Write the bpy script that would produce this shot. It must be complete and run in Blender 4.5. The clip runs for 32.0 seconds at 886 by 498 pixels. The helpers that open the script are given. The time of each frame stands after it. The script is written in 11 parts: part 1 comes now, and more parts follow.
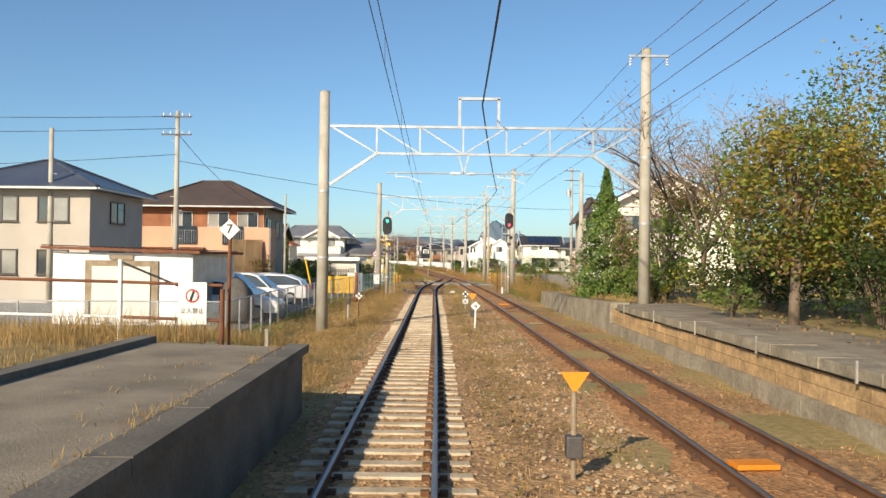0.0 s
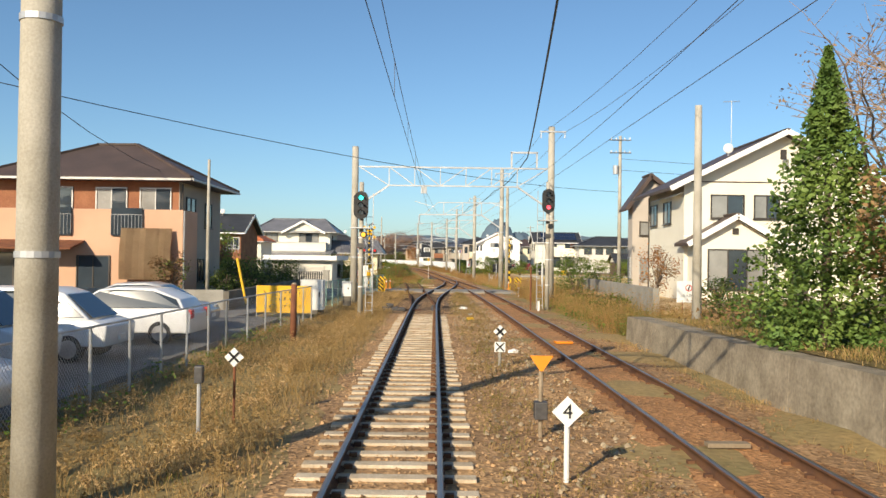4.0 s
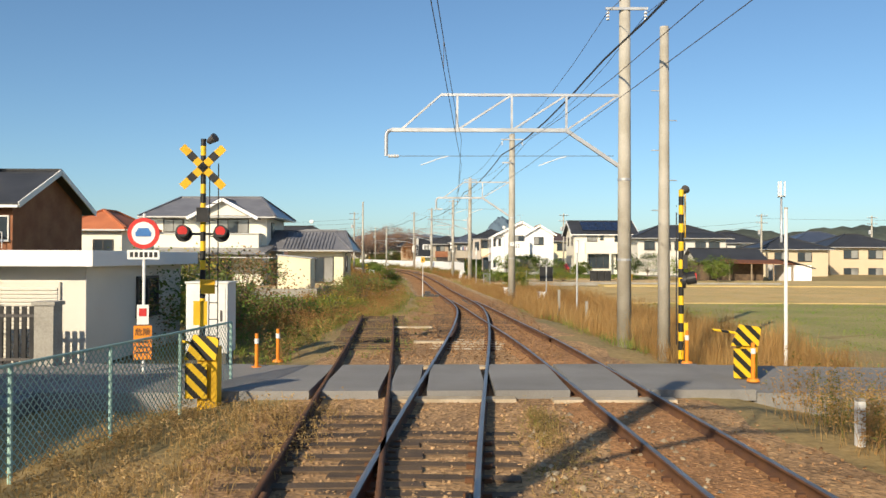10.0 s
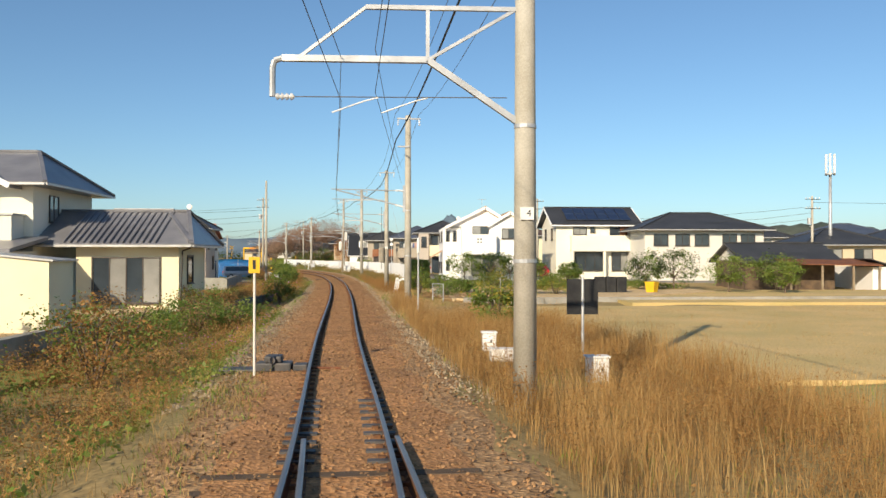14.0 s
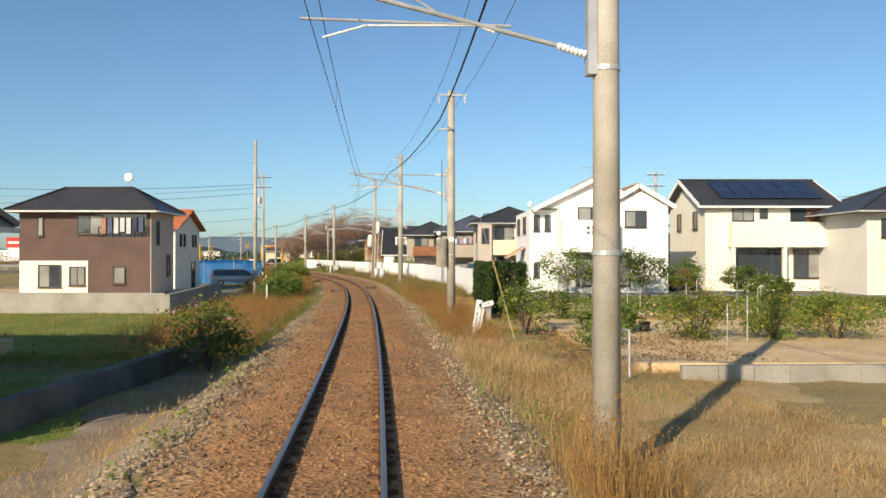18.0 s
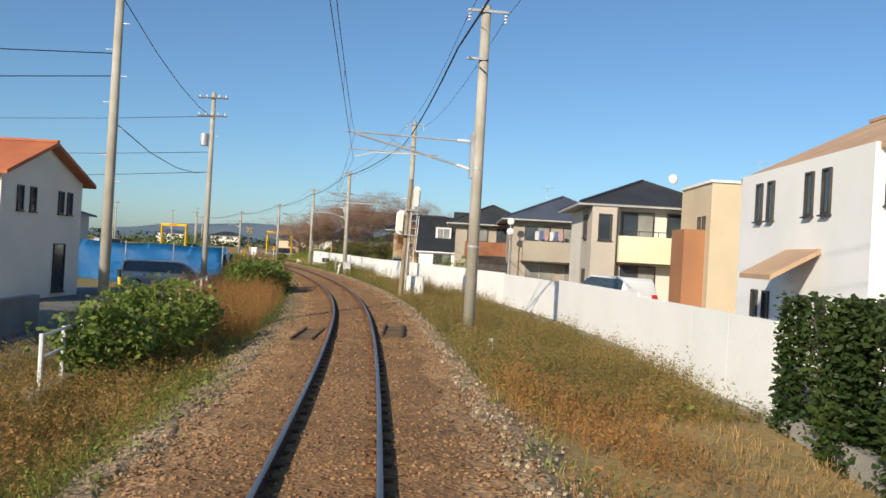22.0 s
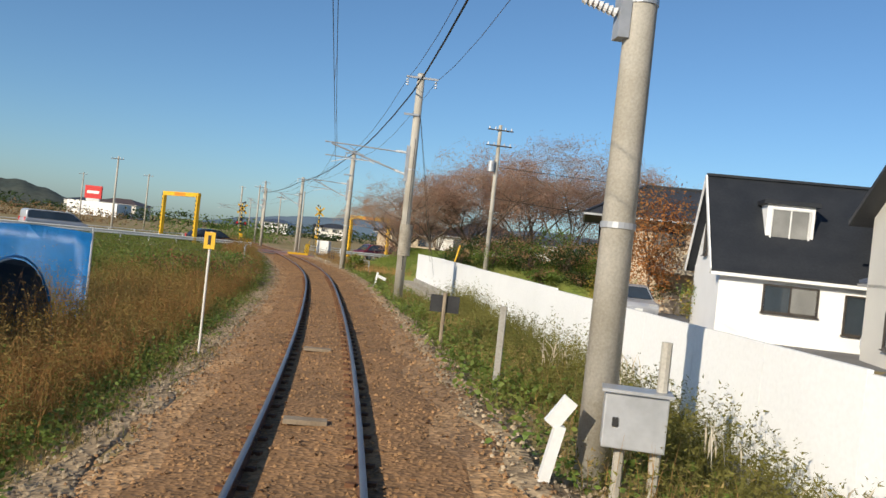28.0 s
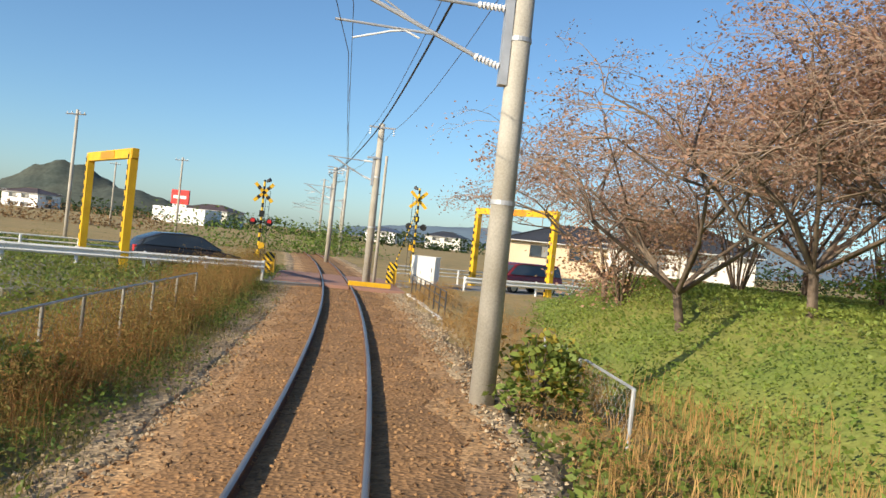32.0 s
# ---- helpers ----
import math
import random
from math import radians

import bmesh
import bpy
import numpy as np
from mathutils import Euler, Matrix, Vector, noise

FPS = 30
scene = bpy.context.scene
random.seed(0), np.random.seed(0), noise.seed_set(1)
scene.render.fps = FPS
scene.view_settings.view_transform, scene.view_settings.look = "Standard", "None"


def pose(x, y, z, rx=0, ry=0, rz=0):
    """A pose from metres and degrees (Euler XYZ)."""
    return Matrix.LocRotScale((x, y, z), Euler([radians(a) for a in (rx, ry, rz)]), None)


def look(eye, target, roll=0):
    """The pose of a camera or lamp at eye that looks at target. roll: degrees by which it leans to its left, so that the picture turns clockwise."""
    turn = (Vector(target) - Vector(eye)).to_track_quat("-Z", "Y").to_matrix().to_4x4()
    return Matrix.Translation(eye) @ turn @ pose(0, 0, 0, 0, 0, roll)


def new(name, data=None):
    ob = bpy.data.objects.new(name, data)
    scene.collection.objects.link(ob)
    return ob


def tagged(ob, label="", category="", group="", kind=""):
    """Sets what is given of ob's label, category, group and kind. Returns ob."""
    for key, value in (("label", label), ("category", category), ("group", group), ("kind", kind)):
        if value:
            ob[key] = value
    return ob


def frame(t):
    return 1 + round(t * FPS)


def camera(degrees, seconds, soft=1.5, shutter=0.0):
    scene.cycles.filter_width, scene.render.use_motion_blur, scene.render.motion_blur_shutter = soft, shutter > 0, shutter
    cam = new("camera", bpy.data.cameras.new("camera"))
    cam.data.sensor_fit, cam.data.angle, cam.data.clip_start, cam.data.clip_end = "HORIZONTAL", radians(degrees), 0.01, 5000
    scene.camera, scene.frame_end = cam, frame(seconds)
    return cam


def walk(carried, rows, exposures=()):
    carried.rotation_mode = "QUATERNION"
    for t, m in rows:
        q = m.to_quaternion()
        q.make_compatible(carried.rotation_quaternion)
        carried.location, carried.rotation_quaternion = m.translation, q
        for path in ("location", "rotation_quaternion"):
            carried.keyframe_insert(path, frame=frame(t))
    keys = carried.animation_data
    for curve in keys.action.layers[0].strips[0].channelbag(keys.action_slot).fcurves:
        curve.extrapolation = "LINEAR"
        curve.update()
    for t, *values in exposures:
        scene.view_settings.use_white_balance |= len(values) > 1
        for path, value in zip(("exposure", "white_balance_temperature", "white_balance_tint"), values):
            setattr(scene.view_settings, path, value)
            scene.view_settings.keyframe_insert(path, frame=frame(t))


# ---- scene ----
cam = camera(56.04, 32.0)
PATH = [
    (0.0, pose(0.000, -0.000, 2.229, 90.692, -0.709, -0.007)),
    (0.5, pose(0.004, 2.071, 2.216, 90.701, -0.554, 0.012)),
    (1.0, pose(-0.010, 4.230, 2.214, 90.712, -0.485, 0.070)),
    (1.5, pose(-0.023, 6.500, 2.218, 90.668, -0.476, 0.084)),
    (2.0, pose(-0.041, 8.921, 2.226, 90.645, -0.496, 0.071)),
    (2.5, pose(-0.071, 11.487, 2.228, 90.612, -0.559, 0.087)),
    (3.0, pose(-0.111, 14.202, 2.235, 90.589, -0.625, 0.146)),
    (3.5, pose(-0.154, 17.032, 2.249, 90.625, -0.773, 0.095)),
    (5.5, pose(-0.294, 29.325, 2.248, 90.508, -0.545, 0.126)),
    (6.0, pose(-0.318, 32.792, 2.240, 90.537, -0.377, 0.093)),
    (6.5, pose(-0.354, 36.339, 2.222, 90.544, -0.154, 0.041)),
    (7.0, pose(-0.419, 39.994, 2.206, 90.585, -0.148, 0.091)),
    (7.5, pose(-0.463, 43.716, 2.193, 90.602, -0.220, 0.091)),
    (8.0, pose(-0.490, 47.478, 2.189, 90.606, -0.074, 0.053)),
    (8.5, pose(-0.542, 51.263, 2.188, 90.597, 0.109, 0.065)),
    (9.0, pose(-0.594, 55.164, 2.189, 90.565, 0.063, 0.156)),
    (9.5, pose(-0.614, 59.157, 2.189, 90.577, -0.108, 0.197)),
    (10.0, pose(-0.579, 63.228, 2.185, 90.557, -0.223, 0.243)),
    (10.5, pose(-0.460, 67.342, 2.183, 90.575, -0.234, 0.145)),
    (11.0, pose(-0.267, 71.412, 2.178, 90.565, -0.266, -0.423)),
    (11.5, pose(-0.001, 75.419, 2.173, 90.555, -0.251, -1.494)),
    (12.0, pose(0.248, 79.372, 2.174, 90.545, -0.236, -2.395)),
    (12.5, pose(0.458, 83.261, 2.178, 90.517, -0.193, -2.827)),
    (13.0, pose(0.645, 87.108, 2.188, 90.532, -0.194, -2.964)),
    (13.5, pose(0.836, 90.957, 2.198, 90.527, -0.192, -3.148)),
    (15.5, pose(0.622, 106.125, 2.209, 90.460, 0.259, -3.449)),
    (16.0, pose(0.374, 109.919, 2.206, 90.457, 0.227, -3.185)),
    (16.5, pose(0.089, 113.717, 2.202, 90.427, 0.231, -2.379)),
    (17.0, pose(-0.178, 117.518, 2.201, 90.453, 0.224, -1.648)),
    (17.5, pose(-0.419, 121.303, 2.199, 90.461, 0.125, -1.101)),
    (18.0, pose(-0.673, 125.183, 2.197, 90.456, -0.008, -0.870)),
    (18.5, pose(-0.944, 129.121, 2.197, 90.425, -0.161, -0.713)),
    (19.0, pose(-1.220, 133.142, 2.200, 90.392, -0.236, -0.633)),
    (19.5, pose(-1.522, 137.277, 2.208, 90.373, -0.417, -0.414)),
    (20.0, pose(-1.836, 141.588, 2.215, 90.365, -0.869, -0.161)),
    (20.5, pose(-2.125, 145.974, 2.207, 90.322, -1.544, 0.071)),
    (21.0, pose(-2.408, 150.496, 2.197, 90.292, -2.136, 0.304)),
    (21.5, pose(-2.720, 155.073, 2.191, 90.270, -2.716, 0.701)),
    (22.0, pose(-3.088, 159.711, 2.193, 90.296, -3.267, 1.223)),
    (22.5, pose(-3.511, 164.429, 2.201, 90.325, -3.816, 1.511)),
    (23.0, pose(-4.004, 169.257, 2.208, 90.311, -4.457, 2.075)),
    (23.5, pose(-4.507, 174.186, 2.213, 90.305, -5.039, 2.617)),
    (24.0, pose(-5.074, 179.122, 2.212, 90.286, -5.509, 3.244)),
    (24.5, pose(-5.710, 184.039, 2.204, 90.237, -5.805, 3.928)),
    (25.0, pose(-6.402, 188.919, 2.189, 90.122, -6.052, 4.704)),
    (27.5, pose(-11.469, 212.923, 2.114, 89.865, -6.192, 8.575)),
    (28.0, pose(-12.706, 218.043, 2.144, 89.821, -6.168, 9.289)),
    (28.5, pose(-14.014, 223.074, 2.169, 89.786, -6.141, 10.150)),
    (29.0, pose(-15.389, 228.047, 2.191, 89.763, -6.130, 11.057)),
    (29.5, pose(-16.822, 232.973, 2.209, 89.773, -6.157, 11.914)),
    (30.0, pose(-18.300, 237.885, 2.219, 89.753, -6.196, 12.777)),
    (30.5, pose(-19.807, 242.844, 2.217, 89.729, -6.137, 13.708)),
    (31.0, pose(-21.368, 247.787, 2.205, 89.722, -6.020, 14.670)),
    (31.5, pose(-22.985, 252.657, 2.180, 89.652, -5.974, 15.824)),
    (32.0, pose(-24.624, 257.532, 2.155, 89.614, -6.060, 16.998)),
]
walk(cam, PATH, [(0.0, 0.24, 7350, 10), (3.0, 0.22, 7350, 10), (6.0, 0.17, 7300, 10), (12.0, 0.15, 7400, 10), (18.0, 0.13, 7350, 10), (22.0, 0.0, 6850, 10), (25.5, -0.07, 6700, 10), (29.0, -0.06, 6650, 10), (31.0, 0.02, 6500, 10), (32.0, 0.38, 7000, 10)])

# ---------------------------------------------------------------- light
SUN_AZ, SUN_EL = 209.0, 24.5
world = bpy.data.worlds.new("world")
scene.world = world
world.use_nodes = True
wn = world.node_tree
sky = wn.nodes.new("ShaderNodeTexSky")
sky.sky_type = "NISHITA"
sky.sun_disc = False
sky.sun_elevation = radians(SUN_EL)
sky.sun_rotation = radians(SUN_AZ)
sky.air_density, sky.dust_density, sky.ozone_density = 0.88, 0.7, 7.0
wn.nodes["Background"].inputs["Strength"].default_value = 0.142
tint = wn.nodes.new("ShaderNodeMix")
tint.data_type, tint.blend_type = "RGBA", "MULTIPLY"
tint.inputs["Factor"].default_value = 1.0
tint.inputs["B"].default_value = (0.98, 1.0, 0.92, 1)
wn.links.new(sky.outputs["Color"], tint.inputs["A"])
wn.links.new(tint.outputs["Result"], wn.nodes["Background"].inputs["Color"])
sun = new("sun", bpy.data.lights.new("sun", "SUN"))
sun.data.energy, sun.data.angle, sun.data.color = 5.0, radians(0.6), (1.0, 0.9, 0.74)
SUN_DIR = Vector((math.sin(radians(SUN_AZ)) * math.cos(radians(SUN_EL)), math.cos(radians(SUN_AZ)) * math.cos(radians(SUN_EL)), math.sin(radians(SUN_EL))))
sun.matrix_world = look((0, 0, 60), Vector((0, 0, 60)) - SUN_DIR)
scene.view_settings.exposure = 0.0


# ---------------------------------------------------------------- materials
def M(name, c1, c2=None, scale=1.0, rough=0.8, bump=0.0, bscale=20.0, metal=0.0, grain=0.15, spec=0.3, vary=0.0, pebble=0.0, thin=0.0):
    """Two colours mixed by large noise, darkened and lightened by fine grain, with relief; thin ones let light through."""
    m = bpy.data.materials.new(name)
    m.use_nodes = True
    nt = m.node_tree
    N, L = nt.nodes, nt.links
    p = N["Principled BSDF"]
    p.inputs["Roughness"].default_value = rough
    p.inputs["Metallic"].default_value = metal
    p.inputs["Specular IOR Level"].default_value = spec
    geo = N.new("ShaderNodeNewGeometry")
    c2 = c2 or tuple(v * 0.8 for v in c1)
    n1 = N.new("ShaderNodeTexNoise")
    n1.inputs["Scale"].default_value, n1.inputs["Detail"].default_value = scale, 6.0
    L.new(geo.outputs["Position"], n1.inputs["Vector"])
    ramp = N.new("ShaderNodeValToRGB")
    ramp.color_ramp.elements[0].position, ramp.color_ramp.elements[1].position = 0.36, 0.64
    ramp.color_ramp.elements[0].color, ramp.color_ramp.elements[1].color = (*c1, 1), (*c2, 1)
    L.new(n1.outputs["Fac"], ramp.inputs["Fac"])
    if pebble:
        n2 = N.new("ShaderNodeTexVoronoi")
        n2.inputs["Scale"].default_value = pebble
        fine = n2.outputs["Color"]
    else:
        n2 = N.new("ShaderNodeTexNoise")
        n2.inputs["Scale"].default_value, n2.inputs["Detail"].default_value = bscale, 4.0
        fine = n2.outputs["Fac"]
    L.new(geo.outputs["Position"], n2.inputs["Vector"])
    hsv = N.new("ShaderNodeHueSaturation")
    mr = N.new("ShaderNodeMapRange")
    mr.inputs["To Min"].default_value, mr.inputs["To Max"].default_value = 1 - grain * 2, 1 + grain * 2
    L.new(fine, mr.inputs["Value"])
    L.new(ramp.outputs["Color"], hsv.inputs["Color"])
    value = mr.outputs["Result"]
    if vary:
        info = N.new("ShaderNodeObjectInfo")
        isl = N.new("ShaderNodeNewGeometry")
        add = N.new("ShaderNodeMath")
        add.operation = "ADD"
        L.new(info.outputs["Random"], add.inputs[0])
        L.new(isl.outputs["Random Per Island"], add.inputs[1])
        mv = N.new("ShaderNodeMapRange")
        mv.inputs["From Max"].default_value = 2.0
        mv.inputs["To Min"].default_value, mv.inputs["To Max"].default_value = 1 - vary, 1 + vary
        L.new(add.outputs[0], mv.inputs["Value"])
        mul = N.new("ShaderNodeMath")
        mul.operation = "MULTIPLY"
        L.new(value, mul.inputs[0])
        L.new(mv.outputs["Result"], mul.inputs[1])
        value = mul.outputs[0]
    L.new(value, hsv.inputs["Value"])
    L.new(hsv.outputs["Color"], p.inputs["Base Color"])
    if bump:
        b = N.new("ShaderNodeBump")
        b.inputs["Strength"].default_value, b.inputs["Distance"].default_value = bump, 0.02
        L.new(n2.outputs["Distance"] if pebble else n2.outputs["Fac"], b.inputs["Height"])
        L.new(b.outputs["Normal"], p.inputs["Normal"])
    if thin:
        tr = N.new("ShaderNodeBsdfTranslucent")
        L.new(hsv.outputs["Color"], tr.inputs["Color"])
        mixs = N.new("ShaderNodeMixShader")
        mixs.inputs[0].default_value = thin
        L.new(p.outputs[0], mixs.inputs[1])
        L.new(tr.outputs[0], mixs.inputs[2])
        L.new(mixs.outputs[0], N["Material Output"].inputs["Surface"])
    return m


def glass(name, col=(0.03, 0.04, 0.05), rough=0.05):
    m = M(name, col, tuple(v * 1.6 for v in col), 0.6, rough, spec=0.8, grain=0.05)
    return m


def lamp(name, col, strength):
    m = bpy.data.materials.new(name)
    m.use_nodes = True
    p = m.node_tree.nodes["Principled BSDF"]
    p.inputs["Base Color"].default_value = (*col, 1)
    p.inputs["Emission Color"].default_value = (*col, 1)
    p.inputs["Emission Strength"].default_value = strength
    return m


def striped(name, c1, c2, width, axis=(0, 0, 1), rough=0.5):
    """Hard stripes across an axis of the object."""
    m = M(name, c1, c1, 2.0, rough, grain=0.06)
    nt = m.node_tree
    N, L = nt.nodes, nt.links
    tc = N.new("ShaderNodeTexCoord")
    dot = N.new("ShaderNodeVectorMath")
    dot.operation = "DOT_PRODUCT"
    dot.inputs[1].default_value = [a / (2 * width) for a in axis]
    L.new(tc.outputs["Object"], dot.inputs[0])
    fr = N.new("ShaderNodeMath")
    fr.operation = "FRACT"
    L.new(dot.outputs["Value"], fr.inputs[0])
    gt = N.new("ShaderNodeMath")
    gt.operation = "GREATER_THAN"
    gt.inputs[1].default_value = 0.5
    L.new(fr.outputs[0], gt.inputs[0])
    mix = N.new("ShaderNodeMix")
    mix.data_type = "RGBA"
    mix.inputs["A"].default_value, mix.inputs["B"].default_value = (*c1, 1), (*c2, 1)
    L.new(gt.outputs[0], mix.inputs["Factor"])
    L.new(mix.outputs["Result"], N["Principled BSDF"].inputs["Base Color"])
    return m


def tiled(name, c1, c2, pitch_a, pitch_b, rough=0.5, spec=0.4, grain=0.12):
    """Roof covering: courses across the slope and joints along it, in relief, by generated metres of the face."""
    m = M(name, c1, c2, 0.8, rough, grain=grain, spec=spec)
    nt = m.node_tree
    N, L = nt.nodes, nt.links
    geo = N.new("ShaderNodeNewGeometry")
    sep = N.new("ShaderNodeSeparateXYZ")
    L.new(geo.outputs["Position"], sep.inputs[0])
    heights = []
    for out, pitch in ((sep.outputs["Z"], pitch_a), (sep.outputs["X"], pitch_b), (sep.outputs["Y"], pitch_b)):
        mul = N.new("ShaderNodeMath")
        mul.operation, mul.inputs[1].default_value = "MULTIPLY", 1 / pitch
        L.new(out, mul.inputs[0])
        fr = N.new("ShaderNodeMath")
        fr.operation = "FRACT"
        L.new(mul.outputs[0], fr.inputs[0])
        heights.append(fr.outputs[0])
    add = N.new("ShaderNodeMath")
    add.operation = "ADD"
    L.new(heights[0], add.inputs[0])
    L.new(heights[1], add.inputs[1])
    b = N.new("ShaderNodeBump")
    b.inputs["Strength"].default_value, b.inputs["Distance"].default_value = 0.5, 0.04
    L.new(add.outputs[0], b.inputs["Height"])
    L.new(b.outputs["Normal"], N["Principled BSDF"].inputs["Normal"])
    return m


GROUND = M("soil_and_dry_grass", (0.36, 0.25, 0.11), (0.25, 0.2, 0.085), 0.35, 0.95, 0.8, 9, grain=0.3)
BED = M("ballast_brown", (0.48, 0.29, 0.14), (0.31, 0.185, 0.095), 0.5, 0.95, 1.0, 20, grain=0.26, pebble=14)
BEDRUST = M("ballast_rust_stained", (0.47, 0.235, 0.1), (0.33, 0.17, 0.075), 0.7, 0.95, 1.0, 20, grain=0.22, pebble=16)
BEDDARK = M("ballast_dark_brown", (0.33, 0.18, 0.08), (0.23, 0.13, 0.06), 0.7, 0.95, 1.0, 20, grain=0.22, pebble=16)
BEDGREY = M("ballast_grey", (0.42, 0.31, 0.19), (0.29, 0.21, 0.125), 0.6, 0.95, 1.0, 20, grain=0.3, pebble=14)
STONE = M("ballast_stones", (0.49, 0.31, 0.165), (0.36, 0.225, 0.12), 0.8, 0.9, 0.3, 40, vary=0.28, grain=0.1)
STONER = M("ballast_stones_rusty", (0.42, 0.235, 0.11), (0.29, 0.165, 0.085), 0.8, 0.9, 0.3, 40, vary=0.35, grain=0.1)
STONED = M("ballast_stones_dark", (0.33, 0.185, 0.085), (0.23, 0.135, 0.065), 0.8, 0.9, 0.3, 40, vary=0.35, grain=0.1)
STONEG = M("ballast_stones_grey", (0.44, 0.345, 0.23), (0.3, 0.23, 0.15), 0.8, 0.9, 0.3, 40, vary=0.35, grain=0.1)
RAILTOP = M("polished_rail_head", (0.3, 0.29, 0.29), (0.24, 0.225, 0.22), 0.8, 0.42, metal=0.8, grain=0.05)
RAILRUST = M("rusty_rail", (0.10, 0.05, 0.03), (0.16, 0.075, 0.035), 3.0, 0.85, 0.3, 60)
SLEEP = M("weathered_concrete_sleeper", (0.598, 0.506, 0.38), (0.414, 0.333, 0.23), 2.2, 0.9, 0.5, 30, vary=0.25)
SLEEPW = M("tarred_timber_sleeper", (0.085, 0.06, 0.043), (0.14, 0.095, 0.06), 2.0, 0.9, 0.5, 40, vary=0.3)
CONC = M("aged_concrete", (0.37, 0.35, 0.31), (0.27, 0.255, 0.22), 0.9, 0.9, 0.4, 25)
CONCD = M("dark_stain_and_shade_concrete", (0.19, 0.17, 0.14), (0.12, 0.105, 0.085), 0.9, 0.9, 0.5, 22)
CONCW = M("streaked_concrete", (0.4, 0.36, 0.29), (0.27, 0.24, 0.19), 2.2, 0.9, 0.5, 14, grain=0.25)
PLATF = M("warm_weathered_concrete", (0.46, 0.38, 0.28), (0.34, 0.27, 0.19), 0.9, 0.9, 0.4, 25)
POLE = M("pale_spun_concrete", (0.47, 0.44, 0.38), (0.36, 0.33, 0.27), 1.3, 0.85, 0.25, 40)
STEEL = M("galvanised_steel", (0.55, 0.56, 0.57), (0.42, 0.43, 0.44), 2.5, 0.45, metal=0.45, grain=0.08)
STEELD = M("dark_steel", (0.07, 0.07, 0.072), (0.11, 0.1, 0.095), 2.5, 0.55, metal=0.3)
WIRE = M("copper_wire_dark", (0.1, 0.09, 0.085), (0.14, 0.12, 0.1), 2.0, 0.6, metal=0.3)
INSUL = M("white_porcelain", (0.75, 0.75, 0.74), (0.6, 0.6, 0.6), 3.0, 0.25)
WHITE = M("white_paint", (0.8, 0.8, 0.78), (0.7, 0.7, 0.67), 0.7, 0.6, grain=0.05)
WHITEWALL = M("white_painted_panel", (0.9, 0.9, 0.89), (0.85, 0.85, 0.84), 0.5, 0.55, grain=0.04)
BLACK = M("black_plastic", (0.02, 0.02, 0.022), (0.035, 0.035, 0.035), 3.0, 0.5)
YELLOW = M("yellow_paint", (0.78, 0.47, 0.03), (0.68, 0.38, 0.025), 1.5, 0.5, grain=0.06)
ORANGE = M("orange_paint", (0.8, 0.28, 0.03), (0.7, 0.22, 0.025), 1.5, 0.5, grain=0.06)
RED = M("red_paint", (0.62, 0.04, 0.035), (0.5, 0.03, 0.03), 1.5, 0.5, grain=0.06)
RUST = M("rusted_steel", (0.23, 0.09, 0.045), (0.15, 0.06, 0.035), 3.0, 0.85, 0.4, 40)
ASPHALT = M("old_asphalt", (0.3, 0.25, 0.185), (0.19, 0.155, 0.115), 1.1, 0.95, 0.5, 60, grain=0.2)
ROAD = M("asphalt_road", (0.27, 0.262, 0.25), (0.205, 0.198, 0.188), 0.5, 0.92, 0.4, 60, grain=0.15)
WOOD = M("weathered_timber", (0.34, 0.27, 0.19), (0.24, 0.185, 0.125), 3.0, 0.9, 0.4, 30)
PANE = glass("window_glass")
PANEL = glass("pale_curtained_glass", (0.2, 0.2, 0.19), 0.1)
FRAME = M("aluminium_frame", (0.5, 0.5, 0.49), (0.4, 0.4, 0.39), 2.0, 0.45, metal=0.3)
FRAMED = M("bronze_frame", (0.06, 0.05, 0.045), (0.09, 0.08, 0.07), 2.0, 0.45, metal=0.3)


# ---------------------------------------------------------------- mesh helpers
def box(bm, x0, x1, y0, y1, z0, z1, bevel=0.0):
    r = bmesh.ops.create_cube(bm, size=1.0)
    for v in r["verts"]:
        v.co = Vector((x0 + (v.co.x + 0.5) * (x1 - x0), y0 + (v.co.y + 0.5) * (y1 - y0), z0 + (v.co.z + 0.5) * (z1 - z0)))
    if bevel:
        es = list({e for v in r["verts"] for e in v.link_edges})
        bmesh.ops.bevel(bm, geom=es, offset=bevel, segments=2, affect="EDGES", profile=0.6)
    return bm


def rod(bm, a, b, r0, r1=None, n=8):
    a, b = Vector(a), Vector(b)
    d = b - a
    m = Matrix.Translation((a + b) / 2) @ d.to_track_quat("Z", "Y").to_matrix().to_4x4()
    bmesh.ops.create_cone(bm, cap_ends=True, segments=n, radius1=r0, radius2=r0 if r1 is None else r1, depth=d.length, matrix=m)
    return bm


def bar(bm, a, b, w, h):
    """A square bar from a to b."""
    a, b = Vector(a), Vector(b)
    d = b - a
    m = Matrix.Translation((a + b) / 2) @ d.to_track_quat("Y", "Z").to_matrix().to_4x4() @ Matrix.Diagonal((w, d.length, h, 1))
    bmesh.ops.create_cube(bm, size=1.0, matrix=m)
    return bm


def ball(bm, c, r, sub=2, s=(1, 1, 1)):
    bmesh.ops.create_icosphere(bm, subdivisions=sub, radius=r, matrix=Matrix.Translation(c) @ Matrix.Diagonal((*s, 1)))
    return bm


def poly(bm, pts):
    return bm.faces.new([bm.verts.new(p) for p in pts])


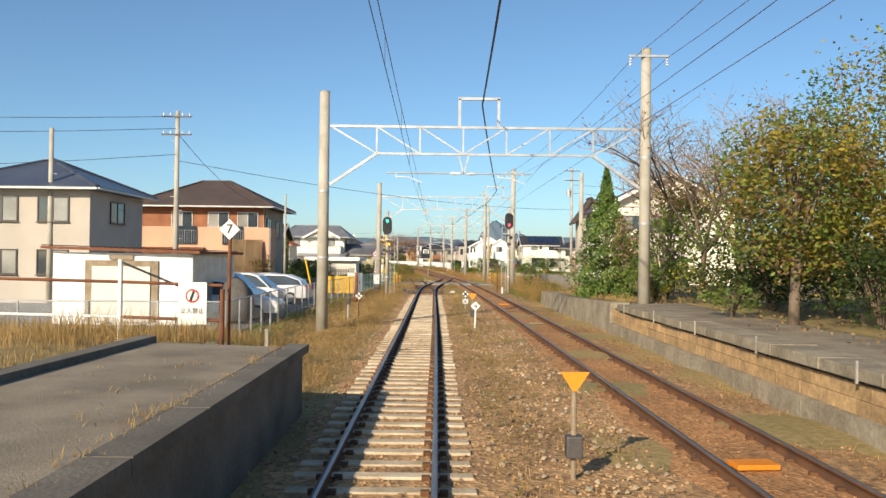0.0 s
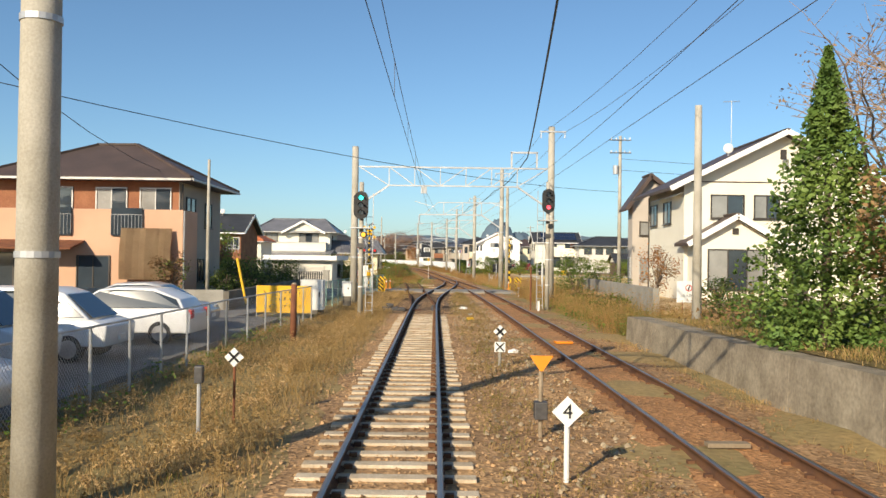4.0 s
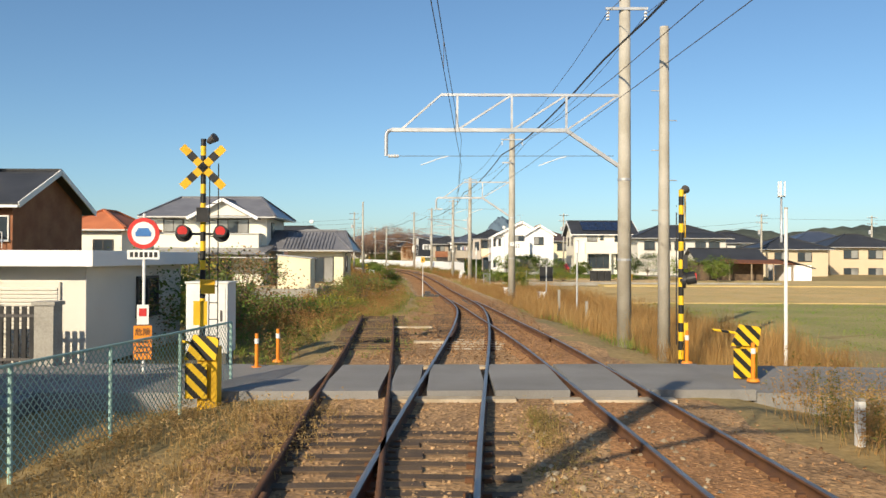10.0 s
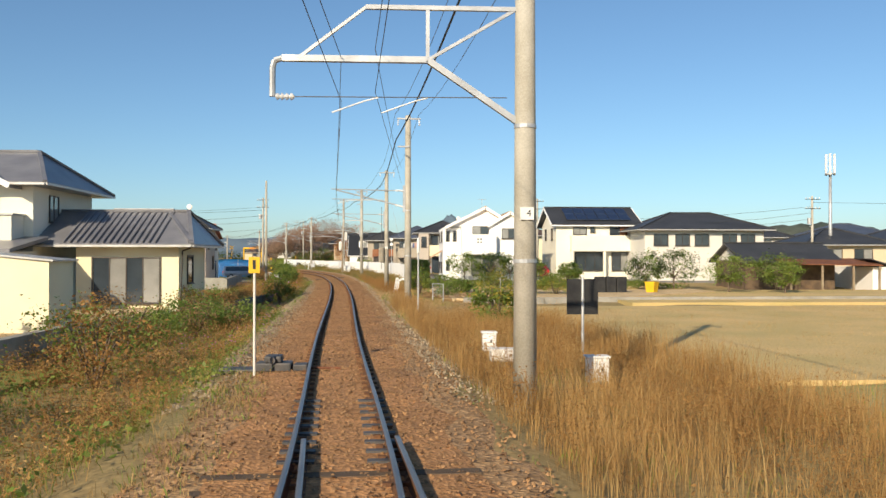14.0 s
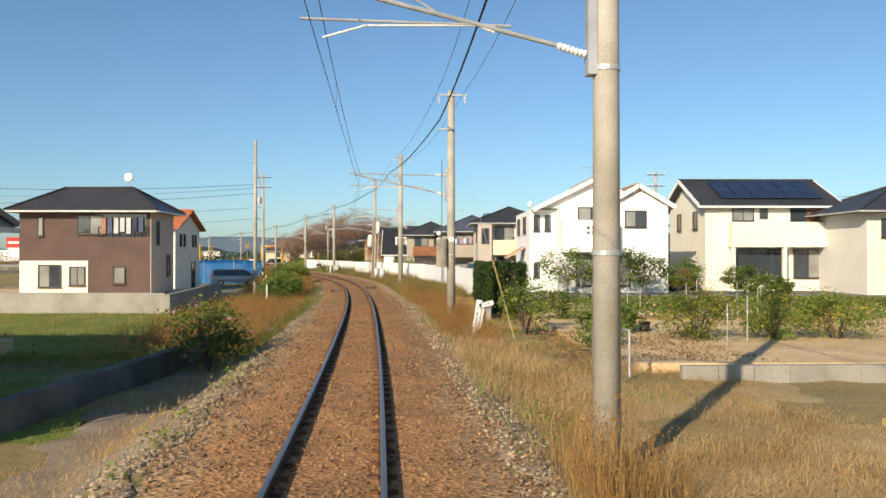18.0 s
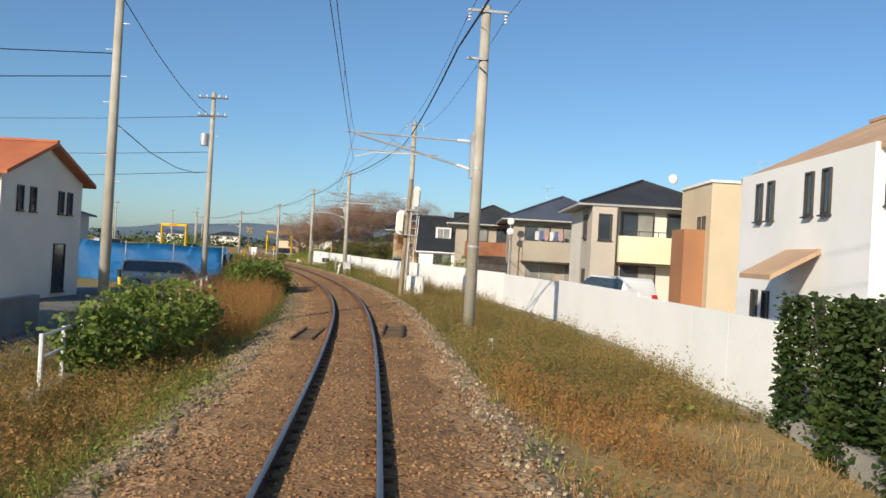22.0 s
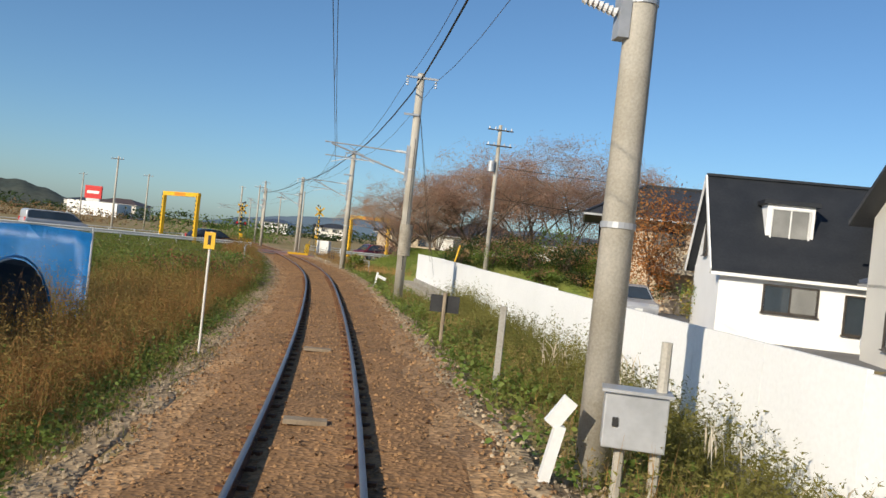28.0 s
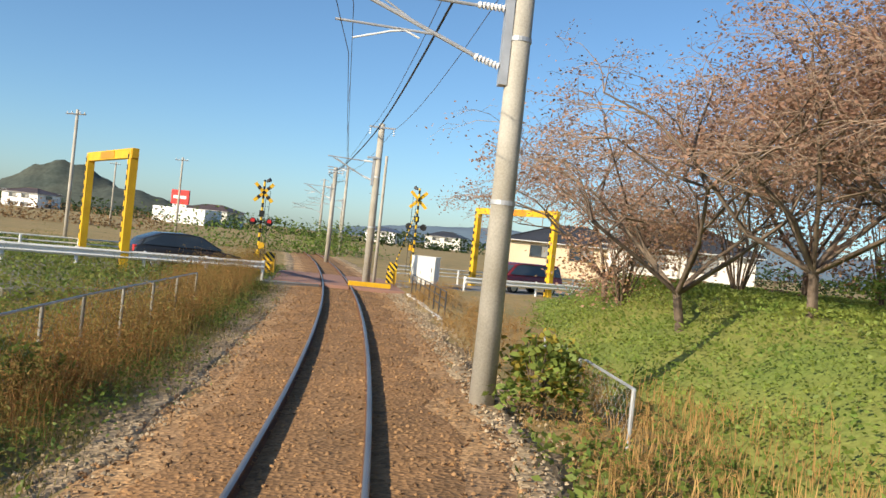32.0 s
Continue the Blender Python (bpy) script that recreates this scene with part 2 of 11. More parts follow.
def prism(bm, pts, d):
    """A flat outline given as points, thickened along d."""
    d = Vector(d)
    a = [bm.verts.new(p) for p in pts]
    b = [bm.verts.new(Vector(p) + d) for p in pts]
    bm.faces.new(a)
    bm.faces.new(b[::-1])
    for i in range(len(a)):
        j = (i + 1) % len(a)
        bm.faces.new((a[j], a[i], b[i], b[j]))
    bmesh.ops.recalc_face_normals(bm, faces=bm.faces)
    return bm


def B():
    return bmesh.new()


def part(name, bm, material, parent=None, label="", smooth=False):
    me = bpy.data.meshes.new(name)
    bm.to_mesh(me)
    bm.free()
    me.materials.append(material)
    if smooth:
        me.shade_smooth()
    ob = new(name, me)
    if parent is not None:
        ob.parent = parent
    if label:
        ob["label"] = label
    return ob


def thing(name, label, category, group="", kind="", at=(0, 0, 0), rz=0.0):
    ob = new(name)
    ob.empty_display_size = 0.2
    ob.matrix_world = pose(*at, 0, 0, rz)
    return tagged(ob, label, category, group, kind)


def raw(name, verts, faces, material, parent=None, smooth=False):
    """A mesh from computed arrays."""
    me = bpy.data.meshes.new(name)
    verts = np.asarray(verts, dtype=np.float32)
    faces = np.asarray(faces, dtype=np.int32)
    k = faces.shape[1]
    me.vertices.add(len(verts))
    me.vertices.foreach_set("co", verts.ravel())
    me.loops.add(faces.size)
    me.loops.foreach_set("vertex_index", faces.ravel())
    me.polygons.add(len(faces))
    me.polygons.foreach_set("loop_start", np.arange(0, faces.size, k, dtype=np.int32))
    me.update(calc_edges=True)
    me.materials.append(material)
    if smooth:
        me.shade_smooth()
    ob = new(name, me)
    if parent is not None:
        ob.parent = parent
    return ob


def text(name, words, size, m, material, parent=None, depth=0.003):
    cu = bpy.data.curves.new(name, "FONT")
    cu.body, cu.size, cu.align_x, cu.align_y, cu.extrude = words, size, "CENTER", "CENTER", depth
    tmp = bpy.data.objects.new(name, cu)
    me = bpy.data.meshes.new_from_object(tmp)
    bpy.data.objects.remove(tmp)
    me.materials.clear()
    me.materials.append(material)
    ob = new(name, me)
    if parent is not None:
        ob.parent = parent
    ob.matrix_basis = m
    return ob


# ---------------------------------------------------------------- the line of the tracks
def spline(knots):
    ky = np.array([k[0] for k in knots], float)
    kx = np.array([k[1] for k in knots], float)
    n = len(ky)
    h = np.diff(ky)
    A, r = np.zeros((n, n)), np.zeros(n)
    A[0, 0] = A[-1, -1] = 1
    for i in range(1, n - 1):
        A[i, i - 1], A[i, i], A[i, i + 1] = h[i - 1], 2 * (h[i - 1] + h[i]), h[i]
        r[i] = 6 * ((kx[i + 1] - kx[i]) / h[i] - (kx[i] - kx[i - 1]) / h[i - 1])
    s2 = np.linalg.solve(A, r)

    def f(y):
        y = np.asarray(y, float)
        i = np.clip(np.searchsorted(ky, y) - 1, 0, n - 2)
        a, b, hh = ky[i + 1] - y, y - ky[i], h[i]
        v = (s2[i] * a**3 + s2[i + 1] * b**3) / (6 * hh) + (kx[i] / hh - s2[i] * hh / 6) * a + (kx[i + 1] / hh - s2[i + 1] * hh / 6) * b
        lo = kx[0] + (y - ky[0]) * ((kx[1] - kx[0]) / h[0])
        hi = kx[-1] + (y - ky[-1]) * ((kx[-1] - kx[-2]) / h[-1])
        return np.where(y < ky[0], lo, np.where(y > ky[-1], hi, v))
    return f


A_LINE = spline([(-60, -0.4), (8, -0.62), (31, -0.8), (55, -1.07), (62, -1.1), (68, -0.98), (75.5, -0.6), (84, -0.08), (94, 0.38), (100, 0.42), (106, 0.1), (112, -0.35),
                 (125, -1.2), (139.5, -2.08), (149, -2.75), (163, -3.87), (177, -5.3), (196, -8.02), (210, -11.0), (225, -14.9), (244.6, -20.9), (264, -27.65), (275, -32.2),
                 (282.4, -35.5), (300, -44.0), (330, -60.0), (370, -84.0), (420, -116.0)])
B_LINE = spline([(-60, 3.9), (8, 3.72), (20, 3.55), (30, 3.4), (48, 3.05), (63, 2.68), (78, 2.15), (85, 1.82), (94, 1.15), (100, 0.72), (106, 0.2)])
C_LINE = spline([(54, -1.06), (62.7, -1.3), (68.4, -1.62), (77.5, -2.12), (86, -2.6), (96, -3.25)])


def cant(y):
    """Lean of the track to its left, as a tangent."""
    return np.interp(y, [148, 195, 268, 288], [0.0, 0.1, 0.1, 0.0])


def frame_at(f, y):
    e = 0.05
    x = f(y)
    dx = (f(y + e) - f(y - e)) / (2 * e)
    k = 1 / np.sqrt(1 + dx * dx)
    return x, dx * k, k          # x, and the unit tangent (tx, ty)


def beside(f, y, u, z=0.0):
    """The place u metres to the right of a line at y."""
    x, tx, ty = frame_at(f, y)
    return Vector((float(x + u * ty), float(y - u * tx), z))


def smooth01(v):
    v = np.clip(v, 0, 1)
    return v * v * (3 - 2 * v)


def bed_right(y):
    return np.where(y < 96, np.maximum(B_LINE(np.minimum(y, 96)) - A_LINE(y), 0) + 2.0, 2.1)


def bed_left(y):
    return np.interp(y, [0, 50, 62, 78, 92, 100, 110], [1.7, 1.8, 2.4, 3.4, 4.2, 2.6, 2.1])


def land(u, y):
    """Height of the land u metres right of the running line, below the rail heads."""
    u, y = np.asarray(u, float), np.asarray(y, float)
    zl = np.interp(y, [70, 100, 130, 165, 205, 260, 285, 300], [-0.25, -0.6, -0.75, -0.8, -0.75, -0.7, -0.2, -0.1])
    zr = np.interp(y, [70, 95, 150, 176, 200, 215, 236, 250, 261, 264.5, 285, 300], [-0.3, -0.55, -0.55, -0.2, -0.1, 0.05, 0.0, -0.45, -0.6, -0.15, 0.1, -0.1])
    inner = np.where(u < 2.4, np.maximum(u, -2.4) * cant(y), 2.4 * cant(y) * 0.4)
    base = -0.17 + inner
    a = smooth01((-u - bed_left(y)) / 1.6)
    b = smooth01((u - bed_right(y)) / 1.6)
    z = base * (1 - a) * (1 - b) + zl * a + zr * b
    far = smooth01((np.abs(u) - 60) / 200)
    return z * (1 - far) - 0.6 * far


def place(u, y):
    """Plan position of (u, y), square to the line near it and sheared far from it."""
    x, tx, ty = frame_at(A_LINE, y)
    w = 1 - smooth01((np.abs(u) - 25) / 40)
    return x + u * (ty * w + (1 - w)), y - u * tx * w


# ---------------------------------------------------------------- ground
def strip(name, us, ys, zf, material, kind="structure", label="", category=""):
    us, ys = np.asarray(us, float), np.asarray(ys, float)
    Y, U = np.meshgrid(ys, us, indexing="ij")
    X, YY = place(U, Y)
    Z = zf(U, Y)
    v = np.stack([X, YY, Z], -1).reshape(-1, 3)
    n, k = len(ys), len(us)
    i = (np.arange(n - 1)[:, None] * k + np.arange(k - 1)[None, :]).ravel()
    f = np.stack([i, i + 1, i + k + 1, i + k], -1)
    ob = raw(name, v, f, material, smooth=True)
    return tagged(ob, label, category, "", kind)


def rough_land(u, y):
    z = land(u, y)
    w = np.clip((np.abs(u) - 2) / 3, 0, 1) * np.clip((300 - np.abs(u)) / 200, 0, 1)
    return z + w * 0.05 * (np.sin(u * 1.7 + y * 0.9) + np.sin(u * 0.6 - y * 1.3 + 1))


US = [-3000, -1200, -500, -220, -120, -80, -60, -48, -38, -30, -24, -20, -17, -14, -12, -10.5, -9, -8, -7, -6.2, -5.5, -4.8, -4.2, -3.7, -3.2, -2.8, -2.4, -2, -1.5, -1, -0.5, 0]
US = US + [-u for u in US[-2::-1]]
YS = [-900, -400, -200, -100, -60, -35] + list(np.arange(-20, 320, 1.2)) + [325, 335, 350, 370, 400, 450, 520, 620, 800, 1100, 1700, 2600, 4200]
strip("ground", US, YS, rough_land, GROUND, label="dry brown lineside soil with thin grass", category="ground")


def bed_mesh(name, f, ys, half_l, half_r, material, lift, label):
    ys = np.asarray(ys, float)
    vs, k = [], 9
    for y in ys:
        l = (half_l(y) if callable(half_l) else half_l) + 0.14 * math.sin(y * 2.1) + 0.1 * math.sin(y * 5.3)
        r = (half_r(y) if callable(half_r) else half_r) + 0.14 * math.sin(y * 1.7 + 2) + 0.1 * math.sin(y * 4.9)
        x, tx, ty = frame_at(f, y)
        for j in range(k):
            u = -l + (l + r) * j / (k - 1)
            px, py = x + u * ty, y - u * tx
            xa, _, tya = frame_at(A_LINE, py)
            z = float(land((px - xa) * tya, py)) + (lift if 0 < j < k - 1 else -0.08)
            vs.append((px, py, z))
    i = (np.arange(len(ys) - 1)[:, None] * k + np.arange(k - 1)[None, :]).ravel()
    ob = raw(name, vs, np.stack([i, i + 1, i + k + 1, i + k], -1), material, smooth=True)
    return tagged(ob, label, "ballast", "", "structure")


bed_mesh("ballast_bed", A_LINE, np.arange(-20, 330, 0.8), lambda y: float(bed_left(y)) + 0.5, lambda y: float(bed_right(y)) + 0.6, BED, 0.015, "brown stained stone ballast bed")
bed_mesh("ballast_bed", A_LINE, np.arange(98, 164.5, 0.8), 1.85, 1.9, BEDRUST, 0.03, "rust-brown ballast of the running line")
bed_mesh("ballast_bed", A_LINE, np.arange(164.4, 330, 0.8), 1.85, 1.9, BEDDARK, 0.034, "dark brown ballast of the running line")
bed_mesh("ballast_bed", B_LINE, np.arange(-20, 98, 0.8), 1.15, 1.15, BEDRUST, 0.03, "rust-brown ballast of the second track")
bed_mesh("ballast_shoulder", A_LINE, np.arange(112, 330, 0.8), lambda y: 2.6, lambda y: -1.95, BEDGREY, 0.022, "grey ballast shoulder beside the rails")
bed_mesh("ballast_shoulder", A_LINE, np.arange(112, 330, 0.8), lambda y: -1.95, lambda y: 2.7, BEDGREY, 0.022, "grey ballast shoulder beside the rails")


# ---------------------------------------------------------------- rails and sleepers
RAIL = [(-0.032, 0.0), (0.032, 0.0), (0.034, -0.03), (0.009, -0.045), (0.009, -0.125), (0.06, -0.142), (0.06, -0.15), (-0.06, -0.15), (-0.06, -0.142), (-0.009, -0.125), (-0.009, -0.045), (-0.034, -0.03)]


def rail(f, y0, y1, side, worn, top=RAILTOP, offset=None):
    ys = np.arange(y0, y1 + 0.01, 1.0)
    k = len(RAIL)
    vs = []
    for y in ys:
        x, tx, ty = frame_at(f, y)
        o = side * 0.566 if offset is None else offset(y)
        c = float(cant(y))
        for a, h in RAIL:
            u = o + a
            vs.append((x + u * ty, y - u * tx, h + u * c))
    n = len(ys)
    i = np.arange(n - 1)[:, None] * k
    j = np.arange(k)[None, :]
    fs = np.stack([i + j, i + (j + 1) % k, i + k + (j + 1) % k, i + k + j], -1).reshape(-1, 4)
    ob = raw("rail", vs, fs[:, ::-1], RAILRUST)
    ob.data.materials.append(top)
    mi = np.zeros(len(fs), dtype=np.int32)
    mi[0::k] = 1
    ob.data.polygons.foreach_set("material_index", mi)
    return tagged(ob, worn, "rail", "rails", "structure")


RAILDULL = M("dull_rail_head", (0.19, 0.15, 0.13), (0.13, 0.09, 0.07), 0.8, 0.5, metal=0.5)
SHINY = "steel rail with a polished head and rusty web"
for s in (-1, 1):
    rail(A_LINE, -18, 99, s, SHINY)
    rail(A_LINE, 99, 330, s, SHINY)
    rail(B_LINE, -18, 105.8, s, "rust-brown steel rail of the second track", RAILTOP)
    rail(C_LINE, 58.5, 95, s, "dark rusty rail of a disused siding", RAILRUST)
# check rails beside the crossings of the points
for f, y0, y1, o in ((A_LINE, 66, 71, 0.49), (C_LINE, 66, 71, -0.49), (B_LINE, 86, 91, 0.49), (A_LINE, 86, 91, -0.49)):
    rail(f, y0, y1, 0, "short rusty check rail beside the points", RAILRUST, offset=lambda y, o=o: o)

tracks = thing("railway_track", "narrow-gauge railway track on sleepers", "railway track", kind="structure")


def sleeper_mesh(name, half, w, mat):
    bm = B()
    box(bm, -half, half, -w / 2, w / 2, -0.26, -0.135, 0.012)
    for v in bm.verts:
        if abs(v.co.x) < 0.3 and v.co.z > -0.2:
            v.co.z -= 0.01
    me = bpy.data.meshes.new(name)
    bm.to_mesh(me)
    bm.free()
    me.materials.append(mat)
    return me


SL_C, SL_W, SL_L = sleeper_mesh("sleeper", 0.98, 0.2, SLEEP), sleeper_mesh("sleeper", 1.03, 0.21, SLEEPW), sleeper_mesh("sleeper", 1.5, 0.21, SLEEPW)
rs = random.Random(4)


def sleeper(f, y, me, dz=0.0, stain=None):
    x, tx, ty = frame_at(f, y)
    ob = new("sleeper", me)
    ob.parent = tracks
    ob.matrix_basis = pose(float(x) + rs.uniform(-0.03, 0.03), float(y), dz + rs.uniform(-0.012, 0.008), 0, -math.degrees(math.atan(float(cant(y)))), -math.degrees(math.atan2(float(tx), float(ty))) + rs.uniform(-0.9, 0.9))
    return ob


y = 4.0
while y < 55.5:
    sleeper(A_LINE, y, SL_C, 0.012 if y < 50 else 0.0)
    y += 0.567
while y < 76:
    if not 74.5 < y < 76:
        sleeper(A_LINE, y, SL_L if y < 66 else SL_W, 0.0)
    y += 0.567
y = 84.5
while y < 104:
    sleeper(A_LINE, y, SL_C if y < 87 else SL_L if y > 90 else SL_W, 0.0)
    y += 0.567
y = 66.3
while y < 96:
    if not 75.5 < y < 84:
        sleeper(C_LINE, y, SL_W, 0.01)
    y += 0.6
y = 4.0
while y < 74:
    sleeper(B_LINE, y, SL_W, -0.03)
    y += 0.62
joined = B()
for y in np.arange(104, 320, 0.567):
    if y > 288 and y < 298:
        continue
    x, tx, ty = frame_at(A_LINE, y)
    m = pose(float(x), float(y), -0.03, 0, -math.degrees(math.atan(float(cant(y)))), -math.degrees(math.atan2(float(tx), float(ty))))
    bmesh.ops.create_cube(joined, size=1.0, matrix=m @ pose(0, 0, -0.19) @ Matrix.Diagonal((2.0, 0.21, 0.12, 1)))
ob = part("sleepers", joined, SLEEPW, tracks)
tagged(ob, kind="stuff")
# rail fastenings, one small block each side of each rail
clips = B()
for f, y0, y1, st in ((A_LINE, 5, 74, 0.567), (A_LINE, 84, 260, 0.567), (B_LINE, 5, 74, 0.62)):
    for y in np.arange(y0, y1, st):
        for o in (-0.66, -0.47, 0.47, 0.66):
            p = beside(f, y, o)
            bmesh.ops.create_cube(clips, size=1.0, matrix=Matrix.Translation((p.x, p.y, -0.125 + o * float(cant(y)))) @ Matrix.Diagonal((0.09, 0.07, 0.05, 1)))
tagged(part("rail_fastenings", clips, RAILRUST, tracks), kind="stuff")


# ---------------------------------------------------------------- overhead line
def concrete_pole(name, x, y, z0, z1, r0=0.175, r1=0.135, label="pale tapered concrete mast of the overhead line", rings=(2.4, 4.6), category="mast", group="overhead line masts"):
    t = thing(name, label, category, group, at=(x, y, z0))
    h = z1 - z0
    part("shaft", rod(B(), (0, 0, -0.3), (0, 0, h), r0, r1, 20), POLE, t, smooth=True)
    part("cap", rod(B(), (0, 0, h), (0, 0, h + 0.03), r1 * 1.04, r1 * 0.9, 20), CONC, t)
    for q in rings:
        if q < h:
            r = r0 + (r1 - r0) * q / h
            part("band", rod(B(), (0, 0, q), (0, 0, q + 0.06), r + 0.012, r + 0.012, 20), STEEL, t)
    return t


def crossarm(t, z, x0, x1, ins=True, group=None):
    part("crossarm", bar(B(), (x0, -0.14, z), (x1, -0.14, z), 0.07, 0.07), STEEL, t)
    if ins:
        for x in (x0 + 0.06, x1 - 0.06):
            bm = B()
            for k in range(3):
                rod(bm, (x, -0.14, z - 0.08 - 0.09 * k), (x, -0.14, z - 0.13 - 0.09 * k), 0.03, 0.055, 10)
            part("insulator", bm, INSUL, t)


def insulator_bar(a, b, r=0.055, n=7):
    bm = B()
    a, b = Vector(a), Vector(b)
    rod(bm, a, b, r * 0.5)
    for k in range(n):
        p = a.lerp(b, (k + 0.5) / n)
        d = (b - a).normalized() * 0.02
        rod(bm, p - d, p + d, r, r * 0.7, 10)
    return bm


def cantilever(t, reach, za, zb, contact, tilt=0.0):
    """A hinged bracket on mast t: top tube, stay, strut and registration arm; reach is to the left."""
    part("bracket_plate", box(B(), -0.24, -0.13, -0.1, 0.1, zb - 0.25, za + 0.25), STEEL, t)
    part("insulator", insulator_bar((-0.25, 0, za), (-0.62, 0, za + 0.01)), INSUL, t)
    part("top_tube", rod(B(), (-0.6, 0, za), (-reach - 0.3, 0, za + 0.05), 0.024), STEEL, t)
    part("insulator", insulator_bar((-0.25, 0, zb), (-0.6, 0, zb + 0.1)), INSUL, t)
    part("strut", rod(B(), (-0.58, 0, zb + 0.1), (-reach - 0.05, 0, za + 0.0), 0.03), STEEL, t)
    k = (reach - 0.6) * 0.5 + 0.6
    part("brace", rod(B(), (-k, 0, zb + 0.1 + (za - zb - 0.1) * 0.5), (-k - 0.55, 0, za - 0.02), 0.014), STEEL, t)
    zr = zb + 0.34
    part("registration_tube", rod(B(), (-1.15, 0, zr - 0.02), (-reach - 0.25, 0, zr + 0.02), 0.018), STEEL, t)
    bm = B()
    pts = [(-1.35, 0, zr - 0.1), (-1.55, 0, zr - 0.02), (-reach + 0.5, 0, zr - 0.05), (-reach, 0, contact + 0.02)]
    for a, b in zip(pts, pts[1:]):
        rod(bm, a, b, 0.014)
    part("steady_arm", bm, WHITE, t)


def truss_portal(name, xl, xr, y, z_top, z_bot, base_l, base_r, top_l, top_r, label):
    L = concrete_pole("overhead_line_mast", xl, y, base_l, top_l, 0.2, 0.165)
    R = concrete_pole("overhead_line_mast", xr, y, base_r, top_r, 0.2, 0.16)
    crossarm(R, top_r - base_r - 0.25, -0.62, 0.72)
    t = thing("portal_beam", label, "gantry", "overhead line gantries", at=(xl, y, 0))
    w = xr - xl
    part("top_chord", bar(B(), (0.2, 0, z_top), (w - 0.2, 0, z_top), 0.08, 0.08), STEEL, t)
    a, b = 1.75, w - 1.75
    part("bottom_chord", bar(B(), (a, 0, z_bot), (b, 0, z_bot), 0.08, 0.07), STEEL, t)
    part("knee_brace", bar(B(), (0.2, 0, z_bot - 1.05), (a, 0, z_bot), 0.09, 0.09), STEEL, t)
    part("knee_brace", bar(B(), (w - 0.2, 0, z_bot - 1.05), (b, 0, z_bot), 0.09, 0.09), STEEL, t)
    n = 5
    for i in range(n + 1):
        x = a + (b - a) * i / n
        part("hanger", bar(B(), (x, 0, z_bot), (x, 0, z_top), 0.05, 0.05), STEEL, t)
        x2 = a + (b - a) * (i + 1) / n if i < n / 2 else x
        if i < n:
            x2 = a + (b - a) * (i + 1) / n
            p, q = ((x, 0, z_top), (x2, 0, z_bot)) if i < n / 2 - 0.5 else ((x, 0, z_bot), (x2, 0, z_top))
            part("diagonal", bar(B(), p, q, 0.045, 0.045), STEEL, t)
    part("diagonal", bar(B(), (0.2, 0, z_top), (a, 0, z_bot), 0.05, 0.05), STEEL, t)
    part("diagonal", bar(B(), (w - 0.2, 0, z_top), (b, 0, z_bot), 0.05, 0.05), STEEL, t)
    return t, L, R


def frame_hoop(t, x0, x1, z0, z1):
    """The upright hoop that carries the feeder over a beam."""
    bm = B()
    for p, q in (((x0, 0, z0), (x0, 0, z1)), ((x1, 0, z0), (x1, 0, z1)), ((x0 - 0.05, 0, z1), (x1 + 0.05, 0, z1))):
        bar(bm, p, q, 0.09, 0.09)
    part("feeder_hoop", bm, STEEL, t)


def hanging_bar(t, x0, x1, z, zb, parts):
    """A pull-off tube slung under the beam, with insulators and steady arms."""
    part("pull_off_tube", rod(B(), (x0, 0, z), (x1, 0, z), 0.022), STEEL, t)
    xm = (x0 + x1) / 2 + 0.15
    bm = B()
    bar(bm, (xm - 0.18, 0, zb), (xm, 0, z), 0.05, 0.05)
    bar(bm, (xm + 0.18, 0, zb), (xm, 0, z), 0.05, 0.05)
    part("drop_bracket", bm, STEEL, t)
    part("insulator", insulator_bar((xm - 0.1, 0, z), (xm - 0.42, 0, z), 0.06, 6), INSUL, t)
    part("insulator", insulator_bar((xm + 0.1, 0, z), (xm + 0.42, 0, z), 0.06, 6), INSUL, t)
    for x, s in parts:
        bm = B()
        for a, b in zip([(x, 0, z), (x, 0, z - 0.12), (x + 0.5 * s, 0, z - 0.14), (x + s, 0, z - 0.33)], [(x, 0, z - 0.12), (x + 0.5 * s, 0, z - 0.14), (x + s, 0, z - 0.33)]):
            rod(bm, a, b, 0.014)
        part("steady_arm", bm, WHITE, t)


CW = 4.72          # contact wire
MW = 5.42          # messenger wire
g1, m1l, m1r = truss_portal("portal_beam", -4.0, 6.7, 27.7, 6.62, 5.72, -0.2, 1.05, 7.75, 9.3, "galvanised steel truss beam spanning two tracks")
frame_hoop(g1, 4.5, 5.8, 6.62, 7.58)
hanging_bar(g1, 2.1, 6.9, 5.08, 5.72, ((2.4, 0.9), (5.8, 0.9)))
g2, m2l, m2r = truss_portal("portal_beam", -4.85, 5.25, 62.8, 6.9, 5.95, -0.2, -0.2, 7.9, 9.05, "galvanised steel truss beam spanning two tracks")
frame_hoop(g2, 8.05, 9.35, 6.9, 7.72)
for x, s in ((3.1, 1.0), (6.9, 0.8)):
    bm = B()
    rod(bm, (x, 0, 5.0 + 0.15), (x + s, 0, 4.85), 0.014)
    part("steady_arm", bm, WHITE, g2)
part("drop_bracket", bar(B(), (3.55, 0, 5.55), (3.55, 0, 5.95), 0.3, 0.06), STEEL, g2)


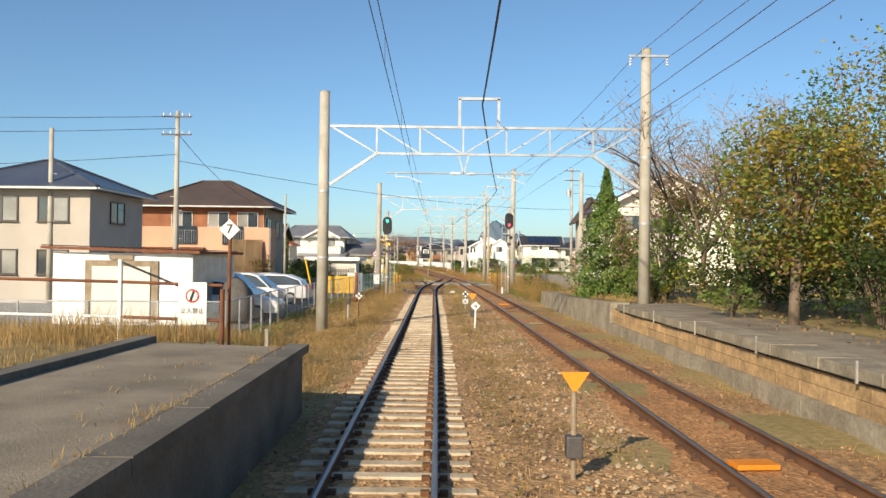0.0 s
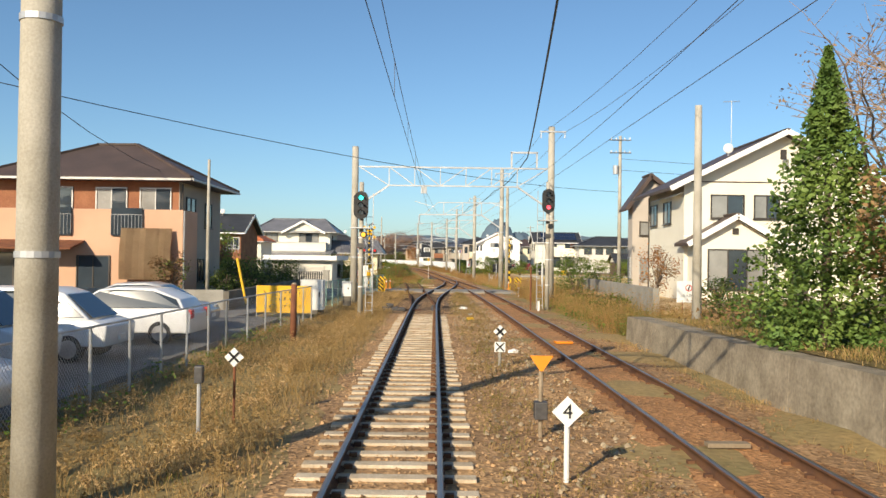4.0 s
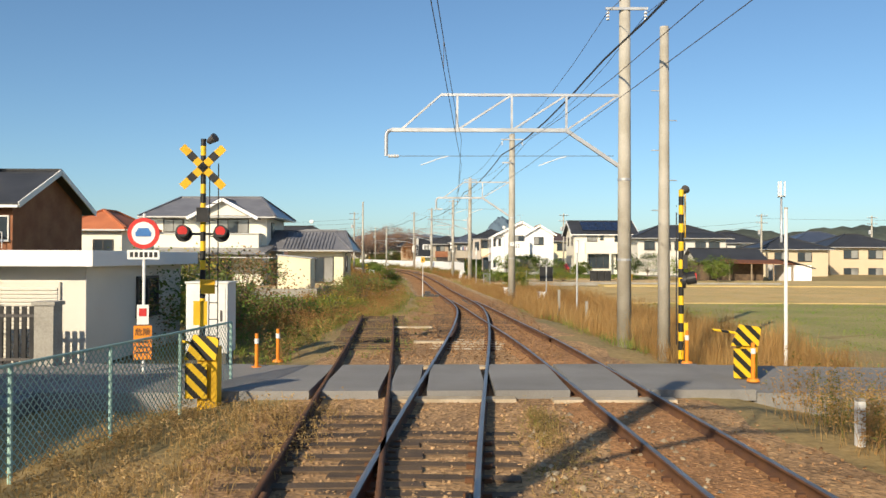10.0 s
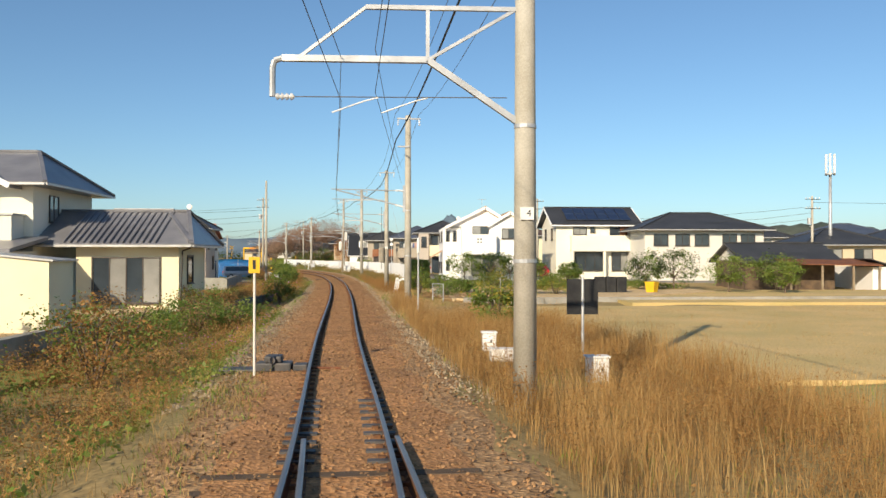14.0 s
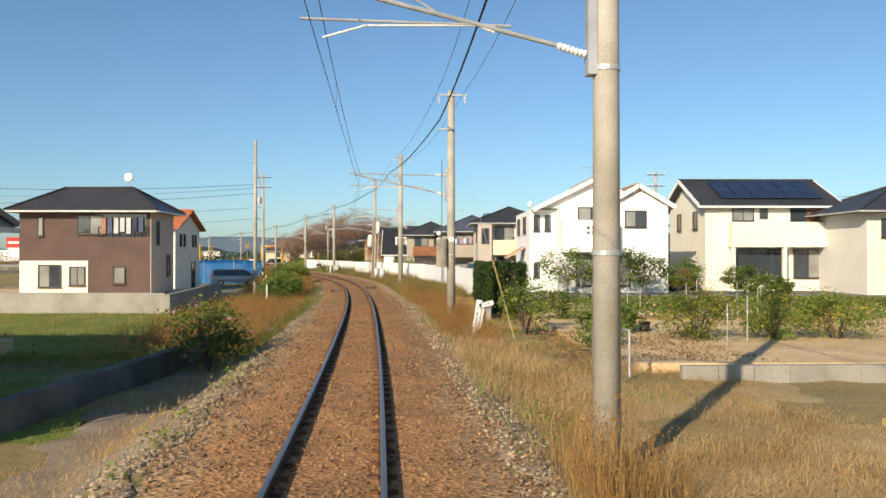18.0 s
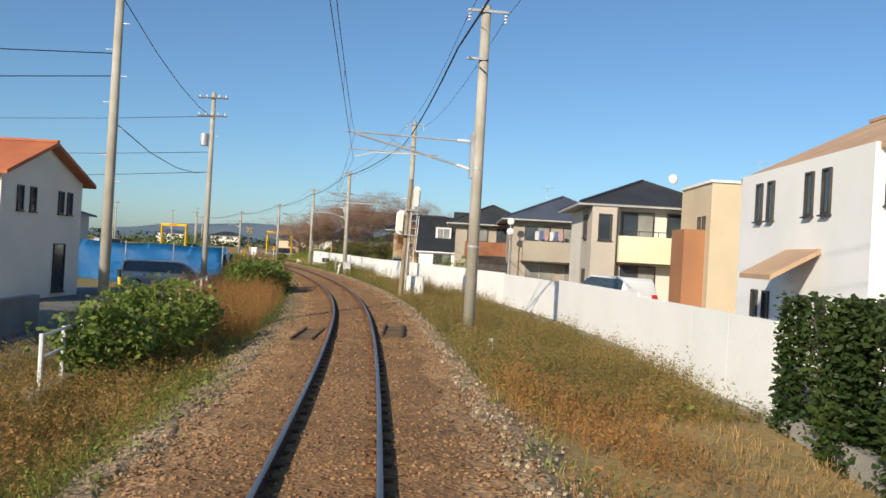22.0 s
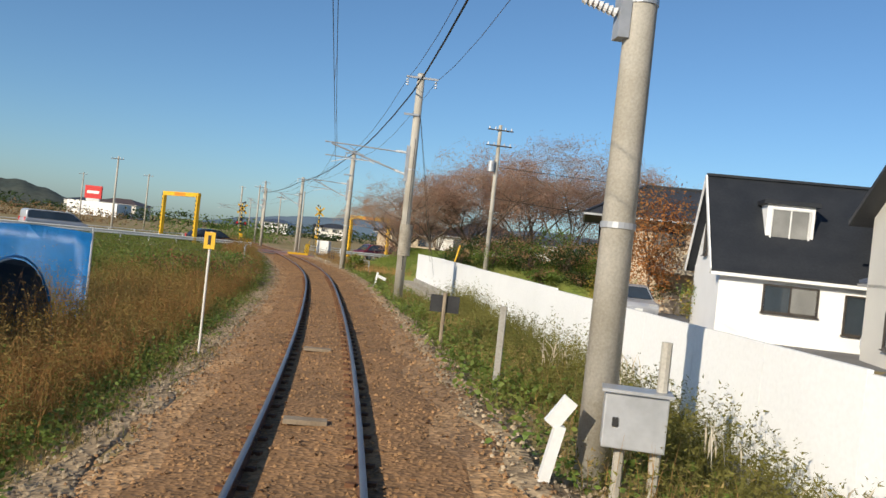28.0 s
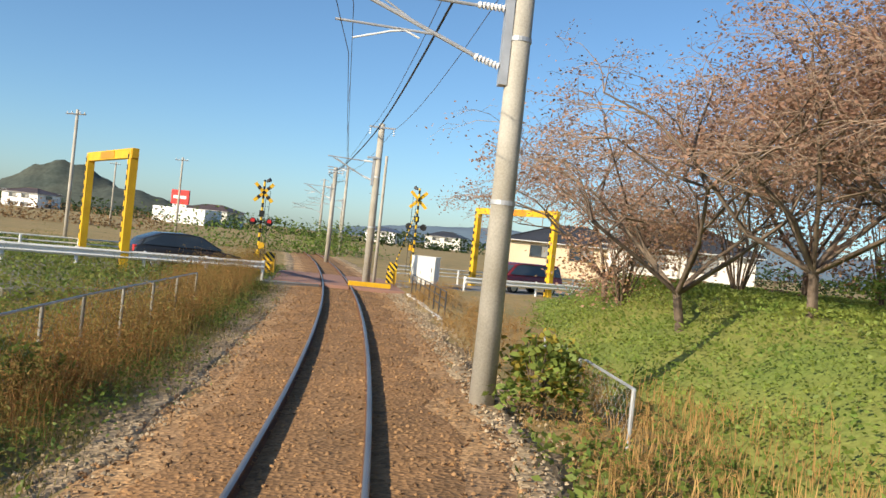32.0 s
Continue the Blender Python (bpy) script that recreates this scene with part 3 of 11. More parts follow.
def truss_arm(t, reach, z_top, z_bot, drop):
    """A one-sided lattice arm with a curved end, on mast t, reaching left."""
    part("top_chord", bar(B(), (-0.15, 0, z_top), (-reach + 1.5, 0, z_top), 0.07, 0.07), STEEL, t)
    part("sloping_chord", bar(B(), (-reach + 1.5, 0, z_top), (-reach + 0.4, 0, z_bot), 0.05, 0.05), STEEL, t)
    part("bottom_chord", bar(B(), (-1.6, 0, z_bot), (-reach + 0.15, 0, z_bot), 0.1, 0.1), STEEL, t)
    part("knee_brace", bar(B(), (-0.15, 0, z_bot - 0.98), (-1.6, 0, z_bot), 0.1, 0.1), STEEL, t)
    xs = [-1.6, -3.1, -4.6]
    for i, x in enumerate(xs):
        if -x < reach - 1.2:
            part("hanger", bar(B(), (x, 0, z_bot), (x, 0, z_top), 0.06, 0.06), STEEL, t)
            part("diagonal", bar(B(), (x, 0, z_bot) if i else (-1.6, 0, z_bot), (x + 1.5 if i else -0.15, 0, z_top), 0.05, 0.05), STEEL, t)
    bm = B()
    c = [(-reach + 0.15, 0, z_bot), (-reach + 0.03, 0, z_bot - 0.04), (-reach, 0, z_bot - 0.15), (-reach, 0, z_bot - drop)]
    for a, b in zip(c, c[1:]):
        rod(bm, a, b, 0.05)
    part("curved_end", bm, STEEL, t)
    part("insulator", insulator_bar((-reach + 0.05, 0, z_bot - drop), (-reach + 0.35, 0, z_bot - drop), 0.06, 4), INSUL, t)
    part("span_wire", rod(B(), (-reach + 0.35, 0, z_bot - drop), (-0.3, 0, z_bot - drop + 0.02), 0.008), WIRE, t)
    for x in (-reach + 1.7, -1.6):
        bm = B()
        rod(bm, (x, 0, z_bot - drop), (x - 0.2, 0, z_bot - drop - 0.05), 0.012)
        rod(bm, (x - 0.2, 0, z_bot - drop - 0.05), (x - 0.75, 0, z_bot - drop - 0.25), 0.012)
        part("steady_arm", bm, WHITE, t)


m4 = concrete_pole("overhead_line_mast", 4.3, 86.1, -0.3, 9.3, 0.2, 0.15)
crossarm(m4, 9.3, -0.55, 0.6)
truss_arm(m4, 6.55, 6.95, 5.98, 0.72)
m5 = concrete_pole("overhead_line_mast", 2.95, 108.3, -0.3, 8.85, 0.2, 0.15)
crossarm(m5, 8.85, -0.6, 0.6)
crossarm(m5, 7.6, -0.55, 0.05, False)
truss_arm(m5, 4.1, 6.55, 5.7, 0.62)
for x, y, zb, zt in ((1.43, 135.1, -0.2, 9.0), (0.15, 158.2, -0.2, 8.7), (-2.75, 183.2, 0.0, 9.2), (-6.35, 210.6, 0.15, 10.1), (-12.36, 226.4, 0.1, 8.3), (-19.0, 247.6, 0.15, 8.25), (-27.2, 268.5, 0.35, 7.45), (-38.35, 291.5, 0.1, 7.05), (-50.5, 313.5, 0.0, 6.8), (-60.0, 337.0, -0.2, 9.0), (-73.0, 359.0, -0.2, 9.0)):
    x0, tx, ty = frame_at(A_LINE, y)
    mm = concrete_pole("overhead_line_mast", x, y, zb, zt)
    reach = float((x - x0) * ty) + 0.15
    mm.matrix_world = pose(x, y, zb, 0, 0, -math.degrees(math.atan2(float(tx), float(ty))))
    cantilever(mm, max(reach, 1.9), 5.38 - zb, 4.6 - zb, CW - zb)
    crossarm(mm, zt - zb - 0.15, -0.55, 0.6)
    crossarm(mm, zt - zb - 1.5, -0.5, 0.05, False)


def wire(name, pts, r, label, sag=0.0, group="wires", mat=WIRE):
    bm = B()
    out = []
    for a, b in zip(pts, pts[1:]):
        a, b = Vector(a), Vector(b)
        n = max(1, min(10, int((b - a).length / 4))) if sag else 1
        for i in range(n):
            t = i / n
            p = a.lerp(b, t)
            p.z -= sag * 4 * t * (1 - t)
            out.append(p)
    out.append(Vector(pts[-1]))
    rings = []
    for i, q in enumerate(out):
        d = (out[min(i + 1, len(out) - 1)] - out[max(i - 1, 0)]).normalized()
        side = d.cross(Vector((0, 0, 1))).normalized()
        up = side.cross(d)
        rings.append([bm.verts.new(q + (side * math.cos(a) + up * math.sin(a)) * r) for a in (0.0, 1.2566, 2.5133, 3.7699, 5.0265)])
    for a, b in zip(rings, rings[1:]):
        for k in range(5):
            bm.faces.new((a[k], a[(k + 1) % 5], b[(k + 1) % 5], b[k]))
    bm.faces.new(rings[0][::-1])
    bm.faces.new(rings[-1])
    return tagged(part(name, bm, mat, smooth=True), label, "wire", group)


SUPPORTS = [-12.0, 27.7, 62.8, 86.1, 108.3, 133.3, 158.2, 183.2, 210.6, 226.4, 247.6, 268.5, 291.5, 313.5, 337.0, 359.0]
STAG = [0.15, -0.15] * 8
contact_pts, mess_pts = [], []
for y, s in zip(SUPPORTS, STAG):
    contact_pts.append(beside(A_LINE, y, s * 0.8 - 0.1, CW))
    mess_pts.append(beside(A_LINE, y, s * 0.8 - 0.1, MW))
wire("contact_wire", contact_pts, 0.0055, "thin copper contact wire over the running line")
wire("messenger_wire", mess_pts, 0.006, "thin messenger wire above the contact wire", sag=0.32)
bm = B()
for a, b, c, d in zip(contact_pts, contact_pts[1:], mess_pts, mess_pts[1:]):
    n = max(2, int((b - a).length / 5))
    for i in range(1, n):
        t = i / n
        p, q = a.lerp(b, t), c.lerp(d, t)
        q.z -= 0.32 * 4 * t * (1 - t)
        rod(bm, p, q, 0.004, 0.004, 5)
tagged(part("dropper_wires", bm, WIRE), "thin droppers between messenger and contact wire", "wire", "", "stuff")
for z, r, nm in ((CW, 0.0055, "contact_wire"), (MW, 0.006, "messenger_wire")):
    wire(nm, [beside(B_LINE, y, s * 0.8, z) for y, s in ((-12, 0.2), (27.7, -0.2), (62.8, 0.2), (86.1, -0.1))] + [Vector((0.5, 108.3, z + 0.15)), Vector((1.1, 133.3, z + 0.9))], r, "thin overhead wire of the second track", sag=0.0 if z == CW else 0.3)
# the thick black feeder cable and the bare feeders on the cross-arms
wire("feeder_cable", [(0.6, -14, 8.4), (1.25, 27.6, 7.35), (4.0, 62.7, 7.45), (3.7, 86, 7.6), (2.4, 108.3, 7.75), (0.85, 133.3, 7.6), (-0.3, 158.2, 7.6), (-3.5, 183.2, 8.0), (-7.0, 210.6, 8.65), (-12.8, 226.4, 7.9), (-19.25, 247.6, 7.6), (-27.5, 268.5, 7.1), (-38.7, 291.5, 6.6), (-51.0, 313.5, 6.3), (-60.4, 337.0, 7.5)],
     0.028, "thick black feeder cable along the masts", sag=0.3, mat=BLACK)
for dx in (-0.5, 0.6):
    wire("feeder_wire", [(7.4 + dx, -14, 9.0), (6.7 + dx, 27.6, 8.95), (5.25 + dx, 62.7, 8.75), (4.3 + dx, 86.0, 8.9), (2.95 + dx, 108.2, 8.5), (1.3 + dx, 133.2, 8.75), (0.15 + dx, 158.1, 8.8), (-2.75 + dx, 183.1, 8.95), (-6.35 + dx, 210.5, 9.85), (-12.36 + dx, 226.3, 8.05), (-19.0 + dx, 247.5, 8.0), (-27.2 + dx, 268.4, 7.2), (-38.35 + dx, 291.4, 6.8), (-50.5 + dx, 313.4, 6.5)],
         0.009, "bare feeder wire along the mast tops", sag=0.5)


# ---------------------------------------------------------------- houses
def wall_frame(face, x0, x1, y0, y1):
    """Origin, along and outward of one face of a box: f front (towards -y), l left, r right, b back."""
    return {"f": ((x0, y0), (1, 0), (0, -1)), "b": ((x1, y1), (-1, 0), (0, 1)), "l": ((x0, y1), (0, -1), (-1, 0)), "r": ((x1, y0), (0, 1), (1, 0))}[face]


def window(t, face, rect, u0, u1, z0, z1, frame=FRAME, pane=PANE, sashes=2, sill=True, depth=0.07):
    (ox, oy), (ax, ay), (nx, ny) = wall_frame(face, *rect)

    def P(u, z, d):
        return (ox + ax * u + nx * d, oy + ay * u + ny * d, z)

    def slab(bm, ua, ub, za, zb, d0, d1):
        prism(bm, [P(ua, za, d0), P(ub, za, d0), P(ub, zb, d0), P(ua, zb, d0)], (nx * (d1 - d0), ny * (d1 - d0), 0))
        return bm
    w = new("window")
    w.parent = t
    e = 0.06
    bm = B()
    slab(bm, u0 - e, u1 + e, z0 - e, z0, 0.005, depth)
    slab(bm, u0 - e, u1 + e, z1, z1 + e, 0.005, depth)
    slab(bm, u0 - e, u0, z0, z1, 0.005, depth)
    slab(bm, u1, u1 + e, z0, z1, 0.005, depth)
    for i in range(1, sashes):
        u = u0 + (u1 - u0) * i / sashes
        slab(bm, u - 0.025, u + 0.025, z0, z1, 0.02, depth - 0.01)
    part("window_frame", bm, frame, w)
    for i in range(sashes):
        a, b = u0 + (u1 - u0) * i / sashes, u0 + (u1 - u0) * (i + 1) / sashes
        pm = pane if not isinstance(pane, (tuple, list)) else pane[i % len(pane)]
        part("pane", slab(B(), a + 0.02, b - 0.02, z0, z1, 0.012, 0.028 + 0.008 * (i % 2)), pm, w)
    if sill:
        part("window_sill", slab(B(), u0 - 0.1, u1 + 0.1, z0 - e - 0.04, z0 - e, 0.0, depth + 0.06), frame, w)
    return w


def roof_hip(t, x0, x1, y0, y1, z, h, over, mat, thick=0.14, trim=None, inset=None, name="roof", label=""):
    X0, X1, Y0, Y1 = x0 - over, x1 + over, y0 - over, y1 + over
    w, d = X1 - X0, Y1 - Y0
    if inset is None:
        inset = min(w, d) / 2
    if w >= d:
        a, b = (X0 + inset, (Y0 + Y1) / 2, z + h), (X1 - inset, (Y0 + Y1) / 2, z + h)
    else:
        a, b = ((X0 + X1) / 2, Y0 + inset, z + h), ((X0 + X1) / 2, Y1 - inset, z + h)
    bm = B()
    lo = [bm.verts.new(p) for p in ((X0, Y0, z), (X1, Y0, z), (X1, Y1, z), (X0, Y1, z))]
    un = [bm.verts.new((v.co.x, v.co.y, z - thick)) for v in lo]
    va, vb = bm.verts.new(a), bm.verts.new(b)
    if w >= d:
        fs = [(lo[0], lo[1], vb, va), (lo[1], lo[2], vb), (lo[2], lo[3], va, vb), (lo[3], lo[0], va)]
    else:
        fs = [(lo[0], lo[1], va), (lo[1], lo[2], vb, va), (lo[2], lo[3], vb), (lo[3], lo[0], va, vb)]
    for f in fs:
        bm.faces.new(f)
    for i in range(4):
        bm.faces.new((lo[i], un[i], un[(i + 1) % 4], lo[(i + 1) % 4]))
    bm.faces.new(un[::-1])
    bmesh.ops.recalc_face_normals(bm, faces=bm.faces)
    r = part(name, bm, mat, t, label)
    bm = B()
    pts = [((X0, Y0, z), a), ((X0, Y1, z), a if w >= d else b), ((X1, Y0, z), b if w >= d else a), ((X1, Y1, z), b), (a, b)]
    for p, q in pts:
        if (Vector(p) - Vector(q)).length > 0.05:
            bar(bm, Vector(p) + Vector((0, 0, 0.02)), Vector(q) + Vector((0, 0, 0.04)), 0.2, 0.11)
    part("ridge_tiles", bm, mat, t)
    gutter(t, X0, X1, Y0, Y1, z - thick, trim or FRAME)
    return r


def gutter(t, X0, X1, Y0, Y1, z, mat, sides="flr"):
    bm = B()
    if "f" in sides:
        bar(bm, (X0, Y0 - 0.05, z + 0.04), (X1, Y0 - 0.05, z + 0.04), 0.1, 0.1)
    if "l" in sides:
        bar(bm, (X0 - 0.05, Y0, z + 0.04), (X0 - 0.05, Y1, z + 0.04), 0.1, 0.1)
    if "r" in sides:
        bar(bm, (X1 + 0.05, Y0, z + 0.04), (X1 + 0.05, Y1, z + 0.04), 0.1, 0.1)
    part("gutter", bm, mat, t)


def roof_gable(t, x0, x1, y0, y1, z, h, over, mat, along="y", thick=0.16, trim=None, apex=0.5, wall=None, name="roof", gable_over=None):
    """A two-sided roof whose ridge runs along x or y; apex: where across it the ridge stands."""
    g = over if gable_over is None else gable_over
    bm = B()
    if along == "y":
        X0, X1, Y0, Y1 = x0 - over, x1 + over, y0 - g, y1 + g
        xm = x0 + (x1 - x0) * apex
        zl = z - h * over / (xm - x0)
        zr = z - h * over / (x1 - xm)
        prof = [(X0, zl), (xm, z + h), (X1, zr), (X1, zr + thick), (xm, z + h + thick), (X0, zl + thick)]
        prism(bm, [(a, Y0, b) for a, b in prof], (0, Y1 - Y0, 0))
        tri = [(x0, y0 + 0.01, z - 0.02), (x1, y0 + 0.01, z - 0.02), (xm, y0 + 0.01, z + h - 0.02)]
        dv = (0, y1 - y0 - 0.02, 0)
    else:
        X0, X1, Y0, Y1 = x0 - g, x1 + g, y0 - over, y1 + over
        ym = y0 + (y1 - y0) * apex
        zl = z - h * over / (ym - y0)
        zr = z - h * over / (y1 - ym)
        prof = [(Y0, zl), (ym, z + h), (Y1, zr), (Y1, zr + thick), (ym, z + h + thick), (Y0, zl + thick)]
        prism(bm, [(X0, a, b) for a, b in prof], (X1 - X0, 0, 0))
        tri = [(x0 + 0.01, y0, z - 0.02), (x0 + 0.01, y1, z - 0.02), (x0 + 0.01, ym, z + h - 0.02)]
        dv = (x1 - x0 - 0.02, 0, 0)
    r = part(name, bm, mat, t)
    if wall:
        part("gable_wall", prism(B(), tri, dv), wall, t)
    bm = B()
    if along == "y":
        bar(bm, (xm, Y0 - 0.02, z + h + thick + 0.03), (xm, Y1, z + h + thick + 0.03), 0.22, 0.1)
    else:
        bar(bm, (X0 - 0.02, ym, z + h + thick + 0.03), (X1, ym, z + h + thick + 0.03), 0.22, 0.1)
    part("ridge_tiles", bm, mat, t)
    if trim:
        bm = B()
        if along == "y":
            for p, q in (((X0, zl + thick / 2), (xm, z + h + thick / 2)), ((xm, z + h + thick / 2), (X1, zr + thick / 2))):
                bar(bm, (p[0], Y0 - 0.03, p[1]), (q[0], Y0 - 0.03, q[1]), 0.05, thick + 0.1)
        else:
            for xx in (X0 - 0.03, X1 + 0.03):
                for p, q in (((Y0, zl + thick / 2), (ym, z + h + thick / 2)), ((ym, z + h + thick / 2), (Y1, zr + thick / 2))):
                    bar(bm, (xx, p[0], p[1]), (xx, q[0], q[1]), 0.05, thick + 0.1)
            bar(bm, (X0, Y0 - 0.04, zl + 0.02), (X1, Y0 - 0.04, zl + 0.02), 0.1, 0.12)
        part("bargeboard", bm, trim, t)
    return r


def walls(t, x0, x1, y0, y1, z0, z1, mat, name="wall", label=""):
    return part(name, box(B(), x0, x1, y0, y1, z0, z1), mat, t, label)


def downpipe(t, x, y, z0, z1, mat=FRAME):
    part("downpipe", rod(B(), (x, y, z0), (x, y, z1), 0.04), mat, t)


def dish(x, y, z, r=0.3, mat=None):
    t = thing("satellite_dish", "round white satellite dish on a short mast", "satellite dish", "satellite dishes", at=(x, y, z))
    part("mast", rod(B(), (0, 0, -0.45), (0, 0, 0), 0.02), STEEL, t)
    bm = B()
    bmesh.ops.create_uvsphere(bm, u_segments=16, v_segments=8, radius=r)
    for v in bm.verts:
        v.co = Vector((v.co.x, v.co.y * 0.22 - 0.05, v.co.z))
    part("reflector", bm, WHITE, t, smooth=True)
    return t


def aerial(x, y, z, h=1.4):
    t = thing("tv_aerial", "thin roof television aerial", "aerial", "aerials", at=(x, y, z))
    part("mast", rod(B(), (0, 0, 0), (0, 0, h), 0.018), STEEL, t)
    bm = B()
    rod(bm, (-0.45, 0, h - 0.1), (0.45, 0, h - 0.05), 0.012)
    for k in range(6):
        rod(bm, (-0.4 + k * 0.16, -0.22, h - 0.09), (-0.4 + k * 0.16, 0.22, h - 0.09), 0.006)
    part("boom", bm, STEEL, t)
    return t


def railing(t, pts, h, mat, posts=0.9, bars=2, r=0.02, name="balcony_rail"):
    bm = B()
    for a, b in zip(pts, pts[1:]):
        a, b = Vector(a), Vector(b)
        n = max(1, int((b - a).length / posts))
        for i in range(n + 1):
            p = a.lerp(b, i / n)
            rod(bm, p, p + Vector((0, 0, h)), r)
        for k in range(bars):
            q = Vector((0, 0, h * (k + 1) / bars))
            rod(bm, a + q, b + q, r)
    return part(name, bm, mat, t)


PEACH = M("peach_render", (0.66, 0.4, 0.27), (0.59, 0.35, 0.235), 0.5, 0.85, 0.2, 40, grain=0.06)
BRICKW = M("red_brick_cladding", (0.32, 0.14, 0.075), (0.24, 0.1, 0.055), 1.2, 0.85, 0.4, 18, grain=0.18)
ROOFBR = tiled("brown_slate_roof", (0.1, 0.07, 0.06), (0.075, 0.055, 0.048), 0.12, 0.45)
ROOFDK = tiled("dark_grey_roof", (0.05, 0.052, 0.058), (0.036, 0.038, 0.042), 0.12, 0.3, rough=0.45)
ROOFBK = M("black_slate_roof", (0.022, 0.025, 0.03), (0.03, 0.033, 0.038), 1.0, 0.5, 0.3, 12)
KAWARA = tiled("grey_clay_tiles", (0.2, 0.2, 0.215), (0.14, 0.14, 0.155), 0.13, 0.3, rough=0.35, spec=0.6)
ROOFBL = tiled("blue_grey_clay_tiles", (0.075, 0.09, 0.125), (0.055, 0.068, 0.1), 0.13, 0.3, rough=0.35, spec=0.6)
ROOFOR = tiled("orange_clay_tiles", (0.52, 0.17, 0.075), (0.42, 0.13, 0.06), 0.13, 0.25, rough=0.7)
ROOFTAN = tiled("tan_clay_tiles", (0.6, 0.4, 0.25), (0.48, 0.31, 0.2), 0.13, 0.25, rough=0.7)
CREAM = M("cream_render", (0.82, 0.785, 0.67), (0.77, 0.73, 0.62), 0.5, 0.85, 0.15, 40, grain=0.04)
PALE = M("pale_yellow_render", (0.8, 0.74, 0.53), (0.73, 0.66, 0.47), 0.5, 0.85, 0.15, 40, grain=0.04)
GREYW = M("grey_siding", (0.52, 0.46, 0.4), (0.45, 0.4, 0.35), 0.5, 0.8, 0.15, 30, grain=0.05)
TAUPE = M("taupe_and_shade_render", (0.42, 0.37, 0.3), (0.36, 0.31, 0.26), 0.5, 0.85, 0.15, 40, grain=0.05)
WHITEH = M("white_render", (0.9, 0.89, 0.87), (0.85, 0.84, 0.82), 0.5, 0.85, 0.15, 40, grain=0.03)
OFFWH = M("off_white_render", (0.72, 0.69, 0.62), (0.66, 0.63, 0.57), 0.5, 0.85, 0.15, 40, grain=0.04)
BEIGE = M("beige_render", (0.66, 0.54, 0.38), (0.6, 0.49, 0.34), 0.5, 0.85, 0.15, 40, grain=0.04)
TERRA = M("terracotta_render", (0.42, 0.2, 0.1), (0.36, 0.17, 0.09), 0.5, 0.85, 0.15, 40, grain=0.05)
DKBRICK = tiled("dark_brown_brick_siding", (0.15, 0.095, 0.08), (0.11, 0.072, 0.062), 0.09, 0.3, rough=0.8)
TANSID = M("tan_siding", (0.4, 0.3, 0.2), (0.34, 0.26, 0.17), 0.6, 0.8, 0.2, 25)
CLOTH = M("tan_cloth", (0.36, 0.25, 0.15), (0.3, 0.2, 0.12), 1.5, 0.95, 0.4, 30)
SOLAR = M("blue_black_solar_cells", (0.015, 0.022, 0.05), (0.02, 0.03, 0.065), 1.0, 0.12, spec=0.8, grain=0.05)


def house(label, group="houses"):
    return thing("house", label, "house", group)


# peach house with the brown hipped roof, beside the car park
h = house("peach rendered two-storey house with a brown hipped roof")
x0, x1, y0, y1 = -21.6, -12.9, 59.6, 66.8
walls(h, x0, x1, y0, y1, -0.3, 5.7, BRICKW)
walls(h, -21.9, -12.0, 57.4, 59.59, -0.3, 4.25, PEACH, "balcony_block", "peach rendered balcony front")
# thin grey-brown sheet puts the shade of this side into its colour
part("side_wall", box(B(), x1, x1 + 0.04, 59.6, 66.8, -0.3, 5.7), TAUPE, h, "side wall with its shade put in as grey-brown")
roof_hip(h, x0, x1, y0, y1, 5.85, 2.05, 0.85, ROOFBR, inset=4.2)
bm = B()
box(bm, -18.6, -17.0, 57.3, 57.41, 3.05, 4.3)
box(bm, -15.2, -13.8, 57.3, 57.41, 3.05, 4.3)
part("balcony_opening", bm, PANE, h)
railing(h, [(-18.6, 57.28, 3.1), (-17.0, 57.28, 3.1)], 0.9, FRAME, 0.15, 1, 0.012)
railing(h, [(-15.2, 57.28, 3.1), (-13.8, 57.28, 3.1)], 0.9, FRAME, 0.15, 1, 0.012)
for u0, u1 in ((2.2, 3.6), (4.8, 6.2), (6.9, 8.3)):
    window(h, "f", (x0, x1, y0, y1), u0, u1, 4.35, 5.35, FRAME, (PANEL, PANE))
rect = (-21.9, -12.0, 57.4, 59.59)
window(h, "f", rect, 1.2, 3.4, 0.4, 2.2, FRAMED, (PANE, PANEL))
window(h, "f", rect, 5.2, 6.6, 0.0, 2.1, FRAMED, PANE)
part("awning", prism(B(), [(-21.3, 57.38, 2.75), (-16.4, 57.38, 2.75), (-16.4, 55.9, 2.4), (-21.3, 55.9, 2.4)], (0, 0, 0.08)), RUST, h, "brown carport awning")
bm = B()
vs = [[bm.verts.new((-14.7 + 2.3 * i / 8, 57.2 - 0.25 * math.sin(j / 6 * 2.2) - 0.05 * math.sin(i * 1.9), 3.4 - 2.3 * j / 6)) for j in range(7)] for i in range(9)]
for i in range(8):
    for j in range(6):
        bm.faces.new((vs[i][j], vs[i + 1][j], vs[i + 1][j + 1], vs[i][j + 1]))
bmesh.ops.solidify(bm, geom=bm.faces[:], thickness=0.02)
part("sun_cloth", bm, CLOTH, h, "hanging tan sun cloth")
window(h, "r", (x0, x1 + 0.04, y0, y1), 1.0, 2.4, 3.6, 5.0, FRAMED, PANE)
window(h, "r", (x0, x1 + 0.04, y0, y1), 4.2, 5.3, 3.7, 4.9, FRAMED, PANE)
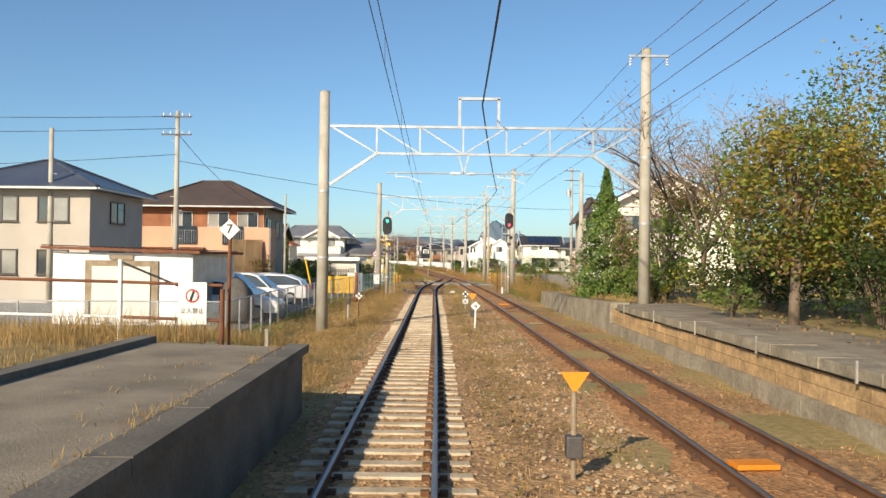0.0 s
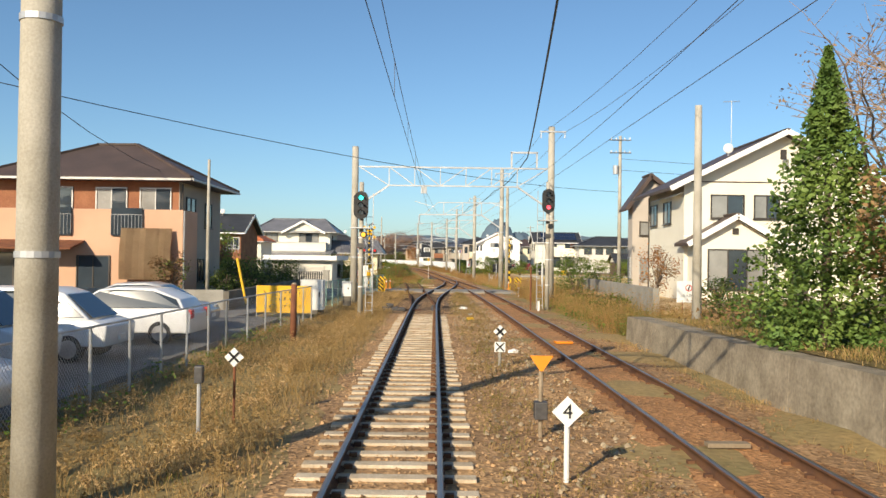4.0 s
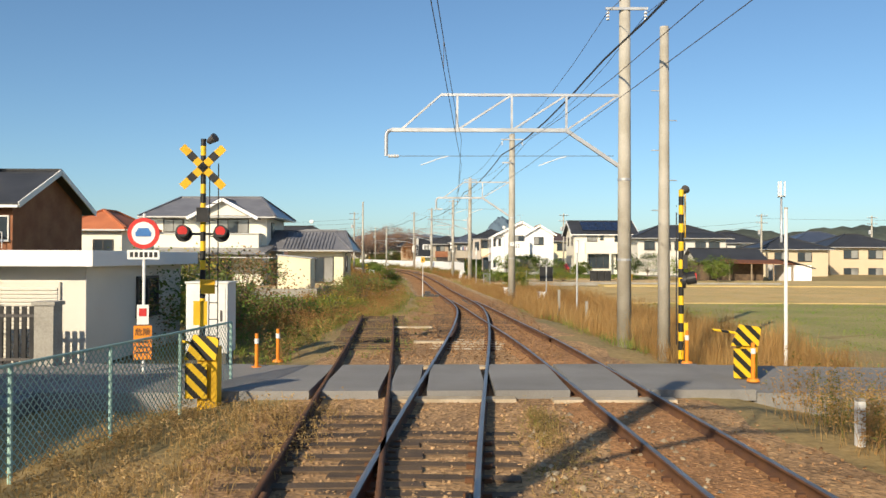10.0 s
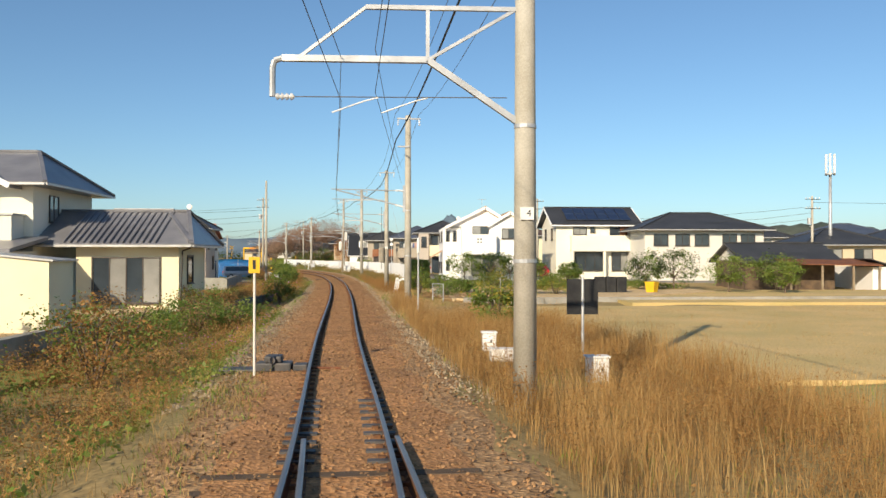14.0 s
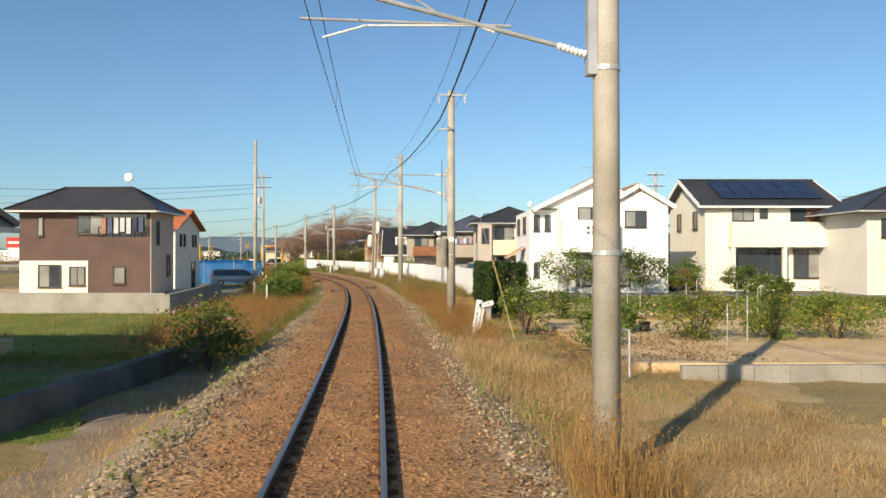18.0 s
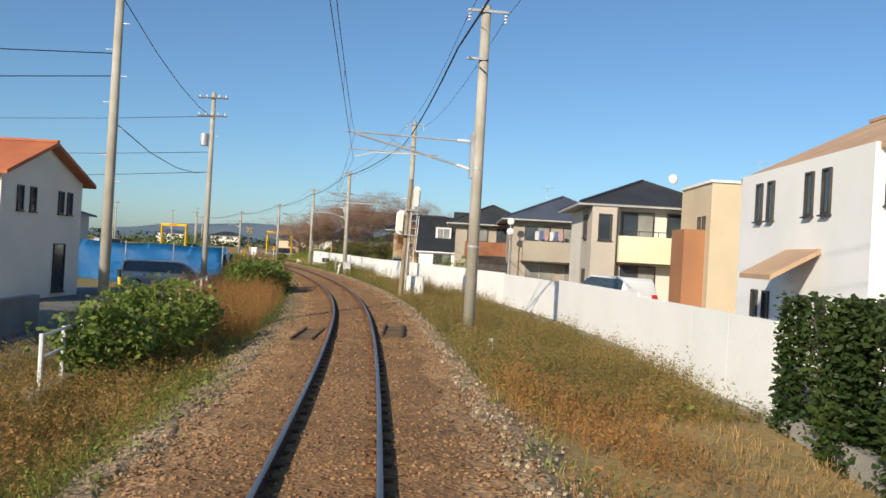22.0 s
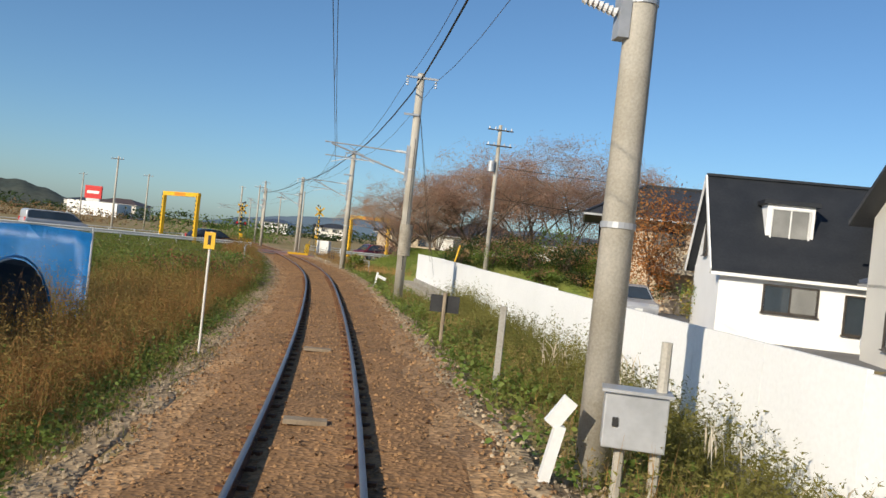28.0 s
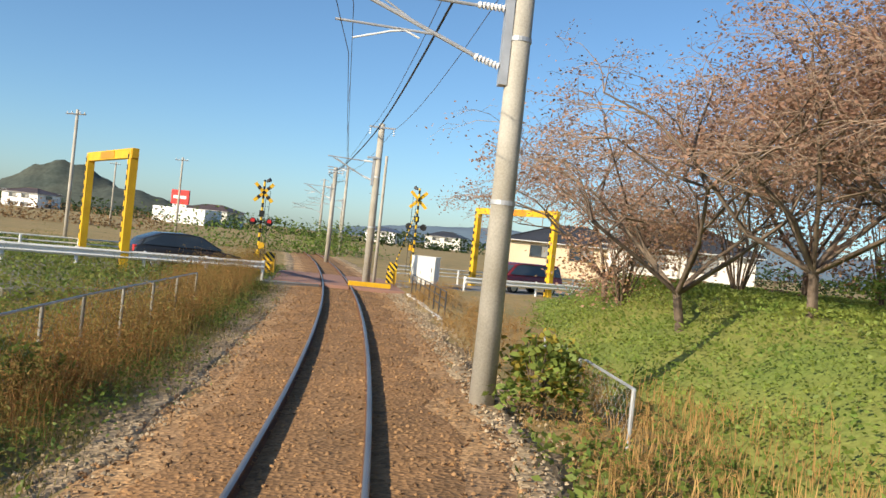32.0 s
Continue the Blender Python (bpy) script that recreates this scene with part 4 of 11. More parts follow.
window(h, "r", (x0, x1 + 0.04, y0, y1), 3.0, 4.0, 0.9, 2.0, FRAMED, PANE)
downpipe(h, -12.75, 59.7, 0, 5.6, FRAMED)
downpipe(h, -11.92, 57.35, 0, 4.2, FRAME)

# cream house with a gable, and its grey wing
h = house("cream rendered house with brown gabled roof and porch")
x0, x1, y0, y1 = 12.0, 22.0, 62.4, 69.6
walls(h, x0, x1, y0, y1, 0.2, 6.3, CREAM)
roof_gable(h, x0, x1, y0, y1, 6.25, 2.5, 0.9, ROOFBR, "y", trim=WHITEH, wall=CREAM, gable_over=0.7)
window(h, "l", (x0, x1, y0, y1), 0.5, 1.9, 4.3, 5.4, FRAMED, (PANEL, PANE))
window(h, "l", (x0, x1, y0, y1), 3.4, 4.8, 4.3, 5.4, FRAMED, (PANEL, PANE))
for a in (0.3, 3.2):
    part("window_hood", prism(B(), [(x0 - 0.45, y0 + a, 5.55), (x0, y0 + a, 5.75), (x0, y0 + a + 1.8, 5.75), (x0 - 0.45, y0 + a + 1.8, 5.55)], (0, 0, 0.05)), WHITEH, h)
window(h, "f", (x0, x1, y0, y1), 1.4, 3.0, 4.5, 5.6, FRAMED, (PANEL, PANE))
window(h, "f", (x0, x1, y0, y1), 3.6, 4.8, 4.5, 5.6, FRAMED, (PANEL, PANE))
part("band", box(B(), x0 - 0.02, x1, y0 - 0.03, y0, 6.28, 6.34), ROOFBR, h)
part("band", box(B(), x0 - 0.02, x1, y0 - 0.03, y0, 3.5, 3.56), WHITEH, h)
walls(h, 12.2, 16.0, 60.9, 62.4, 0.2, 3.35, CREAM, "porch_wall")
roof_gable(h, 12.2, 16.0, 60.9, 62.5, 3.3, 1.1, 0.55, ROOFBR, "y", trim=WHITEH, wall=CREAM, gable_over=0.4)
window(h, "f", (12.2, 16.0, 60.9, 62.4), 0.6, 3.4, 0.9, 2.8, FRAMED, (PANEL, PANE, PANEL), 3)
part("door", box(B(), 17.3, 18.3, 62.28, 62.38, 0.4, 2.5), FRAMED, h, "dark front door")
part("vent", box(B(), 16.6, 16.9, 61.65, 61.7, 7.4, 7.9), FRAMED, h)
part("vent", box(B(), 13.95, 14.25, 60.84, 60.88, 3.6, 3.9), FRAMED, h)
downpipe(h, 11.95, 69.5, 0.2, 6.0, FRAMED)
aerial(15.6, 66.0, 8.2, 3.0)
dish(15.3, 65.6, 8.45, 0.28)
h = house("grey-brown rendered house wing with a brown gable")
walls(h, 11.9, 15.5, 73.6, 74.9, 0.2, 6.2, GREYW)
roof_gable(h, 11.9, 15.0, 73.6, 74.9, 6.1, 1.5, 0.5, ROOFBR, "y", trim=ROOFBR, wall=GREYW, apex=0.35)
window(h, "f", (11.9, 15.5, 73.6, 74.9), 0.5, 1.1, 3.9, 4.7, FRAMED, PANEL, 1)
window(h, "l", (11.9, 15.5, 73.6, 74.9), 0.3, 1.0, 1.2, 2.4, FRAME, PANEL)
window(h, "f", (11.9, 15.5, 73.6, 74.9), 0.5, 1.5, 1.0, 2.4, FRAME, PANEL)

# low garage with a white fascia, and brick houses behind it
h = house("low white flat-roofed garage with a roller shutter", "outbuildings")
walls(h, -13.0, -8.5, 81.5, 88.0, -0.3, 1.95, OFFWH)
part("roof", box(B(), -13.5, -8.1, 80.9, 88.4, 1.95, 2.3, 0.02), WHITEH, h, "white fascia slab roof")
shutter = part("roller_shutter", box(B(), -12.45, -9.05, 81.44, 81.49, -0.1, 1.6), OFFWH, h)
for k in range(18):
    part("slat", rod(B(), (-12.4, 81.44, 0.0 + 0.085 * k), (-9.1, 81.44, 0.0 + 0.085 * k), 0.04, 0.04, 6), OFFWH, shutter)
window(h, "r", (-13.0, -8.5, 81.5, 88.0), 3.0, 4.4, 0.7, 1.6, FRAMED, PANE)
h = house("red-brick two-storey house with a dark gabled roof")
walls(h, -26.0, -19.8, 100, 107, -0.3, 4.6, BRICKW)
roof_gable(h, -26.0, -19.8, 100, 107, 4.55, 1.6, 0.5, ROOFDK, "x", trim=WHITEH, wall=BRICKW)
roof_gable(h, -24.2, -21.4, 98.6, 101.5, 3.9, 1.1, 0.35, ROOFDK, "y", trim=WHITEH, wall=BRICKW)
walls(h, -24.2, -21.4, 98.6, 100, -0.3, 3.95, BRICKW, "gable_bay")
window(h, "f", (-24.2, -21.4, 98.6, 100), 0.8, 2.0, 2.4, 4.0, WHITE, PANEL)
window(h, "f", (-26.0, -19.8, 100, 107), 0.3, 1.5, 2.9, 3.9, WHITE, PANE)
window(h, "f", (-26.0, -19.8, 100, 107), 5.0, 6.0, 2.9, 3.9, WHITE, PANE)
window(h, "f", (-26.0, -19.8, 100, 107), 5.0, 6.0, 0.4, 1.7, WHITE, PANE)
railing(h, [(-19.9, 99.3, 2.5), (-21.3, 99.3, 2.5)], 0.7, WHITE, 0.25, 1)
dish(-22.4, 103.0, 6.6, 0.25)
h = house("tan sided house with a flat dark roof")
walls(h, -34.0, -27.5, 98, 106, -0.3, 4.9, TANSID)
roof_hip(h, -34.0, -27.5, 98, 106, 5.0, 0.9, 0.5, ROOFDK)
window(h, "f", (-34.0, -27.5, 98, 106), 1.0, 3.6, 3.4, 4.4, FRAMED, PANE, 3)
window(h, "f", (-34.0, -27.5, 98, 106), 4.2, 5.8, 0.6, 2.0, FRAMED, PANE)
h = house("cream house with an orange tiled roof")
walls(h, -25.6, -21.6, 117, 123, -0.3, 3.9, CREAM)
roof_hip(h, -25.6, -21.6, 117, 123, 3.95, 1.3, 0.4, ROOFOR)
window(h, "f", (-25.6, -21.6, 117, 123), 2.2, 3.4, 2.3, 3.2, FRAMED, PANE)

# the large tiled house with garden wall
h = house("cream two-storey house with grey clay-tiled roofs")
x0, x1, y0, y1 = -25.8, -16, 134.5, 142
walls(h, x0, x1, y0, y1, -0.6, 5.5, CREAM)
roof_hip(h, x0, x1, y0, y1, 5.6, 1.9, 0.9, KAWARA, inset=2.2)
roof_gable(h, -22, -17, 133.7, 138, 5.55, 1.35, 0.5, KAWARA, "y", wall=CREAM, trim=WHITEH)
walls(h, -26, -16.4, 133.2, 134.6, 2.9, 4.05, CREAM, "balcony")
part("balcony_cap", box(B(), -26.1, -16.3, 133.1, 134.6, 4.05, 4.13), FRAME, h)
window(h, "f", (x0, x1, y0, y1), 5.6, 8.2, 4.2, 5.3, FRAMED, (PANEL, PANE, PANEL), 3)
window(h, "f", (x0, x1, y0, y1), 1.0, 2.6, 4.3, 5.3, FRAMED, PANEL)
window(h, "r", (x0, x1, y0, y1), 1.8, 2.8, 3.9, 5.1, FRAMED, PANEL)
part("lower_roof", prism(B(), [(-29.4, 130.6, 2.35), (-15.3, 130.6, 2.35), (-15.3, 134.5, 2.95), (-29.4, 134.5, 2.95)], (0, 0, 0.16)), KAWARA, h)
walls(h, -29, -15.8, 132.0, 134.5, -0.6, 2.4, CREAM, "ground_floor_wall")
window(h, "f", (-29, -15.8, 132.0, 134.5), 7.2, 10.6, 0.1, 2.0, FRAMED, (PANEL, PANE), 4)
window(h, "f", (-29, -15.8, 132.0, 134.5), 2.6, 6.4, 0.1, 2.0, FRAMED, (PANEL, PANE), 4)
part("canopy", box(B(), -29, -14.4, 129.4, 131.8, 2.05, 2.14), FRAME, h, "pale green-grey corrugated canopy")
for xx in (-27.4, -23.4, -19.9, -16):
    part("canopy_post", rod(B(), (xx, 129.6, -0.5), (xx, 129.6, 2.06), 0.04), FRAME, h)
h = house("cream single-storey annexe with a blue-grey tiled roof")
x0, x1, y0, y1 = -14.3, -9.5, 135.2, 140.6
walls(h, x0, x1, y0, y1, -0.6, 2.75, PALE)
roof_hip(h, -20.5, x1, y0, y1, 2.78, 1.7, 0.8, KAWARA, inset=1.0)
for k in range(15):
    part("roof_rib", rod(B(), (x0 - 0.3 + 0.3 * k, y0 - 0.78, 2.86), (x0 - 0.3 + 0.3 * k, (y0 + y1) / 2, 4.5), 0.045, 0.045, 6), KAWARA, h)
part("ridge_cap", box(B(), x0 + 0.9, x1 - 0.9, 137.75, 138.05, 4.42, 4.62, 0.04), KAWARA, h)
for s in (-1, 1):
    part("hip_cap", bar(B(), (x1 - 1.2, 137.9, 4.45), (x1 + 0.72, 137.9 + s * 3.4, 2.88), 0.2, 0.14), KAWARA, h)
window(h, "f", (x0, x1, y0, y1), 0.8, 3.9, 0.0, 2.1, FRAMED, (PANE, PANEL), 4)
window(h, "r", (x0, x1, y0, y1), 1.6, 2.6, 0.9, 2.2, FRAMED, PANE, 1)
bm = B()
rod(bm, (-8.75, 135.0, 2.66), (-9.3, 135.1, 2.45), 0.04)
rod(bm, (-9.3, 135.1, 2.45), (-9.4, 135.1, -0.3), 0.04)
part("downpipe", bm, FRAMED, h)
h = house("small cream garden shed with a sloping top", "outbuildings")
bm = B()
prism(bm, [(-12.5, 122.0, -0.3), (-10.2, 122.0, -0.3), (-10.2, 122.0, 2.02), (-12.5, 122.0, 2.25)], (0, 2.0, 0))
part("wall", bm, PALE, h)
part("roof", prism(B(), [(-12.6, 121.9, 2.27), (-10.05, 121.9, 2.03), (-10.05, 121.9, 2.09), (-12.6, 121.9, 2.33)], (0, 2.2, 0)), FRAME, h)

# white house and the house with solar panels
h = house("bright white rendered house with a tan tiled roof")
x0, x1, y0, y1 = 5.6, 13.9, 176, 186
walls(h, 7.3, x1, y0, y1, -0.5, 5.35, WHITEH)
walls(h, x0, 8.0, y0 + 1.6, y1, -0.5, 5.1, WHITEH, "wing_wall")
roof_gable(h, x0 + 0.6, 12.6, y0 + 1.2, y1, 5.2, 1.75, 0.5, ROOFTAN, "y", trim=WHITEH, wall=WHITEH, gable_over=0.4, apex=0.55)
roof_gable(h, 10.2, x1, y0, y0 + 6, 5.3, 1.1, 0.4, ROOFTAN, "y", trim=WHITEH, wall=WHITEH, gable_over=0.3)
walls(h, 7.3, 10.6, y0 - 0.9, y0, 2.4, 4.35, WHITEH, "balcony")
bm = B()
for a in range(2):
    for b in range(2):
        box(bm, 8.75 + 0.3 * a, 8.9 + 0.3 * a, y0 - 0.92, y0 - 0.89, 3.5 + 0.3 * b, 3.65 + 0.3 * b)
part("balcony_holes", bm, PANE, h)
window(h, "f", (7.3, x1, y0, y1), 1.1, 2.6, 4.4, 5.1, FRAMED, (PANEL, PANE))
window(h, "f", (7.3, x1, y0, y1), 4.0, 5.2, 4.0, 4.9, FRAMED, (PANEL, PANE))
window(h, "f", (7.3, x1, y0, y1), 1.0, 4.2, 0.4, 2.2, FRAMED, (PANEL, PANE), 3)
window(h, "f", (x0, 8.0, y0 + 1.6, y1), 0.3, 0.55, 3.8, 4.7, FRAMED, PANE, 1)
window(h, "f", (x0, 8.0, y0 + 1.6, y1), 1.0, 1.25, 3.8, 4.7, FRAMED, PANE, 1)
window(h, "f", (x0, 8.0, y0 + 1.6, y1), 0.3, 0.55, 0.9, 1.7, FRAMED, PANE, 1)
for u in (1.5, 2.4, 5.0, 6.0):
    window(h, "l", (x0, 8.0, y0 + 1.6, y1), u, u + 0.35, 3.7, 4.7, FRAMED, PANE, 1)
    window(h, "l", (x0, 8.0, y0 + 1.6, y1), u, u + 0.35, 0.6, 1.6, FRAMED, PANE, 1)
part("porch_roof", prism(B(), [(4.4, 180.0, 2.0), (5.6, 180.0, 2.7), (5.6, 182.2, 2.7), (4.4, 182.2, 2.0)], (0, 0, 0.12)), ROOFTAN, h)
aerial(9.8, 181, 7.0, 1.2)

h = house("cream two-storey house with solar panels on a dark roof")
x0, x1, y0, y1 = 17.2, 25.5, 179, 187
walls(h, x0, x1, y0, y1, -0.5, 5.6, CREAM)
roof_gable(h, x0, x1, y0, y1, 5.55, 1.75, 0.5, ROOFDK, "x", trim=WHITEH, wall=CREAM, gable_over=0.55)
walls(h, 18.6, x1, y0 - 1.0, y0, 2.75, 4.35, CREAM, "balcony")
sl = 1.75 / 4.0
for i in range(6):
    for j in range(2):
        xa = 18.4 + i * 1.12
        ya, yb = y0 + 0.35 + j * 1.55, y0 + 0.35 + j * 1.55 + 1.45
        part("solar_panel", prism(B(), [(xa, ya, 5.55 + 0.28 + (ya - y0) * sl), (xa + 1.06, ya, 5.55 + 0.28 + (ya - y0) * sl), (xa + 1.06, yb, 5.55 + 0.28 + (yb - y0) * sl), (xa, yb, 5.55 + 0.28 + (yb - y0) * sl)], (0, 0, 0.04)), SOLAR, h)
window(h, "f", (x0, x1, y0, y1), 1.8, 3.1, 4.5, 5.2, FRAMED, PANEL)
window(h, "f", (x0, x1, y0, y1), 3.6, 4.0, 4.7, 5.2, FRAMED, PANE, 1)
window(h, "f", (x0, x1, y0, y1), 5.6, 7.6, 4.3, 5.3, FRAMED, (PANE, BRICKW))
window(h, "f", (x0, x1, y0, y1), 2.0, 5.0, 0.8, 2.6, FRAMED, PANE, 3)
window(h, "f", (x0, x1, y0, y1), 5.8, 7.6, 0.8, 2.6, FRAMED, (PANE, PANEL))
for u in (2.0, 5.6):
    window(h, "l", (x0, x1, y0, y1), u, u + 0.8, 4.0, 5.1, FRAMED, PANE, 1)
for xx in (18.7, 22.0, 25.3):
    part("porch_post", box(B(), xx - 0.12, xx + 0.12, y0 - 0.95, y0 - 0.7, -0.5, 2.75), CREAM, h)
h = house("off-white two-storey house with a dark hipped roof")
walls(h, 24.6, 36.2, 173, 181, -0.5, 4.75, OFFWH)
roof_hip(h, 24.6, 36.2, 173, 181, 4.85, 1.75, 0.8, ROOFDK, inset=4.6)
for u in (0.9, 3.0, 4.9, 7.6, 9.4):
    window(h, "f", (24.6, 36.2, 173, 181), u, u + 1.3, 3.3, 4.3, FRAMED, PANE)
window(h, "f", (24.6, 36.2, 173, 181), 8.0, 10.6, 0.2, 2.0, FRAMED, PANEL, 3)

# old farm sheds across the paddy
h = house("low dark timber farm shed with a grey roof", "outbuildings")
walls(h, 28.8, 36.2, 160, 166, -0.8, 1.9, SLEEPW)
roof_gable(h, 28.8, 36.2, 160, 166, 1.9, 1.3, 0.5, ROOFDK, "x", wall=OFFWH)
part("lean_to_roof", prism(B(), [(31.2, 157.6, 1.6), (38.8, 157.6, 1.5), (38.8, 160.6, 2.0), (31.2, 160.6, 2.1)], (0, 0, 0.07)), RUST, h, "rusted lean-to roof")
for xx in (31.5, 34.0, 36.5, 38.6):
    part("post", box(B(), xx - 0.07, xx + 0.07, 157.7, 157.84, -0.8, 1.55), WOOD, h)
part("side_wall", box(B(), 38.3, 41.0, 158.2, 164, -0.8, 1.4), WHITEH, h)
part("side_roof", prism(B(), [(38.0, 158.0, 2.0), (41.4, 158.0, 1.0), (41.4, 164.2, 1.0), (38.0, 164.2, 2.0)], (0, 0, 0.08)), ROOFDK, h)


def plain_house(x0, x1, y0, y1, z0, ze, h, wall, roof, label, hip=True, along="x", wins=((0.2, 0.4), (0.55, 0.75)), trim=None, over=0.6, floors=2):
    t = house(label, "background houses")
    walls(t, x0, x1, y0, y1, z0, ze, wall)
    if hip:
        roof_hip(t, x0, x1, y0, y1, ze + 0.08, h, over, roof)
    else:
        roof_gable(t, x0, x1, y0, y1, ze, h, over, roof, along, wall=wall, trim=trim)
    w = x1 - x0
    for a, b in wins:
        for f in range(floors):
            zz = ze - 1.55 - 2.55 * f
            if zz > z0 + 0.3:
                window(t, "f", (x0, x1, y0, y1), a * w, b * w, zz, zz + 1.1, FRAMED, (PANE, PANEL))
    d = y1 - y0
    for f in range(floors):
        zz = ze - 1.5 - 2.55 * f
        if zz > z0 + 0.3:
            window(t, "l", (x0, x1, y0, y1), d * 0.35, d * 0.6, zz, zz + 1.0, FRAMED, PANE)
            window(t, "r", (x0, x1, y0, y1), d * 0.35, d * 0.6, zz, zz + 1.0, FRAMED, PANE)
    return t


# brown brick house on the left of the curve, and the orange-roofed one behind it
h = house("dark brown brick-clad house with a black hipped roof")
x0, x1, y0, y1 = -24.6, -17.0, 174.0, 178.2
walls(h, x0, x1, y0, y1, 0.0, 4.75, DKBRICK)
part("side_wall", box(B(), x1, x1 + 0.04, y0, y1, 0.0, 4.75), GREYW, h)
walls(h, x0 + 0.05, -20.6, y0 - 0.06, y0, 0.0, 1.9, CREAM, "entrance_panel", "cream entrance panel")
roof_hip(h, x0, x1, y0, y1, 4.85, 1.45, 0.6, ROOFDK, inset=2.4)
window(h, "f", (x0, x1, y0, y1), 3.4, 4.8, 3.5, 4.5, FRAMED, (PANE, PANEL))
bm = B()
box(bm, -20.0, -17.2, y0 - 0.03, y0 + 0.01, 3.3, 4.6)
part("balcony_opening", bm, PANE, h)
railing(h, [(-20.0, y0 - 0.08, 3.3), (-17.1, y0 - 0.08, 3.3)], 0.55, FRAMED, 0.4, 2)
rr = random.Random(7)
for k in range(7):
    c = rr.choice([(0.6, 0.6, 0.6), (0.05, 0.06, 0.1), (0.4, 0.2, 0.15), (0.1, 0.12, 0.2)])
    xx = -19.8 + 0.36 * k
    part("laundry", box(B(), xx, xx + 0.26, y0 - 0.14, y0 - 0.1, 3.75 - rr.uniform(0.1, 0.3), 4.4), M("laundry_cloth", c, None, 3, 0.95), h, "hanging laundry")
window(h, "f", (x0, x1, y0 - 0.06, y1), 1.2, 2.4, 0.4, 1.6, FRAMED, (PANEL, PANE))
window(h, "f", (x0, x1, y0 - 0.06, y1), 3.0, 3.8, 0.5, 1.5, FRAMED, PANEL)
window(h, "f", (x0, x1, y0, y1), 5.5, 6.1, 0.6, 1.5, FRAMED, PANEL, 1)
window(h, "f", (x0, x1, y0, y1), 1.1, 1.35, 3.4, 4.4, FRAMED, PANEL, 1)
window(h, "r", (x0, x1 + 0.04, y0, y1), 1.0, 1.3, 2.9, 4.2, FRAMED, PANE, 1)
window(h, "r", (x0, x1 + 0.04, y0, y1), 2.9, 3.3, 1.0, 2.2, FRAMED, PANE, 1)
dish(-18.8, 175.5, 6.9, 0.28)
h = house("cream house with an orange Mediterranean tiled roof")
x0, x1, y0, y1 = -25.7, -20.8, 191.2, 198.0
walls(h, x0, x1, y0, y1, -0.8, 4.5, CREAM)
roof_gable(h, x0, x1, y0, y1, 4.45, 1.35, 0.45, ROOFOR, "x", wall=CREAM)
roof_gable(h, x0, -23.1, y0 - 1.2, y0 + 3, 4.4, 0.9, 0.3, ROOFOR, "y", wall=CREAM)
walls(h, x0, -23.1, y0 - 1.2, y0, -0.8, 4.4, CREAM, "front_bay")
window(h, "f", (x0, -23.1, y0 - 1.2, y0), 0.5, 1.7, 3.2, 4.0, WHITE, PANE)
window(h, "f", (x0, -23.1, y0 - 1.2, y0), 0.8, 1.7, 0.0, 1.5, FRAMED, PANE, 1)
for u in (1.2, 2.2, 4.6, 5.4):
    window(h, "r", (x0, x1, y0, y1), u, u + 0.35, 3.0, 3.9, FRAMED, PANE, 1)
window(h, "r", (x0, x1, y0, y1), 4.4, 5.3, -0.4, 1.6, FRAMED, PANE, 1)

# row of houses behind the white wall
h = house("beige box-shaped house with a flat roof and terracotta corner")
walls(h, 8.4, 14.4, 198.6, 203.8, -0.2, 6.2, BEIGE)
walls(h, 7.4, 8.4, 199.3, 201.6, -0.2, 4.0, TERRA, "corner_wall", "terracotta corner wall")
part("parapet", box(B(), 8.3, 14.5, 198.5, 203.9, 6.2, 6.32), WHITEH, h)
for u in (1.4, 2.0):
    window(h, "l", (8.4, 14.4, 198.6, 203.8), 3.3 + (u - 1.4) * 1.3, 3.6 + (u - 1.4) * 1.3, 3.4, 4.6, FRAMED, PANEL, 1)
    window(h, "l", (8.4, 14.4, 198.6, 203.8), 3.3 + (u - 1.4) * 1.3, 3.6 + (u - 1.4) * 1.3, 0.5, 1.6, FRAMED, PANEL, 1)
window(h, "f", (8.4, 14.4, 198.6, 203.8), 3.2, 4.4, 3.6, 4.6, FRAMED, PANEL, 1)
aerial(11.4, 201, 6.3, 1.3)
h = house("grey and cream two-storey house with a dark hipped roof")
x0, x1, y0, y1 = 3.9, 10.5, 205.4, 213.2
walls(h, x0, x1, y0, y1, -0.2, 4.9, OFFWH)
walls(h, x0 - 0.02, x0 + 1.3, y0 - 0.7, y0 + 3, -0.2, 4.9, GREYW, "grey_wing")
roof_hip(h, x0, x1, y0, y1, 5.0, 1.5, 0.7, ROOFDK, inset=3.6)
walls(h, 5.3, 10.5, y0 - 1.2, y0, 2.1, 3.4, PALE, "balcony")
railing(h, [(5.3, y0 - 1.2, 3.4), (10.4, y0 - 1.2, 3.4)], 0.25, FRAMED, 1.0, 1)
window(h, "f", (x0, x1, y0, y1), 1.7, 3.4, 3.4, 4.6, FRAMED, (PANE, PANEL))
window(h, "f", (x0, x1, y0, y1), 4.2, 5.8, 3.4, 4.6, FRAMED, (PANE, PANEL))
window(h, "f", (x0, x1, y0, y1), 1.8, 3.6, 0.0, 1.9, FRAMED, (PANE, PANEL))
window(h, "f", (x0 - 0.02, x0 + 1.3, y0 - 0.7, y0 + 3), 0.4, 1.0, 3.2, 4.4, FRAMED, PANE, 1)
window(h, "l", (x0 - 0.02, x0 + 1.3, y0 - 0.7, y0 + 3), 1.0, 2.0, 3.3, 4.4, FRAMED, PANE)
